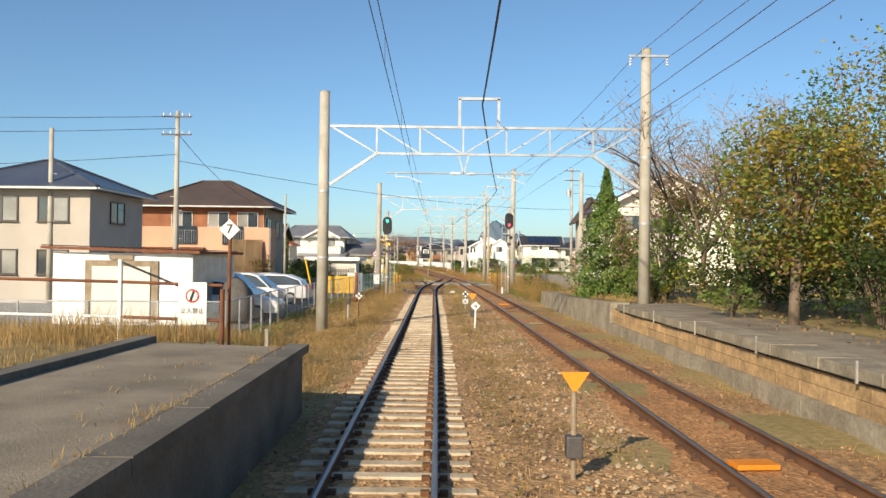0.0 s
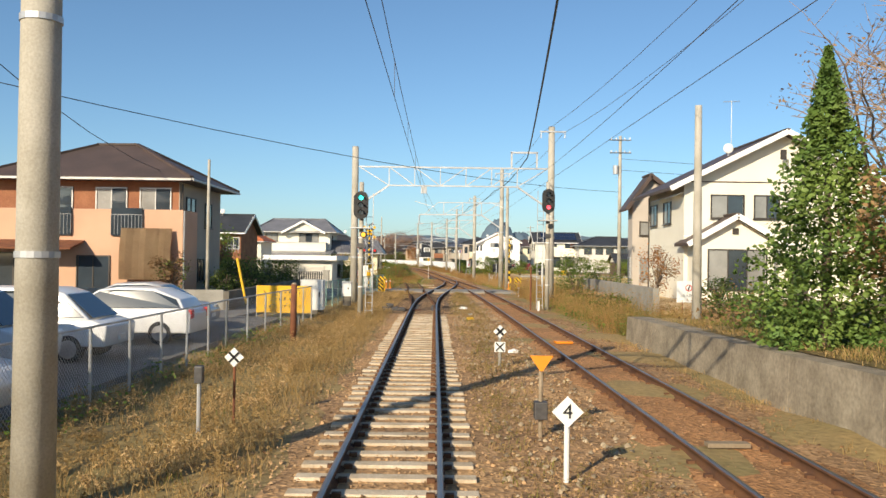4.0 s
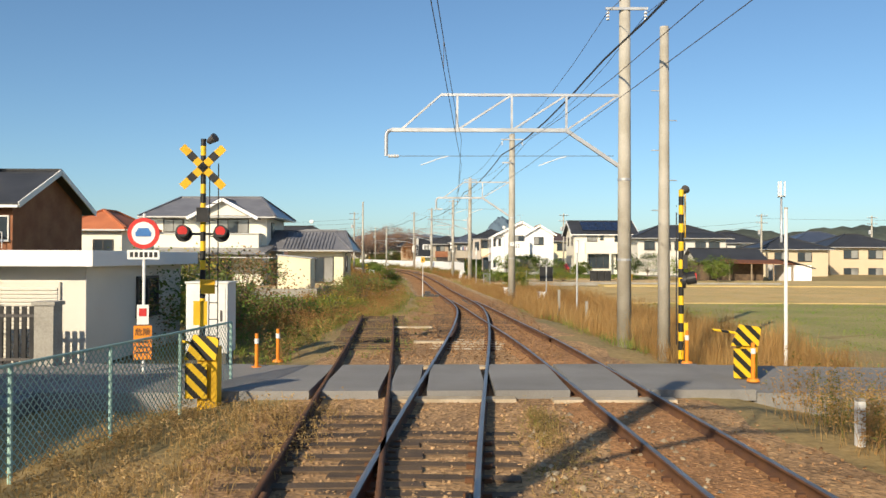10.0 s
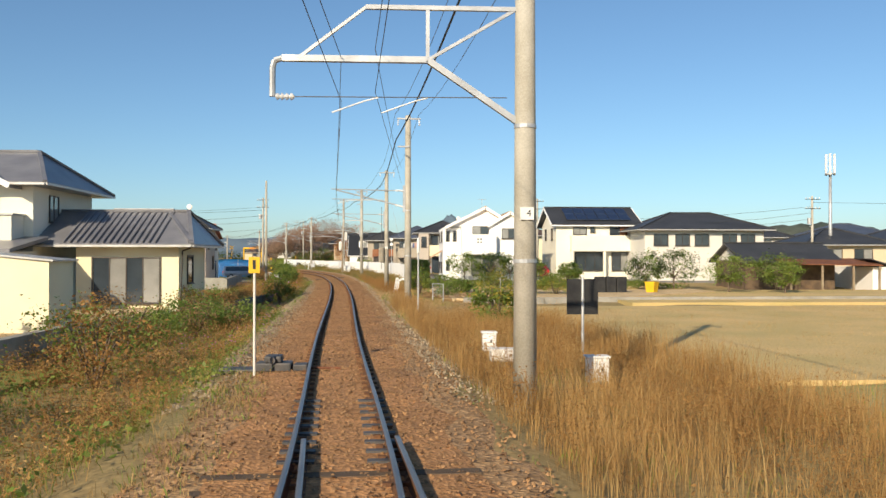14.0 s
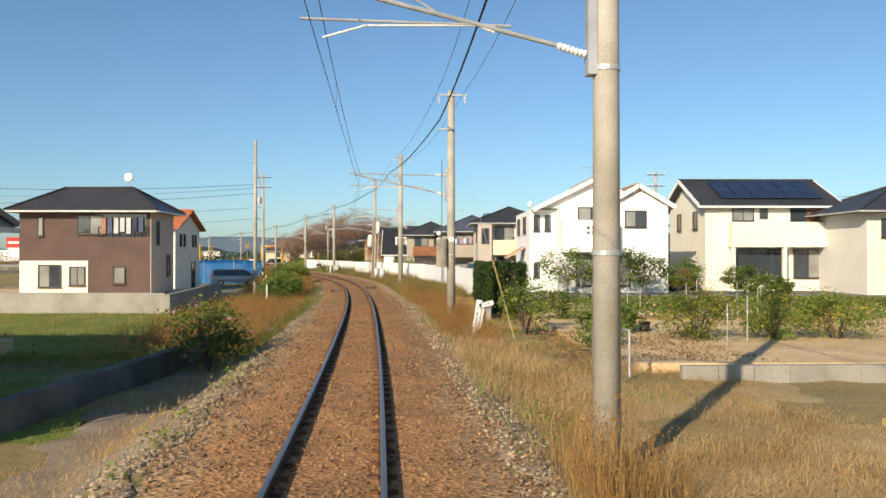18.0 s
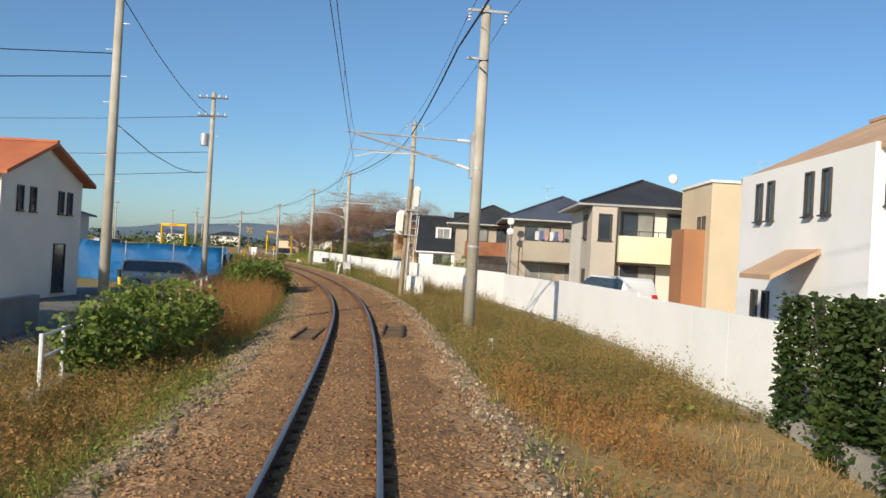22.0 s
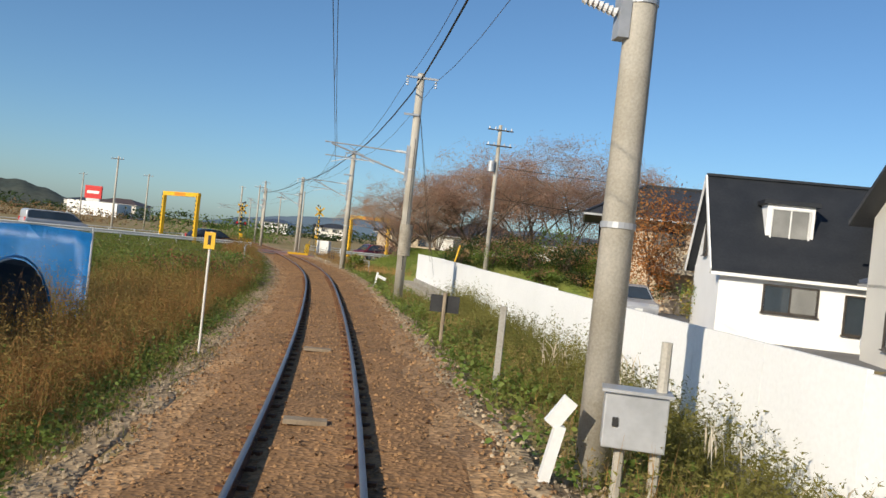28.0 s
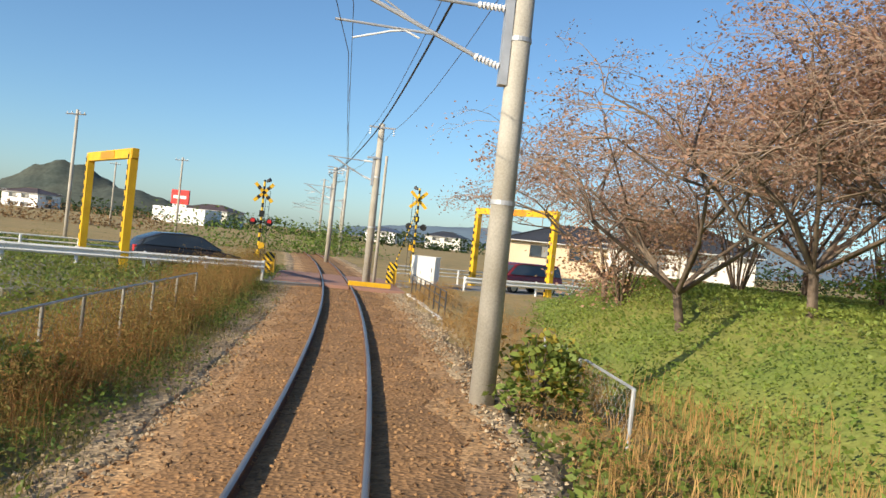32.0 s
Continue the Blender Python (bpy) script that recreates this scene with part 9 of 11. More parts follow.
OLIVEG = M("olive_grass", (0.26, 0.24, 0.065), (0.17, 0.165, 0.045), 0.5, 0.8, vary=0.35, grain=0.1, thin=0.4)
GREENG = M("fresh_green_grass", (0.17, 0.26, 0.05), (0.28, 0.31, 0.07), 0.5, 0.75, vary=0.35, grain=0.1, thin=0.4)
PLUME = M("pale_grass_plumes", (0.75, 0.68, 0.55), (0.62, 0.52, 0.38), 1.0, 0.8, vary=0.2, grain=0.1, thin=0.4)
LEAF = M("green_leaves", (0.1, 0.17, 0.035), (0.2, 0.26, 0.055), 0.9, 0.55, vary=0.45, grain=0.1, thin=0.4)
LEAFL = M("light_green_leaves", (0.15, 0.225, 0.045), (0.25, 0.29, 0.065), 0.8, 0.55, vary=0.4, grain=0.1, thin=0.4)
LEAFY = M("yellow_leaves", (0.46, 0.36, 0.055), (0.34, 0.28, 0.055), 0.7, 0.6, vary=0.4, grain=0.1, thin=0.4)
LEAFD = M("dark_evergreen_leaves", (0.04, 0.075, 0.022), (0.075, 0.11, 0.03), 0.9, 0.5, vary=0.45, grain=0.1, thin=0.4)
LEAFB = M("brown_withered_leaves", (0.4, 0.25, 0.12), (0.29, 0.175, 0.085), 0.8, 0.7, vary=0.4, grain=0.1, thin=0.4)
LEAFO = M("orange_autumn_leaves", (0.55, 0.22, 0.06), (0.42, 0.18, 0.06), 0.8, 0.6, vary=0.4, grain=0.1, thin=0.4)
LEAFR = M("red_leaves", (0.4, 0.09, 0.06), (0.3, 0.1, 0.06), 0.8, 0.6, vary=0.4, grain=0.1, thin=0.4)
PETAL = M("purple_flowers", (0.55, 0.3, 0.6), (0.62, 0.22, 0.45), 1.2, 0.6, vary=0.3, grain=0.05, thin=0.4)
PETALY = M("yellow_flowers", (0.75, 0.55, 0.05), (0.65, 0.45, 0.04), 1.2, 0.6, vary=0.3, grain=0.05, thin=0.4)
LEAFC = M("dull_russet_leaves", (0.46, 0.28, 0.19), (0.36, 0.21, 0.15), 0.8, 0.7, vary=0.4, grain=0.1, thin=0.4)
BARK = M("grey_brown_bark", (0.2, 0.15, 0.11), (0.13, 0.095, 0.07), 4.0, 0.9, 0.6, 30)
BARKR = M("reddish_bare_twigs", (0.42, 0.31, 0.23), (0.31, 0.22, 0.16), 3.0, 0.9, 0.3, 30)


def patchy(x, y, s=1.0):
    """Slow unevenness from 0 to 1."""
    return 0.5 + 0.25 * np.sin(1.1 * s * x + 0.7 * np.sin(0.9 * s * y)) + 0.25 * np.sin(0.8 * s * y + 1.3 * np.sin(0.6 * s * x + 1))


def sow(y0, y1, u0, u1, n, keep=None):
    """Random places in a zone beside the line: x, y, z of the land there."""
    y = RG.uniform(y0, y1, n)
    u = u0(y) + (u1(y) - u0(y)) * RG.random(n) if callable(u0) else RG.uniform(u0, u1, n)
    x, yy = place(u, y)
    z = land(u, y)
    if keep is not None:
        k = keep(x, yy, u)
        x, yy, z = x[k], yy[k], z[k]
    return x, yy, z


def blades(name, x, y, z, per, h0, h1, width, material, label, spread=0.1, lean=0.3, uneven=0.5):
    """Tufts of bent tapering grass blades."""
    m = len(x)
    tall = h0 + (h1 - h0) * RG.random(m) ** 1.3
    tall = tall * (1 - uneven + uneven * 1.4 * patchy(x, y, 1.7))
    n = m * per
    bx = np.repeat(x, per) + RG.normal(0, spread, n)
    by = np.repeat(y, per) + RG.normal(0, spread, n)
    bz = np.repeat(z, per) - 0.03
    h = np.repeat(tall, per) * RG.uniform(0.55, 1.12, n)
    a = RG.uniform(0, 2 * np.pi, n)
    ln = h * RG.uniform(0.05, lean, n) * 1.6
    dx, dy = np.cos(a) * ln, np.sin(a) * ln
    b = a + np.pi / 2 + RG.normal(0, 0.5, n)
    w = width * RG.uniform(0.6, 1.3, n)
    px, py = np.cos(b) * w / 2, np.sin(b) * w / 2
    base = np.stack([bx, by, bz], -1)
    mid = base + np.stack([dx * 0.35, dy * 0.35, h * 0.6], -1)
    tip = base + np.stack([dx, dy, h], -1)
    p = np.stack([px, py, np.zeros(n)], -1)
    v = np.stack([base, mid + p, tip, mid - p], 1).reshape(-1, 3)
    i = np.arange(n) * 4
    f = np.stack([i, i + 1, i + 2, i + 3], -1)
    ob = raw(name, v, f, material)
    return tagged(ob, label, "grass", "", "stuff")


def weeds(name, x, y, z, per, h0, h1, width, material, label, spread=0.12, lean=0.35, leaves=9, leaf=0.05):
    """Bushy weeds: thin leaning stems, each with small narrow leaves along its upper part."""
    m = len(x)
    tall = (h0 + (h1 - h0) * RG.random(m)) * (0.62 + 0.55 * patchy(x, y, 1.7))
    n = m * per
    base = np.stack([np.repeat(x, per) + RG.normal(0, spread, n), np.repeat(y, per) + RG.normal(0, spread, n), np.repeat(z, per) - 0.03], -1)
    h = np.repeat(tall, per) * RG.uniform(0.6, 1.1, n)
    a = RG.uniform(0, 2 * np.pi, n)
    ln = h * RG.uniform(0.05, lean, n) * 1.4
    tip = base + np.stack([np.cos(a) * ln, np.sin(a) * ln, h], -1)
    b = RG.uniform(0, 2 * np.pi, n)
    p = np.stack([np.cos(b), np.sin(b), 0 * b], -1) * (width * 0.3)
    t1 = np.stack([base - p, base + p, tip], 1).reshape(-1, 3)
    k = n * leaves
    s = RG.uniform(0.3, 1.05, (k, 1)) ** 0.8
    c = np.repeat(base, leaves, 0) * (1 - s) + np.repeat(tip, leaves, 0) * s
    c[:, :2] += RG.normal(0, 0.012, (k, 2)) + RG.normal(0, 0.03, (k, 2)) * (s > 0.6)
    d = RG.normal(0, 1, (k, 3))
    d[:, 2] = np.abs(d[:, 2]) * 0.8 - 0.15
    d /= np.linalg.norm(d, axis=1, keepdims=True)
    q = np.cross(d, RG.normal(0, 1, (k, 3)))
    q /= np.linalg.norm(q, axis=1, keepdims=True) + 1e-6
    sz = leaf * RG.uniform(0.5, 1.3, (k, 1))
    t2 = np.stack([c - q * sz * 0.2, c + q * sz * 0.2, c + d * sz], 1).reshape(-1, 3)
    v = np.concatenate([t1, t2])
    ob = raw(name, v, np.arange(len(v)).reshape(-1, 3), material)
    return tagged(ob, label, "weeds", "", "stuff")


def leaf_mesh(name, c, size, material, parent=None, up=0.4, droop=0.0):
    """Small folded leaves at places c."""
    n = len(c)
    d = RG.normal(0, 1, (n, 3))
    d[:, 2] = d[:, 2] * 0.5 - droop
    d /= np.linalg.norm(d, axis=1, keepdims=True)
    q = RG.normal(0, 1, (n, 3))
    q[:, 2] *= 1 - up
    q -= d * (q * d).sum(1, keepdims=True)
    q /= np.linalg.norm(q, axis=1, keepdims=True) + 1e-6
    nn = np.cross(d, q)
    s = (size * RG.uniform(0.6, 1.3, n))[:, None]
    v = np.stack([c - d * s * 0.5, c + q * s * 0.3 + nn * s * 0.06, c + d * s * 0.5, c - q * s * 0.3 + nn * s * 0.06], 1).reshape(-1, 3)
    i = np.arange(n) * 4
    return raw(name, v, np.stack([i, i + 1, i + 2, i + 3], -1), material, parent)


def clumps(c, r, n, k, sigma):
    """Places in k clumps spread over a rounded body with centre c and radii r."""
    d = RG.normal(0, 1, (k, 3))
    d /= np.linalg.norm(d, axis=1, keepdims=True)
    d *= RG.uniform(0.35, 1.0, (k, 1)) ** 0.6
    cen = np.array(c) + d * np.array(r)
    w = RG.dirichlet(np.ones(k) * 2)
    pick = RG.choice(k, n, p=w)
    return cen[pick] + RG.normal(0, 1, (n, 3)) * np.array(r) * sigma


def twigs(name, segs, material, parent=None):
    """Tapered three-sided sticks, one from each (start, end, start radius, end radius)."""
    a = np.array([s[0] for s in segs], float)
    b = np.array([s[1] for s in segs], float)
    ra, rb = np.array([s[2] for s in segs])[:, None], np.array([s[3] for s in segs])[:, None]
    d = b - a
    d /= np.linalg.norm(d, axis=1, keepdims=True) + 1e-9
    ref = np.where(np.abs(d[:, 2:3]) > 0.9, np.array([[1.0, 0, 0]]), np.array([[0, 0, 1.0]]))
    p = np.cross(d, ref)
    p /= np.linalg.norm(p, axis=1, keepdims=True) + 1e-9
    q = np.cross(d, p)
    ring = [p, -0.5 * p + 0.87 * q, -0.5 * p - 0.87 * q]
    v = np.stack([a + r * ra for r in ring] + [b + r * rb for r in ring], 1).reshape(-1, 3)
    i = np.arange(len(a)) * 6
    f = np.concatenate([np.stack([i + k, i + (k + 1) % 3, i + 3 + (k + 1) % 3, i + 3 + k], -1) for k in range(3)])
    return raw(name, v, f, material, parent, smooth=True)


def ground_z(x, y):
    u, s = 0.0, float(y)
    for _ in range(6):
        xx, tx, ty = frame_at(A_LINE, s)
        u = float((x - xx) * ty + (y - s) * tx * -1) if abs(x - xx) < 25 else float(x - xx)
        s = y + u * float(tx) * (1 if abs(u) < 25 else 0)
    return float(land(u, s))


def bush(x, y, h, r, label, material, n=900, size=0.12, z=None, name="bush", ry=None, sigma=0.2, k=26):
    z = ground_z(x, y) if z is None else z
    t = thing(name, label, "bush" if name == "bush" else name, "shrubs", at=(x, y, z))
    ry = ry or r
    segs = []
    for _ in range(14):
        a, e = RG.uniform(0, 6.28), RG.uniform(0.35, 0.9)
        m = np.array((math.cos(a) * r * 0.4 * e, math.sin(a) * ry * 0.4 * e, h * 0.45))
        segs += [((0, 0, -0.1), m, 0.03, 0.02), (m, (m[0] * 2, m[1] * 2, h * RG.uniform(0.7, 0.95)), 0.02, 0.006)]
    twigs("branchwork", segs, BARK, t)
    c = clumps((0, 0, h * 0.52), (r, ry, h * 0.42), n, k, sigma)
    c[:, 2] = np.maximum(c[:, 2], 0.03)
    leaf_mesh("foliage", c, size, material, t)
    return t


def bush2(x, y, h, r, label, material, n, size, m2, share, s2, tint, **kw):
    """A bush with leaves or flowers of a second colour among the first."""
    t = bush(x, y, h, r, label, material, n, size, **kw)
    ry = kw.get("ry") or r
    c = clumps((0, 0, h * 0.6), (r * 1.02, ry * 1.02, h * 0.42), int(n * share), 26, kw.get("sigma", 0.2))
    c[:, 2] = np.maximum(c[:, 2], 0.05)
    leaf_mesh("tinted_foliage", c, size * s2, m2, t)["label"] = tint
    return t


def tree(x, y, z, h, r, base, label, mats, n=5000, size=0.14, tr=0.14, lean=(0, 0), k=60, sigma=0.13, ry=None):
    """Leafy tree: trunk with limbs, and a crown of clumped leaves in one or more colours."""
    t = thing("tree", label, "tree", "trees", at=(x, y, z))
    ry = ry or r
    fork = Vector((lean[0] * 0.4, lean[1] * 0.4, base + (h - base) * 0.15))
    bm = rod(B(), (0, 0, -0.3), fork, tr, tr * 0.72, 10)
    part("trunk", bm, BARK, t, smooth=True)
    segs = []
    mid = (h + base) / 2
    for _ in range(16):
        a = RG.uniform(0, 6.28)
        q = np.array((lean[0] + math.cos(a) * r * RG.uniform(0.3, 0.75), lean[1] + math.sin(a) * ry * RG.uniform(0.3, 0.75), RG.uniform(mid * 0.9, h * 0.9)))
        m = np.array(fork) * 0.5 + q * 0.5 + RG.normal(0, 0.12, 3)
        segs += [(np.array(fork) * 0.97, m, tr * 0.45, tr * 0.28), (m, q, tr * 0.28, tr * 0.08)]
        for _ in range(3):
            e = q + RG.normal(0, r * 0.22, 3)
            segs.append((m * 0.4 + q * 0.6, e, tr * 0.12, tr * 0.03))
    twigs("branchwork", segs, BARK, t)
    tot = sum(s for _, s in mats)
    for m, share in mats:
        c = clumps((lean[0], lean[1], mid), (r, ry, (h - base) / 2), int(n * share / tot), k, sigma)
        leaf_mesh("crown", c, size, m, t)
    return t


def bare_tree(x, y, z, h, r, label, leaf, nleaf, seed, tr=0.2, low=0.22, droop=0.0, levels=(6, 5, 5, 4), stems=1, size=0.12, bark=BARK):
    """Nearly leafless tree of forking limbs and fine twigs, with a few leaves at their ends."""
    rr = random.Random(seed)
    t = thing("tree", label, "tree", "trees", at=(x, y, z))
    big, fine, ends = [], [], []

    def grow(a, d, length, rad, depth):
        mid = a + d * length * 0.5 + Vector([rr.gauss(0, 0.06) * length for _ in range(3)])
        b = mid + (d + Vector((rr.gauss(0, 0.18), rr.gauss(0, 0.18), rr.gauss(0, 0.1) - droop * depth * 0.22))).normalized() * length * 0.55
        out = big if depth < 2 else fine
        out.append((a, mid, rad, rad * 0.8))
        out.append((mid, b, rad * 0.8, rad * 0.55))
        if depth >= len(levels) - 1:
            ends.append(b)
            ends.append(mid)
            return
        for k in range(levels[depth + 1]):
            ang = rr.uniform(0, 6.283)
            side = Vector((math.cos(ang), math.sin(ang), rr.uniform(-0.25, 0.75) - droop * depth * 0.3))
            nd = (d * 0.55 + side * 0.8).normalized()
            at = b if k < 2 else mid.lerp(b, rr.random())
            grow(at, nd, length * rr.uniform(0.5, 0.72), rad * 0.5, depth + 1)

    top = Vector((rr.gauss(0, 0.1), rr.gauss(0, 0.1), h * low))
    for s in range(stems):
        off = Vector((rr.uniform(-0.3, 0.3), rr.uniform(-0.3, 0.3), 0)) * (stems > 1)
        big.append((off + Vector((0, 0, -0.3)), top + off * 2, tr, tr * 0.8))
        for k in range(levels[0]):
            ang = 6.283 * (k + rr.random() * 0.7) / levels[0]
            d = Vector((math.cos(ang) * r / h * 1.5, math.sin(ang) * r / h * 1.5, rr.uniform(0.55, 1.1))).normalized()
            grow(top + off * 2, d, h * 0.36 * rr.uniform(0.8, 1.15), tr * 0.55, 0)
    part_t = twigs("trunk", big, bark, t)
    twigs("twig_mass", fine, BARKR, t)
    if nleaf:
        e = np.array([tuple(v) for v in ends])
        c = e[RG.integers(0, len(e), nleaf)] + RG.normal(0, h * 0.02, (nleaf, 3))
        leaf_mesh("foliage", c, size, leaf, t)["label"] = "thin withered leaves"
    return t


def low_leaves(name, x, y, z, h, per, size, material, label, spread=0.18):
    n = len(x) * per
    c = np.stack([np.repeat(x, per) + RG.normal(0, spread, n), np.repeat(y, per) + RG.normal(0, spread, n), np.repeat(z, per) + h * RG.random(n) ** 0.7], -1)
    return tagged(leaf_mesh(name, c, size, material, up=0.1), label, "plants", "", "stuff")


wall_y = np.array([p[1] for p in WALL_LINE])
wall_x = np.array([p[0] for p in WALL_LINE])


def off_road(x, y, u):
    return ((y < 76.2) | (y > 81.4)) & ~((x < -2.0) & (y < 13.4)) & ~((x > 4.4) & (y < 45)) & ~((x < -5.3) & (y > 50) & (y < 84)) & ~((x > 8.0) & (y > 52.5) & (y < 72)) & ~((x < -6) & (y > 21) & (y < 53))


def off_track(x, y, u):
    """Land past the crossing, but for the stony strip and lawn on one side and the mown field edge on the other."""
    return off_road(x, y, u) & ~((u < -2.4) & (y > 131) & (y < 146.5)) & ~((u > 3.6) & (y > 130))


def before_wall(x, y, u):
    return off_road(x, y, u) & ((y < 173) | (x < np.interp(y, wall_y, wall_x) - 0.12) | (y > 264))


def thin(f, s=1.0, cut=0.35):
    def k(x, y, u):
        return f(x, y, u) & (patchy(x, y, s) + RG.normal(0, 0.18, len(x)) > cut)
    return k


# dry grass beside the running line
blades("dry_grass", *sow(12, 76, lambda y: -6.0 + 0 * y, lambda y: -1.45 + 0 * y, 6500, thin(off_road, 1.2, 0.3)), 9, 0.08, 0.32, 0.011, STRAW, "short dry straw-coloured grass beside the track", 0.12, 0.6)
weeds("dry_grass", *sow(13, 76, lambda y: -6.0 + 0 * y, lambda y: -2.2 + 0 * y, 1700, thin(off_road, 1.5, 0.45)), 4, 0.12, 0.35, 0.012, PALEST, "pale withered weeds beside the track", 0.1, 0.4, leaves=11)
blades("green_grass", *sow(14, 76, lambda y: -6.0 + 0 * y, lambda y: -2.0 + 0 * y, 1100, thin(off_road, 2.0, 0.55)), 8, 0.08, 0.28, 0.012, OLIVEG, "olive green grass beside the track", 0.12, 0.5)
# tall dry grass behind the pipe barrier
by = RG.uniform(13.6, 21, 1500)
bx = RG.uniform(-13, -4.3, 1500)
blades("tall_dry_grass", bx, by, np.where(by < 15, 0.72, 0.72 - (by - 15) / 9 * 0.95), 9, 0.2, 0.65, 0.011, STRAW, "tall dry grass by the pipe barrier", 0.12, 0.4)
blades("tall_dry_grass", RG.uniform(-16, -5.3, 900), RG.uniform(3, 14, 900), np.full(900, 0.72), 9, 0.12, 0.45, 0.011, STRAW, "dry grass behind the platform", 0.12, 0.5)
blades("platform_weeds", np.concatenate([RG.uniform(-2.45, -2.3, 120), RG.normal(-4.9, 0.2, 160), RG.uniform(-4.6, -2.4, 70)]), np.concatenate([RG.uniform(2, 12.5, 120), RG.uniform(2, 13, 160), RG.uniform(4, 13, 70)]),
       np.full(350, 0.89), 7, 0.03, 0.12, 0.008, STRAW, "small dry weeds in the platform joints", 0.06, 0.7)
gx2, gy2 = RG.uniform(-8.5, -5.0, 420), RG.uniform(18, 25.5, 420)
blades("green_grass", gx2, gy2, np.maximum(0.72 - (gy2 - 15) / 9 * 0.95, -0.2), 9, 0.15, 0.4, 0.012, GREENG, "green grass below the platform end", 0.14, 0.5)
EZ = lambda q: np.interp(q, [28, 45], [0.83, 0.5])
ey = RG.uniform(29, 43.6, 480)
ex = np.interp(ey, [29, 44], [6.2, 5.9]) + np.abs(RG.normal(0, 0.8, 480))
blades("platform_weeds", ex, ey, EZ(ey), 8, 0.06, 0.32, 0.011, STRAW, "dry weeds over the platform end slope", 0.12, 0.6)
blades("platform_weeds", ex[::2] + 0.2, ey[::2], EZ(ey[::2]), 8, 0.05, 0.25, 0.012, OLIVEG, "olive weeds over the platform end slope", 0.14, 0.6)
# between the two tracks
blades("sparse_weeds", *sow(-2, 76, lambda y: 1.25 + 0 * y, lambda y: B_LINE(y) - A_LINE(y) - 1.35, 2300, thin(off_road, 1.6, 0.42)), 8, 0.05, 0.2, 0.009, STRAW, "sparse dry weeds between the tracks", 0.09, 0.7)
blades("sparse_weeds", *sow(-2, 76, lambda y: 1.25 + 0 * y, lambda y: B_LINE(y) - A_LINE(y) - 1.35, 650, thin(off_road, 2.3, 0.6)), 8, 0.05, 0.22, 0.011, OLIVEG, "sparse green weeds between the tracks", 0.09, 0.7)
blades("sparse_weeds", *sow(-2, 52, lambda y: -1.4 + 0 * y, lambda y: 1.4 + 0 * y, 420, off_road), 7, 0.04, 0.13, 0.009, STRAW, "sparse dry weeds among the sleepers", 0.08, 0.7)
blades("sparse_weeds", *sow(3, 46, lambda y: B_LINE(y) - A_LINE(y) + 1.2, lambda y: B_LINE(y) - A_LINE(y) + 2.2, 700), 7, 0.04, 0.2, 0.01, STRAW, "dry weeds along the platform foot", 0.08, 0.7)
blades("sparse_weeds", *sow(82, 112, lambda y: -bed_left(y), lambda y: -1.3 + 0 * y, 700, thin(off_road, 1.6, 0.4)), 8, 0.06, 0.28, 0.011, STRAW, "dry weeds over the old siding", 0.1, 0.6)
blades("sparse_weeds", *sow(82, 112, lambda y: -bed_left(y), lambda y: -1.3 + 0 * y, 500, thin(off_road, 2.2, 0.5)), 8, 0.06, 0.25, 0.012, GREENG, "green weeds over the old siding", 0.1, 0.6)
# left side past the crossing
LE = lambda y: -bed_left(y) - 0.35
weeds("tall_dry_grass", *sow(81, 176, lambda y: -9.0 + 0 * y, LE, 3200, thin(off_track, 1.1, 0.45)), 4, 0.35, 0.95, 0.012, GOLDG, "tall golden weeds beside the line", 0.12, 0.25, leaves=11)
blades("green_weeds", *sow(81, 176, lambda y: -9.5 + 0 * y, LE, 4200, thin(off_track, 1.3, 0.38)), 8, 0.15, 0.5, 0.016, GREENG, "green weeds on the bank", 0.14, 0.5)
weeds("olive_weeds", *sow(81, 176, lambda y: -9.5 + 0 * y, LE, 2600, thin(off_track, 0.9, 0.4)), 4, 0.15, 0.55, 0.014, OLIVEG, "olive weeds on the bank", 0.14, 0.4, leaves=11)
blades("meadow_grass", RG.uniform(-24, -7.3, 5200), RG.uniform(146, 166, 5200), np.full(5200, -0.62), 7, 0.06, 0.22, 0.015, GREENG, "green meadow grass", 0.16, 0.6)
blades("meadow_grass", RG.uniform(-24, -7.3, 1800), RG.uniform(146, 166, 1800), np.full(1800, -0.62), 7, 0.06, 0.3, 0.012, STRAW, "dry meadow grass", 0.16, 0.6)
# left side along the curve
weeds("tall_brown_grass", *sow(183, 207, lambda y: -7.5 + 0 * y, lambda y: -2.9 + 0 * y, 2600, thin(before_wall, 1.0, 0.2)), 4, 0.85, 1.6, 0.012, BROWNG, "tall rusty brown weeds along the curve", 0.13, 0.25, leaves=12)
weeds("tall_dry_grass", *sow(172, 300, lambda y: -8.5 + 0 * y, lambda y: -2.6 + 0 * y, 4200, thin(before_wall, 1.4, 0.35)), 4, 0.2, 0.75, 0.012, OLIVEG, "olive weeds along the curve", 0.13, 0.3, leaves=11)
blades("green_weeds", *sow(172, 300, lambda y: -12 + 0 * y, lambda y: -2.6 + 0 * y, 4200, thin(before_wall, 1.2, 0.4)), 8, 0.12, 0.45, 0.015, GREENG, "green weeds along the curve", 0.15, 0.5)
weeds("olive_weeds", *sow(205, 292, lambda y: -24 + 0 * y, lambda y: -7 + 0 * y, 5200, thin(before_wall, 0.8, 0.35)), 3, 0.15, 0.55, 0.016, OLIVEG, "olive weeds on the slope below the line", 0.18, 0.5, leaves=11)
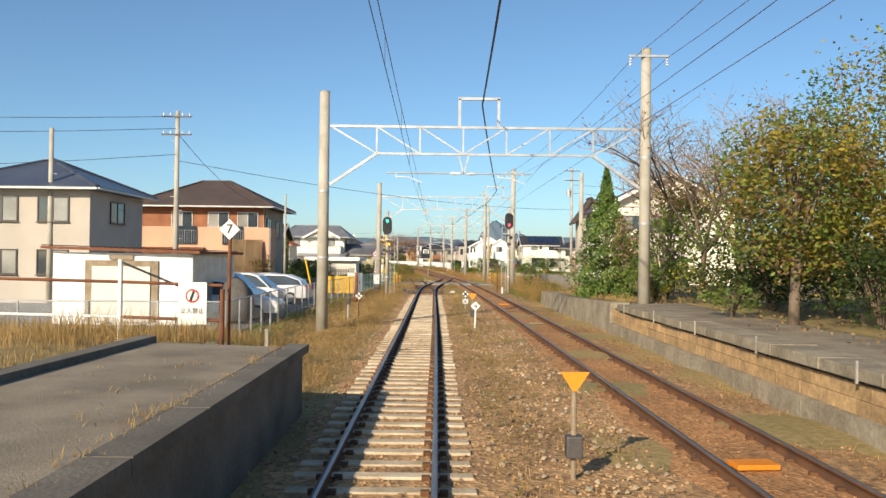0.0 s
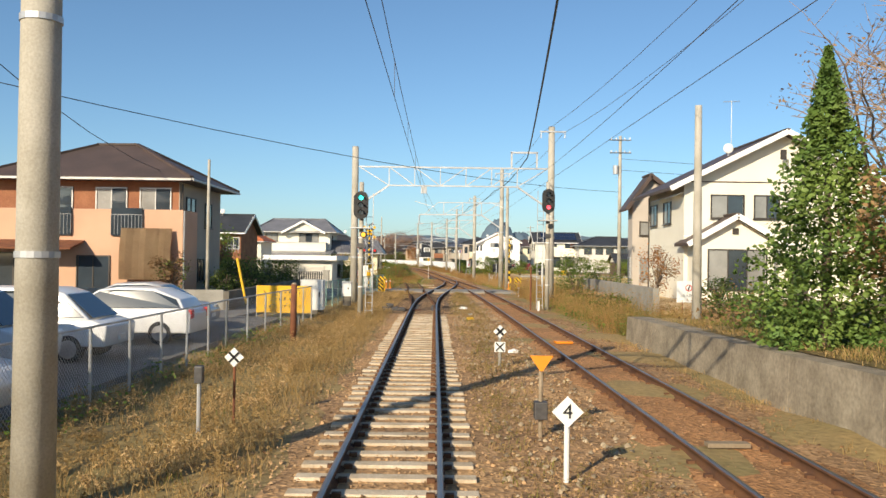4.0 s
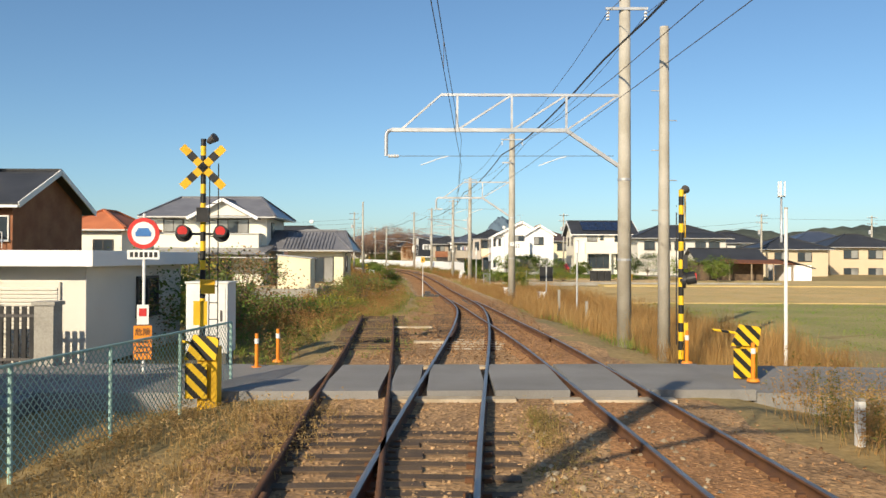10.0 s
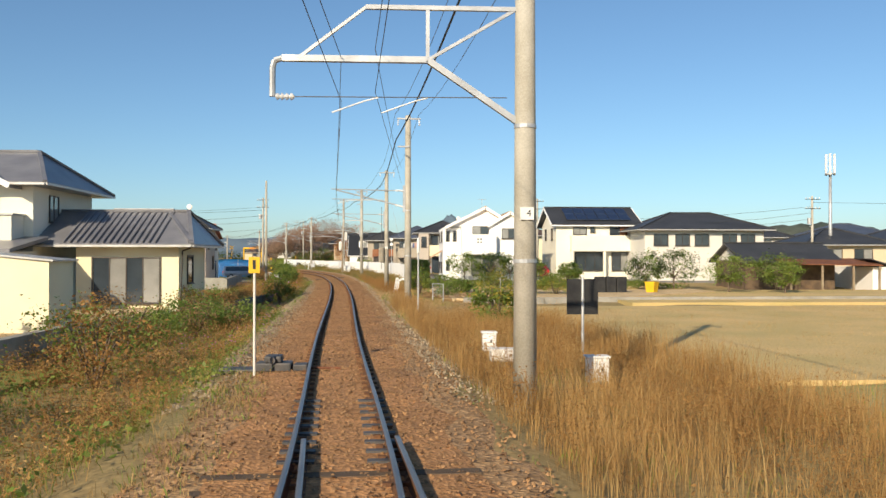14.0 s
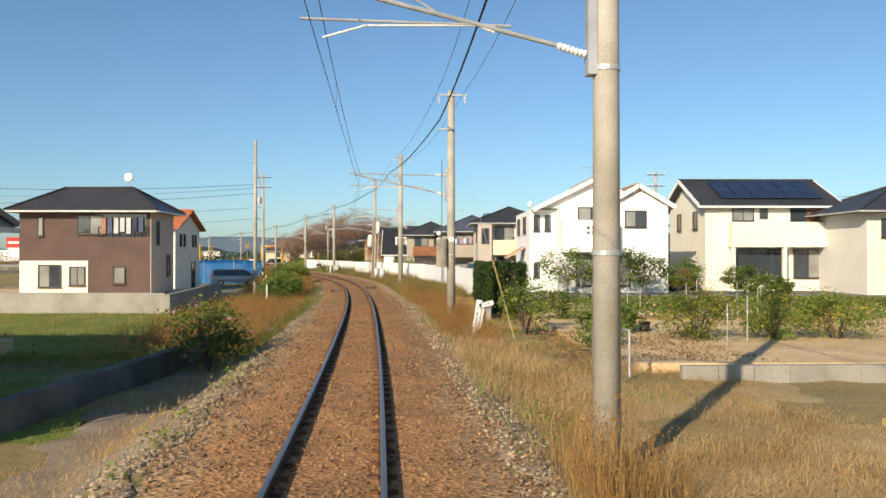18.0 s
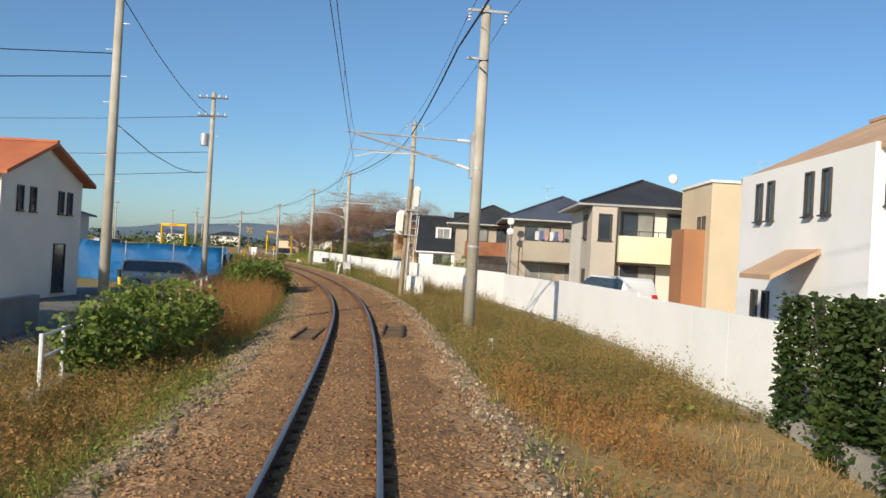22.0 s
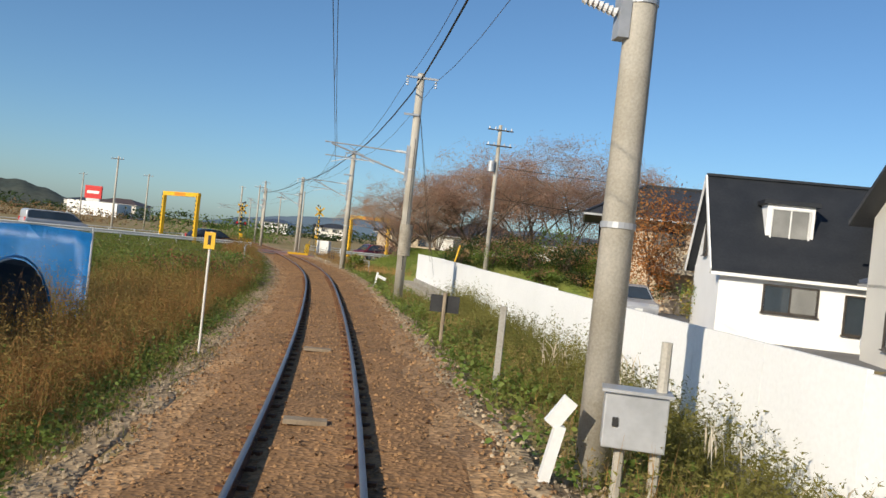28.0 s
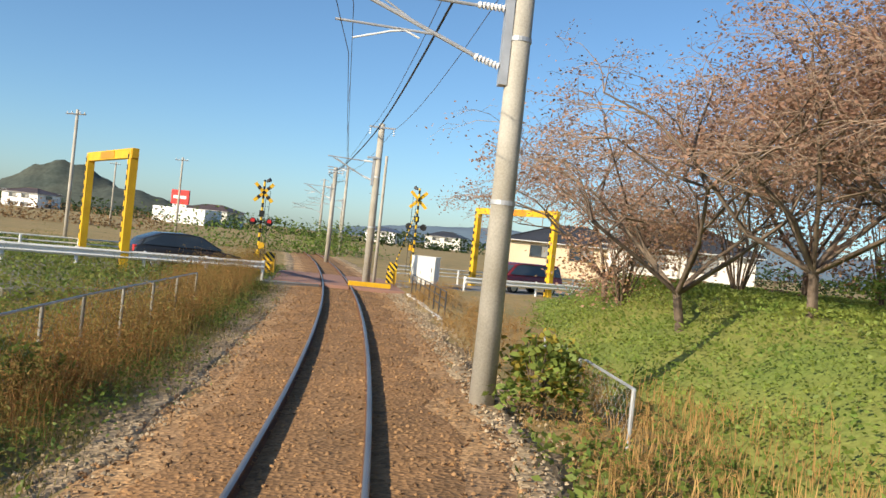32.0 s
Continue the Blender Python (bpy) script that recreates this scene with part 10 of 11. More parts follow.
blades("short_green_grass", *sow(160, 296, lambda y: -4.6 + 0 * y, lambda y: -1.95 + 0 * y, 7500, thin(before_wall, 1.1, 0.2)), 8, 0.05, 0.22, 0.011, OLIVEG, "short olive grass on the ballast shoulder", 0.12, 0.6)
weeds("olive_weeds", *sow(222, 296, lambda y: -9.5 + 0 * y, lambda y: -3.0 + 0 * y, 3200, thin(before_wall, 0.9, 0.3)), 4, 0.4, 0.95, 0.013, OLIVEG, "tall olive weeds on the slope", 0.15, 0.35, leaves=12)
weeds("olive_weeds", *sow(226, 247, lambda y: 3.2 + 0 * y, lambda y: 8.6 + 0 * y, 1500, before_wall), 4, 0.4, 0.9, 0.013, OLIVEG, "tall olive weeds against the white wall", 0.14, 0.35, leaves=12)
weeds("brown_weeds", *sow(88, 130, lambda y: -8.5 + 0 * y, lambda y: -bed_left(y) - 0.6, 1500, thin(off_road, 1.2, 0.35)), 4, 0.5, 1.1, 0.01, BROWNG, "tall brown weeds on the bank", 0.16, 0.3, leaves=13)
blades("short_green_grass", *sow(214, 298, lambda y: -5.6 + 0 * y, lambda y: -2.3 + 0 * y, 6000, thin(before_wall, 1.7, 0.3)), 9, 0.04, 0.2, 0.011, STRAW, "short dry grass on the ballast shoulder", 0.13, 0.6)
low_leaves("ground_cover", *sow(214, 298, lambda y: -5.4 + 0 * y, lambda y: -2.2 + 0 * y, 1500, thin(before_wall, 1.9, 0.4)), 0.1, 9, 0.07, LEAFL, "low green plants on the ballast shoulder", 0.18)
weeds("tall_golden_weeds", *sow(203, 300, lambda y: -8.0 + 0 * y, lambda y: -3.1 + 0 * y, 6500, thin(lambda x, y, u: before_wall(x, y, u) & ((y < 256) | (u > -4.6)), 1.0, 0.2)), 4, 0.9, 1.6, 0.012, WEEDG, "tall golden olive weeds along the curve", 0.15, 0.3, leaves=12)
weeds("tall_brown_weeds", *sow(205, 300, lambda y: -5.6 + 0 * y, lambda y: -3.0 + 0 * y, 1100, thin(before_wall, 1.3, 0.4)), 4, 0.7, 1.3, 0.012, BROWNG, "rusty brown weeds among the golden ones", 0.15, 0.3, leaves=12)
blades("tall_brown_grass", *sow(184, 300, lambda y: -7.5 + 0 * y, lambda y: -2.9 + 0 * y, 3200, thin(lambda x, y, u: before_wall(x, y, u) & ((y < 256) | (u > -4.6)), 1.0, 0.25)), 8, 0.7, 1.5, 0.008, BROWNG, "tall rusty brown grass along the curve", 0.15, 0.25)
blades("tall_brown_grass", *sow(172, 250, lambda y: 2.7 + 0 * y, lambda y: 8.5 + 0 * y, 2600, thin(before_wall, 1.1, 0.3)), 8, 0.35, 0.85, 0.008, GOLDG, "tall golden brown grass along the white wall", 0.15, 0.3)
def lifted(q, dz):
    return q[0], q[1], q[2] + dz


weeds("brown_weeds", *lifted(sow(186, 292, lambda y: -5.2 + 0 * y, lambda y: -3.35 + 0 * y, 4200, thin(lambda x, y, u: y > 0, 1.1, 0.25)), 0.05), 5, 0.4, 1.1, 0.011, BROWNG, "bushy brown weeds along the ballast edge", 0.15, 0.35, leaves=12)
low_leaves("ground_cover", *lifted(sow(186, 298, lambda y: -4.0 + 0 * y, lambda y: -2.5 + 0 * y, 2600, thin(lambda x, y, u: y > 0, 1.2, 0.38)), 0.05), 0.28, 9, 0.075, LEAF, "low dark green plants along the ballast edge", 0.16)
blades("short_green_grass", *lifted(sow(186, 298, lambda y: -4.4 + 0 * y, lambda y: -2.6 + 0 * y, 4200, thin(lambda x, y, u: y > 0, 1.5, 0.25)), 0.05), 9, 0.08, 0.26, 0.011, OLIVEG, "short olive grass along the ballast edge", 0.13, 0.5)
# right side
RE = lambda y: bed_right(y) + 0.35
weeds("green_weeds", *sow(44, 76, lambda y: B_LINE(y) - A_LINE(y) + 2.3, lambda y: B_LINE(y) - A_LINE(y) + 6.5, 3000, thin(off_road, 1.3, 0.25)), 4, 0.4, 1.1, 0.013, OLIVEG, "tall olive weeds beside the second track", 0.13, 0.35, leaves=12)
weeds("tall_dry_grass", *sow(46, 76, lambda y: B_LINE(y) - A_LINE(y) + 2.0, lambda y: B_LINE(y) - A_LINE(y) + 6.5, 3000, thin(off_road, 1.5, 0.3)), 4, 0.6, 1.4, 0.011, GOLDG, "tall golden weeds beside the second track", 0.12, 0.3, leaves=11)
blades("tall_golden_grass", *sow(82, 134, RE, lambda y: 8.6 + 0 * y, 7500, thin(off_track, 0.9, 0.2)), 11, 0.5, 1.15, 0.008, GOLDG, "tall golden grass at the edge of the field", 0.12, 0.25)
blades("tall_golden_grass", *sow(82, 135, RE, lambda y: 9.0 + 0 * y, 2400, thin(off_track, 1.4, 0.35)), 9, 0.4, 1.05, 0.009, STRAW, "pale dry grass at the edge of the field", 0.12, 0.3)
weeds("brown_weeds", *sow(96, 136, RE, lambda y: 7.6 + 0 * y, 1900, thin(off_track, 1.2, 0.35)), 4, 0.5, 1.2, 0.01, BROWNG, "tall reddish brown weeds at the field edge", 0.14, 0.3, leaves=12)
blades("green_weeds", *sow(82, 176, lambda y: bed_right(y) + 0.1, lambda y: 7 + 0 * y, 2300, thin(off_track, 1.6, 0.5)), 8, 0.12, 0.42, 0.015, GREENG, "green weeds beside the ballast", 0.13, 0.5)
blades("dry_grass", *sow(133, 176, RE, lambda y: 7.5 + 0 * y, 3800, thin(before_wall, 1.1, 0.2)), 9, 0.06, 0.3, 0.012, STRAW, "cut dry grass beside the garden", 0.13, 0.7)
blades("field_grass", RG.uniform(8.5, 45, 5200), RG.uniform(84, 111.5, 5200), np.full(5200, -0.47), 7, 0.05, 0.2, 0.018, GREENG, "short green field grass", 0.2, 0.6)
sx, sy = np.meshgrid(np.arange(8, 44, 0.3), np.arange(112.3, 138, 0.3))
sx, sy = sx.ravel() + RG.normal(0, 0.03, sx.size), sy.ravel() + RG.normal(0, 0.03, sy.size)
blades("rice_stubble", sx, sy, np.full(len(sx), -0.43), 4, 0.06, 0.15, 0.015, STRAW, "rows of cut rice stubble", 0.04, 0.5)
RW = lambda y: 2.45 + 0 * y
weeds("brown_weeds", *sow(172, 210, RW, lambda y: 6.0 + 0 * y, 3000, thin(before_wall, 0.9, 0.3)), 5, 0.35, 0.9, 0.011, DRYG, "tall dull brown weeds along the white wall", 0.14, 0.3, leaves=12)
wy = RG.uniform(222, 246, 1100)
wx = np.interp(wy, wall_y, wall_x) - 0.12 - np.abs(RG.normal(0, 0.55, 1100))
weeds("olive_weeds", wx, wy, np.full(1100, 0.1), 4, 0.45, 1.05, 0.014, OLIVEG, "tall olive weeds at the wall foot", 0.14, 0.4, leaves=12)
weeds("brown_weeds", *sow(172, 250, RW, lambda y: 8.5 + 0 * y, 3400, thin(before_wall, 1.1, 0.42)), 4, 0.25, 0.75, 0.012, DRYG, "dull brown weeds along the white wall", 0.12, 0.3, leaves=11)
weeds("olive_weeds", *sow(172, 264, RW, lambda y: 8.5 + 0 * y, 7000, thin(before_wall, 1.4, 0.3)), 4, 0.2, 0.65, 0.014, OLIVEG, "olive weeds along the white wall", 0.13, 0.45, leaves=11)
blades("green_weeds", *sow(172, 266, RW, lambda y: 8.5 + 0 * y, 3200, thin(before_wall, 1.8, 0.45)), 8, 0.12, 0.4, 0.015, GREENG, "green weeds along the white wall", 0.13, 0.5)
weeds("brown_weeds", *sow(262, 292, lambda y: 2.6 + 0 * y, lambda y: 4.6 + 0 * y, 800, thin(before_wall, 1.3, 0.4)), 4, 0.25, 0.8, 0.012, GOLDG, "golden weeds by the mast", 0.12, 0.3, leaves=11)


GX, GY = np.concatenate([RG.uniform(-30, -8, 13000), RG.uniform(-8, 22, 2500)]), np.concatenate([RG.uniform(264.4, 290, 13000), RG.uniform(265, 300, 2500)])
k = GX > np.interp(GY, [262, 280, 300, 318], [-20, -27.5, -35, -30]) - 1.5
low_leaves("ground_cover", GX[k], GY[k], mound(GX[k], GY[k]), 0.22, 10, 0.08, LEAFL, "low bright green ground cover on the bank", 0.25)
low_leaves("ground_cover", *sow(255, 300, lambda y: -24 + 0 * y, lambda y: -4.5 + 0 * y, 3600, thin(before_wall, 0.8, 0.4)), 0.5, 9, 0.15, LEAF, "green leafy ground cover below the line", 0.2)
low_leaves("leafy_weeds", *sow(82, 150, lambda y: -9.5 + 0 * y, LE, 1700, thin(off_track, 1.0, 0.4)), 0.45, 9, 0.1, LEAFL, "green leafy weeds on the bank", 0.16)
low_leaves("leafy_weeds", *sow(108, 176, lambda y: -3.6 + 0 * y, lambda y: -2.2 + 0 * y, 620, thin(off_track, 1.3, 0.4)), 0.18, 9, 0.08, LEAFL, "low green plants at the ballast edge", 0.14)
low_leaves("purple_flowers", *sow(118, 158, lambda y: -5.2 + 0 * y, lambda y: -2.6 + 0 * y, 600, thin(off_track, 2.4, 0.5)), 0.4, 6, 0.06, PETAL, "purple and pink wild flowers beside the line", 0.14)
low_leaves("leafy_weeds", *sow(172, 270, RW, lambda y: 8.5 + 0 * y, 1500, thin(before_wall, 1.5, 0.5)), 0.35, 9, 0.09, LEAF, "green leafy weeds along the wall", 0.15)
low_leaves("leafy_weeds", *sow(218, 300, lambda y: -14 + 0 * y, lambda y: -3.2 + 0 * y, 1900, thin(before_wall, 1.3, 0.4)), 0.6, 10, 0.1, LEAF, "green leafy weeds on the slope", 0.2)
low_leaves("leafy_weeds", *sow(226, 262, lambda y: 2.6 + 0 * y, lambda y: 8.5 + 0 * y, 900, thin(before_wall, 1.3, 0.4)), 0.55, 10, 0.1, LEAFL, "leafy weeds against the white wall", 0.18)
low_leaves("vine_cover", *sow(226, 266, lambda y: 2.3 + 0 * y, lambda y: 4.9 + 0 * y, 2300, thin(before_wall, 1.1, 0.3)), 0.32, 9, 0.11, LEAFL, "yellowish green vines spilling over the ballast edge", 0.2)
low_leaves("vine_cover", *sow(196, 236, lambda y: 2.5 + 0 * y, lambda y: 4.0 + 0 * y, 900, thin(before_wall, 1.5, 0.4)), 0.22, 9, 0.09, LEAF, "dark green vines at the ballast edge", 0.16)
low_leaves("vine_cover", *sow(204, 240, lambda y: -4.4 + 0 * y, lambda y: -2.7 + 0 * y, 1500, thin(before_wall, 1.3, 0.35)), 0.25, 9, 0.085, LEAF, "dark green vines at the ballast edge", 0.16)
low_leaves("vine_cover", *sow(254, 300, lambda y: -16 + 0 * y, lambda y: -4.2 + 0 * y, 3000, thin(before_wall, 0.9, 0.3)), 0.55, 9, 0.12, LEAFL, "light green vines over the slope below the road", 0.22)
weeds("olive_weeds", *sow(254, 300, lambda y: -16 + 0 * y, lambda y: -4.2 + 0 * y, 2200, thin(before_wall, 1.2, 0.35)), 4, 0.5, 1.0, 0.01, OLIVEG, "olive weeds over the slope below the road", 0.16, 0.4, leaves=11)
low_leaves("weed_cover", *sow(16, 56, lambda y: -5.7 + 0 * y, lambda y: -4.2 + 0 * y, 900, thin(off_road, 1.3, 0.4)), 0.4, 9, 0.07, LEAF, "green weeds along the fence foot", 0.16)
weeds("dry_weeds", *sow(13, 76, lambda y: -5.8 + 0 * y, lambda y: -1.5 + 0 * y, 3600, thin(off_road, 1.1, 0.3)), 4, 0.15, 0.42, 0.01, STRAW, "low bushy dry weeds beside the track", 0.14, 0.5, leaves=9, leaf=0.045)
weeds("dry_weeds", *sow(-2, 76, lambda y: 1.2 + 0 * y, lambda y: B_LINE(y) - A_LINE(y) - 1.3, 900, thin(off_road, 1.7, 0.5)), 4, 0.1, 0.35, 0.01, DRYG, "low bushy dry weeds between the tracks", 0.12, 0.5, leaves=9, leaf=0.04)
weeds("brown_weeds", *sow(150, 171, lambda y: -7.0 + 0 * y, lambda y: -3.0 + 0 * y, 1800, thin(off_road, 1.0, 0.25)), 4, 0.6, 1.25, 0.011, BROWNG, "tall rusty brown weeds on the bank by the meadow", 0.15, 0.3, leaves=11)
weeds("olive_weeds", *sow(169, 185, lambda y: -7.5 + 0 * y, lambda y: -3.3 + 0 * y, 1500, thin(off_road, 1.0, 0.2)), 4, 0.3, 0.8, 0.012, WEEDG, "yellowish olive weeds on the bank by the yard", 0.15, 0.35, leaves=12)
weeds("olive_weeds", *sow(148, 178, lambda y: -4.4 + 0 * y, lambda y: -2.5 + 0 * y, 1300, thin(off_road, 1.4, 0.3)), 4, 0.2, 0.5, 0.01, OLIVEG, "low olive weeds at the ballast edge", 0.14, 0.45, leaves=10)
weeds("brown_weeds", *sow(150, 174, lambda y: 2.5 + 0 * y, lambda y: 4.4 + 0 * y, 1100, thin(before_wall, 1.2, 0.3)), 4, 0.4, 0.9, 0.011, BROWNG, "rusty brown weeds before the low wall", 0.14, 0.3, leaves=11)
blades("cut_straw", *sow(122, 146, lambda y: 2.5 + 0 * y, lambda y: 8.5 + 0 * y, 9500, thin(before_wall, 1.0, 0.2)), 9, 0.08, 0.26, 0.011, PALEST, "pale cut straw lying beside the mast", 0.2, 1.3)
low_leaves("leaf_litter", RG.uniform(2.6, 7.5, 420), RG.uniform(144.8, 152.5, 420), np.full(420, -0.31), 0.04, 7, 0.08, LEAFB, "brown leaf litter at the garden edge", 0.2)
blades("cut_straw", *sow(131, 147, lambda y: -4.6 + 0 * y, lambda y: -2.7 + 0 * y, 1500, thin(off_road, 1.0, 0.35)), 8, 0.06, 0.2, 0.01, PALEST, "pale straw scattered over the stony strip", 0.2, 1.2)
blades("lawn_grass", *sow(131, 147, lambda y: -16 + 0 * y, lambda y: -4.7 + 0 * y, 6000, thin(off_road, 1.4, 0.15)), 8, 0.05, 0.18, 0.013, GREENG, "short green lawn grass beside the ditch", 0.16, 0.6)
blades("cut_straw", *sow(140, 156, lambda y: 2.3 + 0 * y, lambda y: 4.6 + 0 * y, 1500, thin(before_wall, 1.3, 0.3)), 10, 0.15, 0.5, 0.009, PALEST, "pale bent straw beside the ballast", 0.16, 0.9)
blades("green_grass", *sow(138, 158, lambda y: 3.0 + 0 * y, lambda y: 6.2 + 0 * y, 1100, thin(before_wall, 1.8, 0.5)), 9, 0.08, 0.26, 0.011, GREENG, "green grass at the garden edge", 0.16, 0.5)
low_leaves("vegetable_rows", np.tile(np.linspace(8, 23, 70), 3), np.repeat((157.9, 164.1, 168.5), 70), np.full(210, -0.22), 0.3, 16, 0.15, LEAFL, "rows of green leafy vegetables", 0.2)
low_leaves("yellow_flowers", *sow(236, 246, lambda y: 4.2 + 0 * y, lambda y: 8 + 0 * y, 40, before_wall), 0.5, 6, 0.06, PETALY, "small yellow wild flowers", 0.12)
low_leaves("vegetable_rows", np.tile(np.linspace(6.5, 23, 60), 6), np.repeat(np.linspace(160, 170, 6), 60), np.full(360, -0.3), 0.35, 14, 0.16, LEAFL, "rows of green leafy vegetables", 0.14)
low_leaves("leafy_weeds", *sow(46, 62, lambda y: 5.5 + 0 * y, lambda y: 9.5 + 0 * y, 220), 0.5, 9, 0.09, LEAF, "green leafy weeds beside the second track", 0.16)
low_leaves("fallen_leaves", RG.uniform(6.5, 20, 500), RG.uniform(4, 42, 500), np.full(500, 0.92), 0.03, 6, 0.09, LEAFB, "fallen brown leaves behind the platform", 0.3)
px, py, pz = sow(196, 230, lambda y: 3.4 + 0 * y, lambda y: 8.2 + 0 * y, 75, before_wall)
blades("silver_grass", px, py, pz + 0.5, 14, 0.4, 0.75, 0.02, PLUME, "pale feathery silver grass by the white wall", 0.16, 0.55)

# trees and shrubs, first stretch
for (x, y, h, r, b, n) in ((7.95, 18.9, 5.0, 2.0, 1.0, 13000), (10.6, 19.6, 6.7, 2.5, 0.6, 15000), (10.8, 14.2, 7.2, 2.5, 0.8, 11000), (13.0, 23.5, 6.4, 2.8, 0.6, 6000), (11.5, 9.5, 8.0, 2.8, 0.8, 5000)):
    tree(x, y, 0.86, h, r, b, "broad green tree turning yellow in autumn", [(LEAF, 3.2), (LEAFY, 5.4), (LEAFL, 2.6), (LEAFB, 2.4)], n, 0.115, 0.14, lean=(0.3, 0.2), sigma=0.12, k=90)
for x, y, h, r in ((9.2, 17.4, 1.9, 1.3), (10.2, 21.8, 2.2, 1.5), (8.9, 14.2, 1.7, 1.2), (9.4, 23.6, 1.8, 1.2)):
    bush(x, y, h, r, "dark green undergrowth beneath the trees", LEAFD, 1500, 0.13, z=0.86)
tree(9.6, 24.5, 0.86, 4.2, 1.9, 0.4, "dense dark green undergrowth tree", [(LEAFD, 3), (LEAF, 1)], 3500, 0.16, 0.1)
for i, (x, y, h) in enumerate(((9.4, 30.5, 8.4), (12.2, 34.5, 9.0), (10.6, 39.0, 7.6))):
    bare_tree(x, y, 0.86, h, 3.0, "bare autumn tree with purplish brown twigs", LEAFB, 1100, 20 + i, 0.14, 0.2, size=0.1)
t = thing("conifer", "dense pointed green conifer on the bank", "tree", "trees", at=(6.95, 35.5, 0.5))
part("trunk", rod(B(), (0, 0, -0.3), (0, 0, 5.3), 0.13, 0.02, 8), BARK, t, smooth=True)
zz = RG.random(16000) ** 1.35
ang = RG.uniform(0, 6.283, 16000)
rad = np.interp(zz, [0, 0.2, 0.42, 0.67, 0.85, 1.0], [1.35, 1.5, 1.35, 0.55, 0.3, 0.04]) * np.sqrt(RG.uniform(0.2, 1, 16000)) * (0.82 + 0.2 * np.sin(ang * 2 + zz * 13) + 0.22 * np.sin(ang * 4 - zz * 31))
leaf_mesh("foliage", np.stack([rad * np.cos(ang), rad * np.sin(ang), 0.05 + zz * 5.75 + 0.25 * np.sin(ang * 4 + zz * 11) * (1 - zz)], -1), 0.12, M("conifer_green", (0.08, 0.145, 0.033), (0.14, 0.2, 0.045), 1.2, 0.6, vary=0.4, grain=0.1), t, up=0.0)
c = clumps((0.75, -0.5, 2.3), (0.7, 0.6, 1.1), 900, 16, 0.22)
leaf_mesh("dead_foliage", c, 0.12, LEAFB, t)["label"] = "withered brown needles"
bush2(8.4, 31.2, 3.4, 1.7, "climbing bush with purple flowers", LEAF, 2600, 0.16, PETAL, 0.06, 0.7, "purple flowers", z=0.86)
bush2(9.4, 34.2, 4.4, 2.1, "tangled brown and green bush beside the conifer", LEAFB, 3200, 0.13, LEAF, 0.7, 1.0, "green leaves", z=0.86)
bush2(7.6, 39.5, 1.2, 1.4, "low weedy bush at the platform end", LEAF, 1100, 0.11, LEAFB, 0.4, 1.0, "brown leaves", z=0.4)
bush2(7.9, 42.5, 1.0, 1.3, "low weedy bush at the platform end", LEAFL, 900, 0.11, LEAFB, 0.4, 1.0, "brown leaves", z=0.2)
bush2(9.0, 27.5, 1.6, 1.5, "low green bush with yellow leaves", LEAFD, 1300, 0.13, LEAFY, 0.25, 1.0, "yellow leaves", z=0.86)
bush2(7.4, 29.0, 0.9, 0.5, "small yellow flowering bush", LEAFY, 400, 0.12, LEAF, 0.4, 1.0, "green leaves", z=0.9)
bush(11.5, 27.0, 2.6, 2.2, "dark evergreen bush behind the platform", LEAFD, 2000, 0.15, z=0.86)
bush(7.4, 21.3, 0.8, 0.7, "low green leafy undergrowth", LEAF, 500, 0.11, z=0.9)
blades("tall_dry_grass", RG.uniform(-25.2, -21.8, 300), RG.uniform(264, 272, 300), np.full(300, 0.2), 9, 0.25, 0.6, 0.011, GOLDG, "golden weeds round the low fence", 0.12, 0.35)
for x, y, h, r in ((9.6, 48.5, 1.2, 1.0), (7.2, 57.0, 0.9, 1.0), (7.0, 63.0, 1.0, 0.9), (11.0, 52.0, 1.5, 1.2)):
    bush2(x, y, h, r, "wild green bush beside the second track", LEAF, 700, 0.12, LEAFB, 0.3, 1.0, "withered brown leaves", z=-0.15)
tree(10.0, 59.7, 0.2, 2.8, 0.95, 0.5, "small orange maple before the cream house", [(LEAFO, 2), (LEAFB, 2)], 1500, 0.11, 0.06, k=30)
bush(12.2, 57.6, 1.4, 0.8, "round dark garden shrub", LEAFD, 1000, 0.12, z=0.22)
bush(9.4, 66.5, 1.4, 0.8, "dark green garden shrub", LEAF, 700, 0.11, z=0.25)
for x, y, h, r in ((-10.6, 59.0, 1.5, 0.8), (-10.6, 61.5, 1.9, 0.9), (-10.8, 64.0, 2.2, 1.1), (-10.7, 67.0, 1.6, 0.9), (-11.0, 69.5, 2.4, 1.2), (-10.8, 73.0, 1.8, 1.0)):
    bush2(x, y, h, r, "garden hedge bush behind the lane wall", LEAFD, 1100, 0.12, LEAFL, 0.3, 1.0, "pale green tips", z=-0.1)
tree(-12.4, 57.2, -0.1, 2.6, 1.0, 0.7, "small garden tree with brownish leaves", [(LEAFB, 2), (LEAF, 1)], 1200, 0.12, 0.05, k=30)
tree(-15.0, 73.5, -0.1, 4.4, 1.7, 0.9, "round green garden tree", [(LEAF, 2), (LEAFL, 1)], 2600, 0.15, 0.09, k=40)
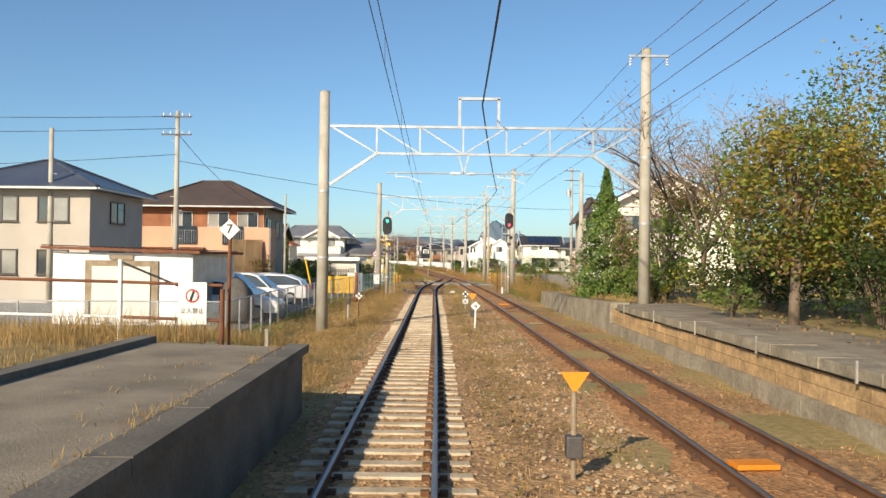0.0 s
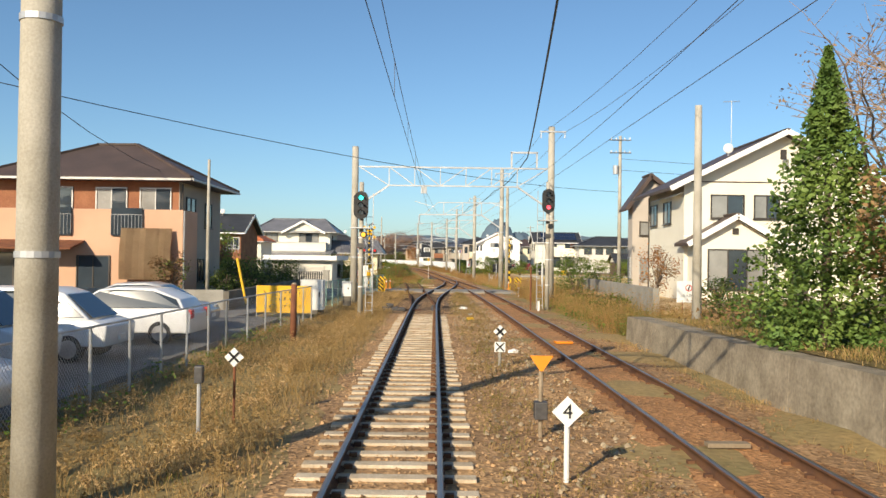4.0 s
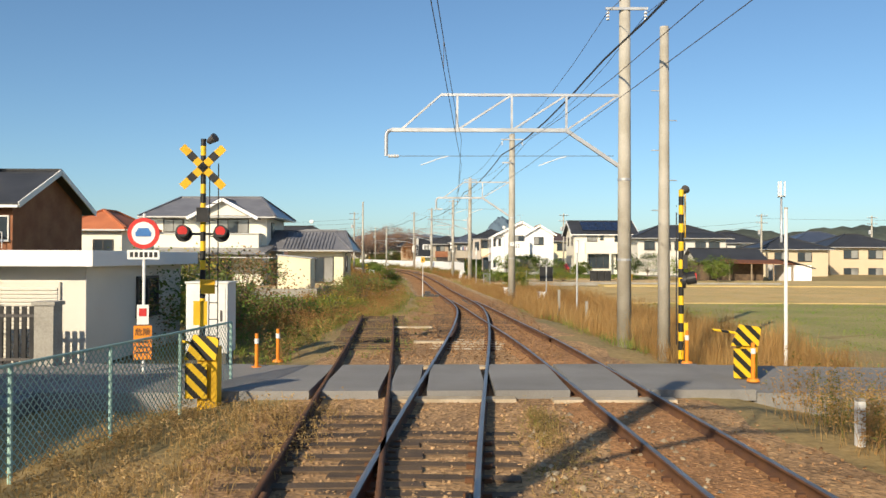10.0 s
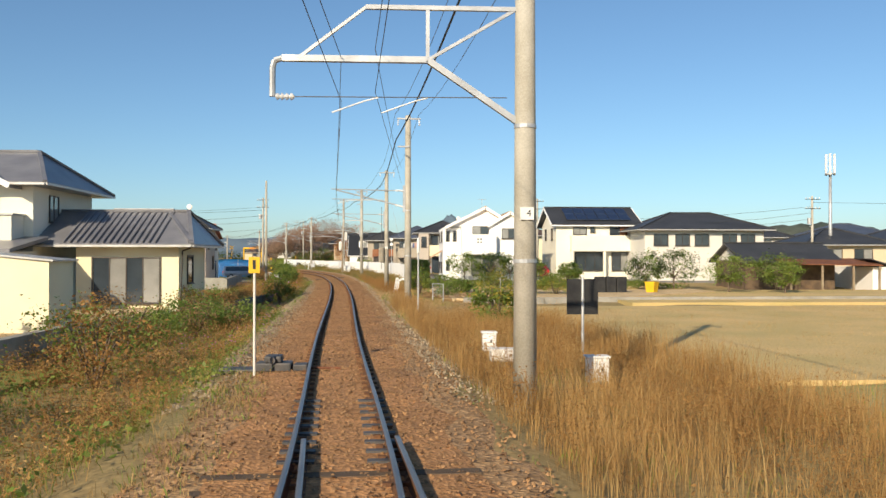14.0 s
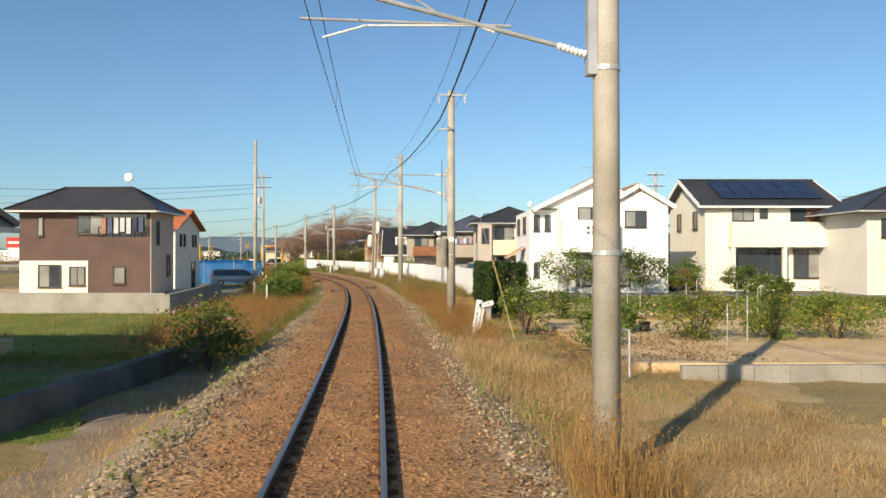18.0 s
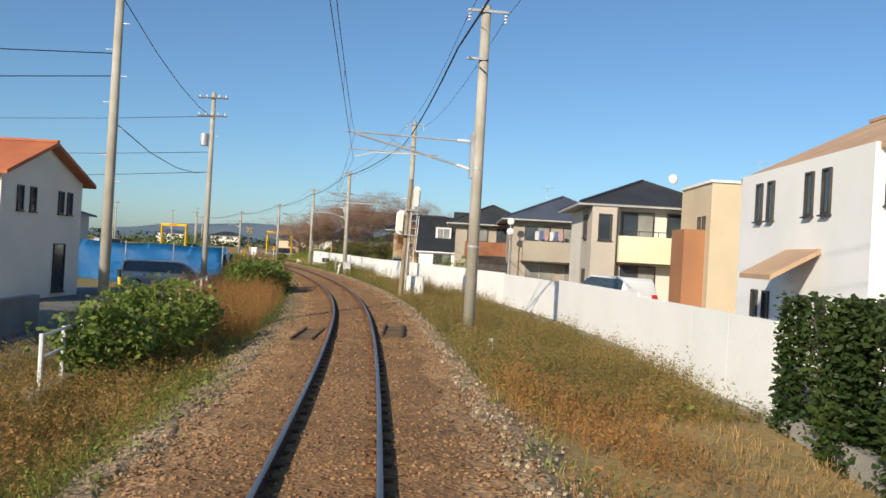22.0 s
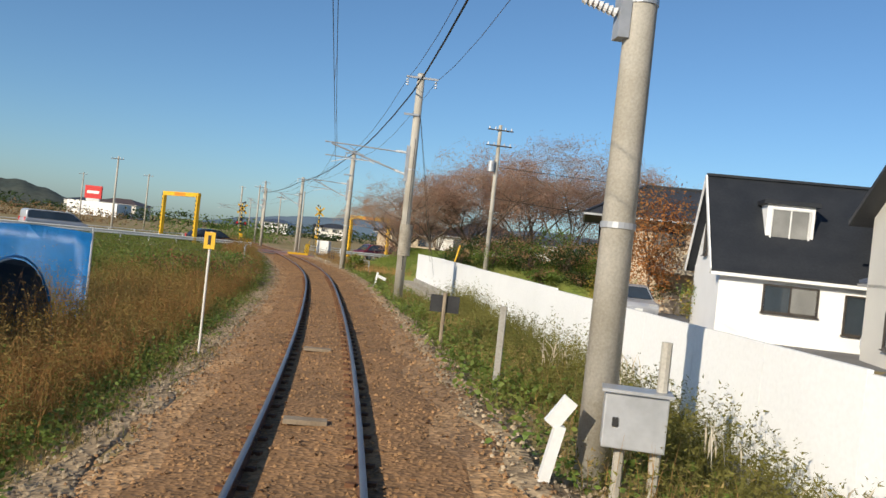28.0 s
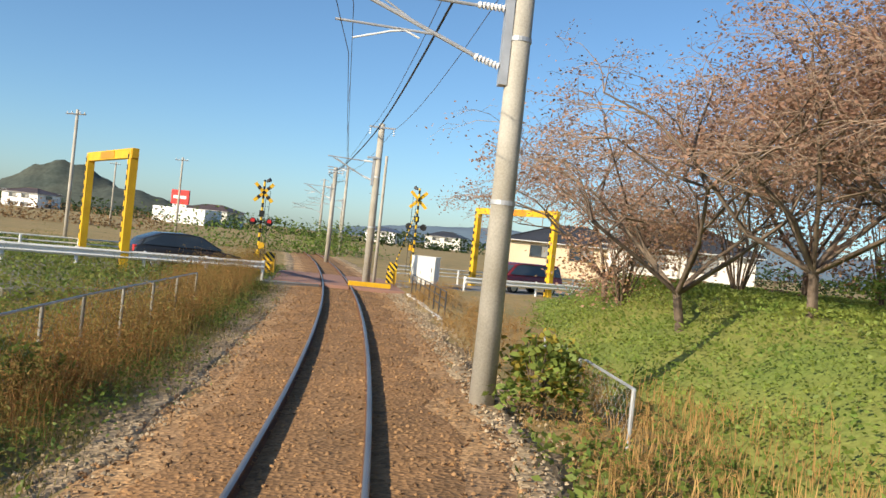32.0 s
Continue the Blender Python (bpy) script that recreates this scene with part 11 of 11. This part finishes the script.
for xx in np.arange(-17.0, -11.0, 1.35):
    t = thing("hedge_plant", "dark clipped evergreen hedge plant before the garage", "hedge", "lane hedge", at=(float(xx), 80.75, -0.1))
    twigs("branchwork", [((0, 0, -0.1), (RG.uniform(-0.4, 0.4), RG.uniform(-0.2, 0.2), 1.5), 0.03, 0.01) for _ in range(8)], BARK, t)
    c = RG.uniform(-1, 1, (1500, 3)) * np.array((0.72, 0.36, 0.78)) + np.array((0, 0, 1.25)) + RG.normal(0, 0.07, (1500, 3))
    leaf_mesh("foliage", c, 0.11, LEAFD, t)
slab_poly("retaining_wall", [(-17.8, 80.15), (-10.9, 80.15), (-10.9, 80.32), (-17.8, 80.32)], -0.4, 0.5, CONCD, "dark concrete wall under the hedge", "wall")
t = thing("gate", "black slatted metal gate before the garage", "gate", at=(-10.75, 80.3, -0.08))
part("bottom_rail", box(B(), 0, 1.75, -0.03, 0.03, 0.1, 0.16), STEELD, t)
part("top_rail", box(B(), 0, 1.75, -0.03, 0.03, 1.0, 1.06), STEELD, t)
for k in range(11):
    part("slat", box(B(), 0.02 + 0.16 * k, 0.11 + 0.16 * k, -0.025, 0.025, 0.05, 1.22), BLACK, t)
t = thing("gate_pillar", "grey block gate pillar with a flat cap", "pillar", at=(-8.75, 80.3, -0.08))
part("shaft", box(B(), -0.2, 0.2, -0.2, 0.2, -0.2, 1.25, 0.01), CONC, t)
part("cap", box(B(), -0.24, 0.24, -0.24, 0.24, 1.25, 1.33, 0.01), CONC, t)
bush2(7.6, 69.6, 2.7, 1.3, "tall wild green bush beside the second track", LEAF, 2400, 0.11, LEAFL, 0.4, 1.0, "pale leaves", z=-0.2)
bush2(-9.2, 85.5, 2.3, 1.2, "rounded brownish bush behind the crossing cabinets", LEAFB, 1500, 0.1, LEAF, 0.7, 1.0, "green leaves", z=-0.3)
# past the level crossing
for x, y, h, r, m, m2, tint in ((-7.6, 88.0, 2.3, 1.7, LEAFL, LEAFL, "pale green leaves"), (-9.6, 90.0, 2.8, 1.9, LEAFL, LEAFY, "yellow leaves"), (-8.0, 93.0, 3.1, 1.6, LEAFB, LEAF, "green leaves"), (-11.5, 95.0, 2.7, 1.8, LEAFL, LEAFY, "yellow leaves"),
                               (-9.6, 99.5, 1.6, 1.6, LEAFL, LEAFB, "brown leaves"), (-12.5, 88.5, 1.8, 1.5, LEAFL, LEAFR, "reddish leaves"), (-7.0, 97.0, 1.2, 1.2, LEAF, LEAFB, "brown leaves"), (-13.5, 104.0, 1.4, 1.5, LEAFL, LEAFY, "yellow leaves")):
    bush2(x, y, h, r, "overgrown wild bush beside the old siding", m, 2400, 0.11, m2, 0.4, 1.0, tint)
tree(-12.2, 118.5, -0.25, 2.2, 0.9, 0.5, "small clipped garden pine", [(LEAFD, 1)], 1200, 0.1, 0.06, k=16, sigma=0.1)
tree(-15.5, 118.8, -0.25, 2.6, 1.0, 0.6, "small green and brown garden tree", [(LEAF, 1), (LEAFB, 1)], 1100, 0.11, 0.06, k=20)
for x, y, h, r, m, m2, tint in ((-5.9, 103.0, 1.1, 1.3, LEAFL, LEAFY, "yellow leaves"), (-6.6, 108.0, 1.6, 1.5, LEAFL, BROWNG, "brown stalks"), (-5.6, 113.0, 1.9, 1.3, BROWNG, LEAFL, "green leaves"), (-6.4, 117.5, 1.9, 1.4, LEAFL, LEAFB, "brown leaves"), (-6.3, 127.5, 1.3, 1.0, LEAFL, LEAFB, "brown seed heads"), (-6.9, 129.0, 1.7, 1.4, BROWNG, LEAFL, "green leaves"), (-7.2, 122.5, 1.2, 1.3, LEAF, LEAFL, "pale leaves"), (-5.2, 126.2, 1.3, 1.0, LEAF, LEAFL, "pale leaves"), (-6.2, 124.4, 1.5, 1.2, LEAF, LEAFB, "brown leaves"), (-5.0, 128.4, 1.1, 0.8, LEAF, LEAFL, "pale leaves")):
    bush2(x, y, h, r, "tangled weedy bush beside the line", m, 1800, 0.09, m2, 0.5, 1.0, tint)
bush2(-6.3, 146.4, 1.95, 1.05, "dense green bush with pink flowers", LEAFL, 2400, 0.12, PETAL, 0.03, 0.8, "pink flowers")
bush2(4.6, 125.6, 1.75, 1.0, "leafy green bush in the golden grass", LEAFL, 1500, 0.15, LEAFY, 0.2, 1.0, "yellowing leaves")
for x, y in ((7.3, 150.0), (9.7, 150.4), (11.6, 150.2)):
    bush2(x, y, 1.7, 1.15, "green climbing beans on garden canes", LEAFL, 2600, 0.1, LEAFY, 0.4, 0.8, "yellowing leaves")
bush2(5.2, 152.8, 1.3, 1.0, "green bush with bamboo canes", LEAF, 1600, 0.13, LEAFL, 0.4, 1.0, "pale leaves")
bush2(2.5, 153.0, 1.9, 0.85, "yellow-green leafy bush beside the ballast", LEAFL, 1300, 0.12, LEAFY, 0.15, 1.0, "yellow leaves")
bush(4.2, 148.5, 1.0, 0.8, "low dark bush beside the post", LEAF, 700, 0.11)
bush2(4.5, 158.2, 1.3, 0.9, "round green garden bush", LEAFL, 1200, 0.12, LEAF, 0.4, 1.0, "dark leaves")
for x, y in ((2.85, 162.6), (2.75, 164.4), (2.65, 166.2), (2.6, 168.0), (2.55, 169.8), (2.5, 171.6)):
    t = thing("hedge_plant", "tall clipped dark evergreen hedge plant", "hedge", "hedge", at=(x, y, -0.35))
    twigs("branchwork", [((0, 0, -0.1), (RG.uniform(-0.5, 0.5), RG.uniform(-0.6, 0.6), 1.9), 0.04, 0.01) for _ in range(12)], BARK, t)
    c = RG.uniform(-1, 1, (9000, 3))
    c[:, :2] = np.sign(c[:, :2]) * np.abs(c[:, :2]) ** 0.4
    c = c * np.array((0.72, 0.95, 1.08)) + np.array((0, 0, 1.12)) + RG.normal(0, 0.04, (9000, 3))
    c[:, 0] *= 1 - 0.12 * np.maximum(c[:, 2] - 1.6, 0)
    leaf_mesh("foliage", c, 0.115, LEAFD, t)
for x, y, h, r, m in ((7.4, 174.0, 2.9, 1.7, LEAF), (9.8, 173.2, 3.1, 1.7, LEAFD), (11.6, 172.6, 2.6, 1.4, LEAFD), (14.0, 173.0, 2.3, 1.3, LEAF), (17.5, 173.0, 2.0, 1.3, LEAF)):
    tree(x, y, -0.3, h, r, 0.6, "dusty green garden tree before the houses", [(m, 2), (LEAFL, 0.8)], 2600, 0.13, 0.07, k=40)
for x, y, h, r, m in ((19.5, 156.0, 2.9, 1.6, LEAFD), (22.3, 158.0, 3.2, 2.0, LEAFD), (25.0, 154.0, 2.8, 1.9, LEAFL), (30.0, 157, 3.0, 2.0, LEAF), (28.5, 152.5, 2.2, 1.3, LEAFL), (15.5, 164.5, 1.6, 1.0, LEAFL)):
    tree(x, y, -0.35, h, r, 0.5, "round citrus tree in the vegetable garden", [(m, 2), (LEAF, 1)], 2800, 0.14, 0.08, k=40)
bush2(-9.6, 136.2, 1.5, 0.9, "tall withered weeds beside the ditch", BROWNG, 1500, 0.1, LEAFL, 0.4, 1.0, "green leaves")
# along the curve, left
for x, y, h, r in ((-10.0, 178.6, 1.95, 1.1), (-10.5, 181.0, 1.9, 1.2), (-10.2, 176.2, 1.55, 0.95)):
    bush2(x, y, h, r, "broad-leaved green vine bush on the fence", LEAF, 1700, 0.15, LEAFL, 0.5, 1.0, "pale leaves")
for x, y, h, r in ((-13.0, 203.5, 1.8, 1.0), (-13.9, 205.5, 2.1, 1.3), (-13.6, 201.8, 2.0, 1.1), (-14.9, 207.2, 2.0, 1.4)):
    bush2(x, y, h, r, "broad-leaved green vine bush beside the tarpaulin", LEAF, 1900, 0.17, LEAFL, 0.4, 1.0, "pale leaves")
for x, y, h, r, m2, tint in ((-29.3, 250.6, 1.5, 1.5, LEAFR, "red leaves"), (-27.3, 249.4, 1.3, 1.1, LEAFR, "red leaves"), (-27.8, 252.6, 1.5, 1.4, LEAFB, "brown leaves"), (-31.5, 253.0, 1.4, 1.7, LEAFL, "pale leaves"), (-29.6, 256.6, 1.5, 1.5, LEAFB, "brown leaves"), (-33.5, 249.0, 1.3, 1.8, LEAFL, "pale leaves"), (-36.5, 254.0, 1.4, 1.9, LEAFL, "pale leaves")):
    bush2(x, y, h, r, "low wild bush on the slope", LEAF, 2200, 0.1, m2, 0.22, 1.0, tint)
for x, y in ((-30.9, 260.2), (-32.2, 263.0), (-33.6, 266.0), (-35.0, 262.5)):
    bush2(x, y, 0.9, 1.2, "broad-leaved green plants below the fence", LEAF, 1300, 0.16, LEAFL, 0.4, 1.0, "pale leaves", z=-0.6)
bush2(-26.5, 268.7, 1.15, 0.6, "light green climbing bush behind the mast", LEAFL, 1100, 0.13, LEAFY, 0.3, 0.9, "yellowing leaves")
# right, behind the white wall
tree(-9.3, 259.0, -0.1, 6.3, 1.7, 1.2, "slender orange maple behind the white wall", [(LEAFO, 3), (LEAFB, 2)], 6800, 0.14, 0.08, k=60, sigma=0.2)
tree(-14.2, 271.5, -0.2, 4.3, 1.7, 0.5, "feathery light green tree behind the wall", [(LEAFL, 2), (LEAF, 1)], 3200, 0.13, 0.07, k=40)
tree(-10.5, 267.5, -0.2, 3.0, 1.4, 0.5, "dark green garden tree behind the wall", [(LEAFD, 2), (LEAF, 1)], 1800, 0.13, 0.07, k=30)
bush(-11.2, 262.3, 1.9, 0.8, "bright yellow garden shrub behind the wall", LEAFY, 900, 0.12, z=-0.1)
bush2(-7.2, 256.0, 2.2, 1.0, "yellowish garden shrub behind the wall", LEAFY, 900, 0.12, LEAF, 0.6, 1.0, "green leaves", z=-0.1)
bush(-4.6, 221.5, 2.3, 0.9, "green garden shrub behind the wall", LEAFL, 900, 0.14, z=-0.1)
bush(-3.0, 214.0, 2.1, 0.8, "small palm-like green garden plant", LEAFL, 700, 0.2, z=-0.1)
for i, (x, y, h, r) in enumerate(((-24.75, 275.2, 7.4, 5.6), (-22.6, 273.4, 8.0, 5.0), (-20.2, 274.4, 9.6, 5.2), (-17.0, 278.0, 11.2, 5.4), (-13.2, 276.5, 10.8, 5.2), (-16.4, 285.7, 11.4, 5.4), (-9.0, 281.0, 10.4, 5.2), (-27.2, 283.5, 6.8, 4.6), (-21.5, 284.0, 9.6, 5.2))):
    bare_tree(x, y, float(mound(x, y)) - 0.1, h, r, "spreading cherry tree with thin rusty autumn leaves", LEAFC, 12000 if i in (0, 1, 7) else 24000, 40 + i, 0.12, 0.11, droop=0.5, levels=(7, 4, 4, 5, 4), size=0.075 if i in (0, 1, 7) else 0.095)
for x, y, h, r, m in ((-18.6, 268.5, 1.5, 1.5, LEAFD), (-16.2, 267.0, 1.7, 1.6, LEAF), (-13.4, 266.8, 1.6, 1.5, LEAFD), (-17.0, 272.5, 1.6, 1.8, LEAFD), (-19.5, 278.0, 1.4, 1.8, LEAF), (-12.0, 272.0, 1.8, 1.8, LEAFD)):
    bush2(x, y, h, r, "dark leafy undergrowth behind the white wall", m, 1700, 0.12, LEAFB, 0.3, 1.0, "brown leaves", z=float(mound(x, y)) - 0.05)
for x, y in ((-26.5, 281.0), (-23.5, 281.5), (-20.0, 281.0), (-17.5, 283.5), (-13.0, 282.0), (-10.0, 284.0), (-5.5, 281.0)):
    bush2(x, y, 3.4, 2.0, "brown twiggy undergrowth behind the cherry trees", LEAFC, 2200, 0.1, LEAFB, 0.4, 1.0, "pale brown leaves", z=float(mound(x, y)) - 0.1)
for x, y, h, r, m in ((-19.6, 266.0, 1.2, 1.1, LEAFD), (-17.6, 266.2, 1.6, 1.3, LEAF), (-15.6, 266.0, 1.4, 1.2, LEAFD), (-13.4, 266.3, 1.7, 1.4, LEAFD), (-11.2, 266.0, 1.9, 1.4, LEAF), (-9.0, 266.4, 1.7, 1.4, LEAFD), (-6.6, 266.2, 1.9, 1.5, LEAFD), (-16.4, 268.6, 1.9, 1.5, LEAFD), (-12.2, 268.8, 2.0, 1.5, LEAFD), (-10.4, 271.0, 1.8, 1.5, LEAF), (-8.2, 270.4, 1.8, 1.5, LEAFD), (-5.6, 269.8, 1.8, 1.5, LEAFD), (-14.6, 265.0, 0.9, 1.0, LEAF), (-12.5, 265.1, 1.0, 1.0, LEAFD), (-10.3, 265.1, 1.0, 1.0, LEAF), (-8.1, 265.0, 1.0, 1.0, LEAFD)):
    bush2(x, y, h, r, "dark shrub at the foot of the mound", m, 1500, 0.12, LEAFB, 0.25, 1.0, "brown leaves", z=float(mound(x, y)) - 0.1)


def woods(name, pts, h, n, material, label, size=1.2):
    """A far line of tree crowns as loose leaf masses."""
    cs = []
    for (xa, ya), (xb, yb) in zip(pts, pts[1:]):
        m = n // (len(pts) - 1)
        k = RG.random(m)
        w = 0.6 + 0.4 * np.sin(k * 23 + xa) * np.sin(k * 7 + ya)
        cs.append(np.stack([xa + (xb - xa) * k + RG.normal(0, 2, m), ya + (yb - ya) * k + RG.normal(0, 3, m), RG.random(m) ** 0.8 * h * w - 0.5], -1))
    return tagged(leaf_mesh(name, np.concatenate(cs), size, material), label, "trees", "", "stuff")


woods("far_trees", [(-300, 520), (-200, 470), (-120, 480), (-60, 520), (0, 480), (60, 440), (120, 420), (220, 400)], 6, 14000, LEAFD, "far dark line of trees", 1.1)
woods("far_trees", [(60, 300), (120, 280), (200, 250)], 5, 5000, LEAFD, "far garden trees behind the houses", 0.8)
woods("far_trees", [(-66, 318), (-58, 334), (-70, 352)], 4, 5000, LEAF, "green trees beyond the crossing", 0.3)
woods("far_trees", [(-160, 300), (-110, 320), (-90, 350)], 3.5, 6000, LEAFB, "brown bushes across the fields", 0.4)


def hill(name, cx, cy, rx, ry, h, material, label, peaks=((0, 0, 1.0),), z=-3, n=48):
    a = np.linspace(-1, 1, n)
    X, Y = np.meshgrid(a, a)
    Z = np.zeros_like(X)
    for px, py, s in peaks:
        d = np.sqrt((X - px) ** 2 * 1.3 + (Y - py) ** 2)
        Z = np.maximum(Z, s * np.exp(-((d * 2.0) ** 2.2)))
    Z *= np.clip((1 - X**2) * (1 - Y**2) * 4, 0, 1)
    Z *= 1 + 0.05 * np.sin(X * 31 + Y * 17) + 0.04 * np.sin(X * 53 - Y * 37)
    v = np.stack([cx + X * rx, cy + Y * ry, z + Z * h], -1).reshape(-1, 3)
    i = (np.arange(n - 1)[:, None] * n + np.arange(n - 1)[None, :]).ravel()
    return tagged(raw(name, v, np.stack([i, i + 1, i + n + 1, i + n], -1), material, smooth=True), label, "hill", "", "structure")


# distance haze is mixed into the base colours of both hillside materials
WOODED = M("wooded_hillside", (0.055, 0.07, 0.06), (0.085, 0.095, 0.075), 0.03, 0.9, 1.0, 0.25, grain=0.3)
HAZY = M("haze_tinted_hillside", (0.1, 0.15, 0.2), (0.13, 0.18, 0.23), 0.006, 0.95, grain=0.08)
hill("backdrop_hill", 106, 1500, 95, 120, 72, HAZY, "distant twin-peaked hill with haze put in as blue colour", ((-0.12, 0, 1.0), (0.3, 0.1, 0.72)))
hill("backdrop_hill", 60, 1900, 900, 200, 62, HAZY, "long distant ridge with haze put in as blue colour", ((-0.5, 0, 0.7), (-0.15, 0, 0.85), (0.3, 0, 0.9), (0.7, 0, 0.7)))
hill("backdrop_hill", -625, 950, 160, 110, 46, WOODED, "dark green wooded hill across the plain", ((-0.1, 0, 1.0), (0.35, 0, 0.55)))
hill("backdrop_hill", 330, 640, 220, 80, 30, WOODED, "low wooded ridge across the fields", ((-0.6, 0, 0.8), (-0.2, 0, 0.9), (0.3, 0, 1.0), (0.7, 0, 0.8)))

# ---------------------------------------------------------------- loose ballast stones
OCT_F = np.array([(0, 1, 4), (1, 2, 4), (2, 3, 4), (3, 0, 4)])


def stones(name, y0, y1, u0, u1, n, r, material, label, f=A_LINE, lift=0.02, dens=None):
    y = RG.uniform(y0, y1, n)
    u = u0 + (u1 - u0) * RG.random(n)
    x, tx, ty = frame_at(f, y)
    px, py = x + u * ty, y - u * tx
    xa, _, tya = frame_at(A_LINE, py)
    z = land((px - xa) * tya, py) + lift
    keep = (y < 76.9) | (y > 80.5)
    px, py, z = px[keep], py[keep], z[keep]
    n = len(px)
    s = r * RG.uniform(0.55, 1.3, (n, 1))
    c = RG.normal(0, 0.4, (n, 3)) + np.array((0, 0, 1.0))
    c /= np.linalg.norm(c, axis=1, keepdims=True)
    a = np.cross(c, RG.normal(0, 1, (n, 3)))
    a /= np.linalg.norm(a, axis=1, keepdims=True) + 1e-6
    b = np.cross(c, a)
    p = np.stack([px, py, z], -1)
    k = RG.uniform(0.65, 1.2, (n, 3))
    v = np.stack([p + a * s * k[:, :1], p + b * s * k[:, 1:2], p - a * s * k[:, 2:], p - b * s * k[:, :1], p + c * s * 0.9], 1).reshape(-1, 3)
    fc = (np.arange(n)[:, None, None] * 5 + OCT_F[None]).reshape(-1, 3)
    return tagged(raw(name, v, fc, material), label, "stones", "", "stuff")


stones("ballast_stones", 0, 82, -1.9, 3.3, 24000, 0.027, STONE, "loose brown ballast stones between the tracks", lift=0.02)
stones("ballast_stones", 0, 82, -1.5, 1.7, 9000, 0.022, STONER, "loose rusty ballast stones of the second track", f=B_LINE, lift=0.03)
stones("ballast_stones", 0, 76, 1.2, 3.2, 1600, 0.045, STONEG, "scattered pale ballast stones", lift=0.03)
stones("ballast_stones", 82, 170, -2.2, 2.3, 26000, 0.028, STONER, "loose rusty ballast stones of the running line", lift=0.035)
stones("ballast_stones", 168, 292, -2.1, 2.3, 29000, 0.028, STONED, "loose dark brown ballast stones along the curve", lift=0.037)
stones("ballast_stones", 108, 292, -2.8, -1.8, 13000, 0.03, STONEG, "grey ballast stones on the shoulder", lift=0.035)
stones("ballast_stones", 108, 292, 1.9, 2.9, 13000, 0.03, STONEG, "grey ballast stones on the shoulder", lift=0.035)
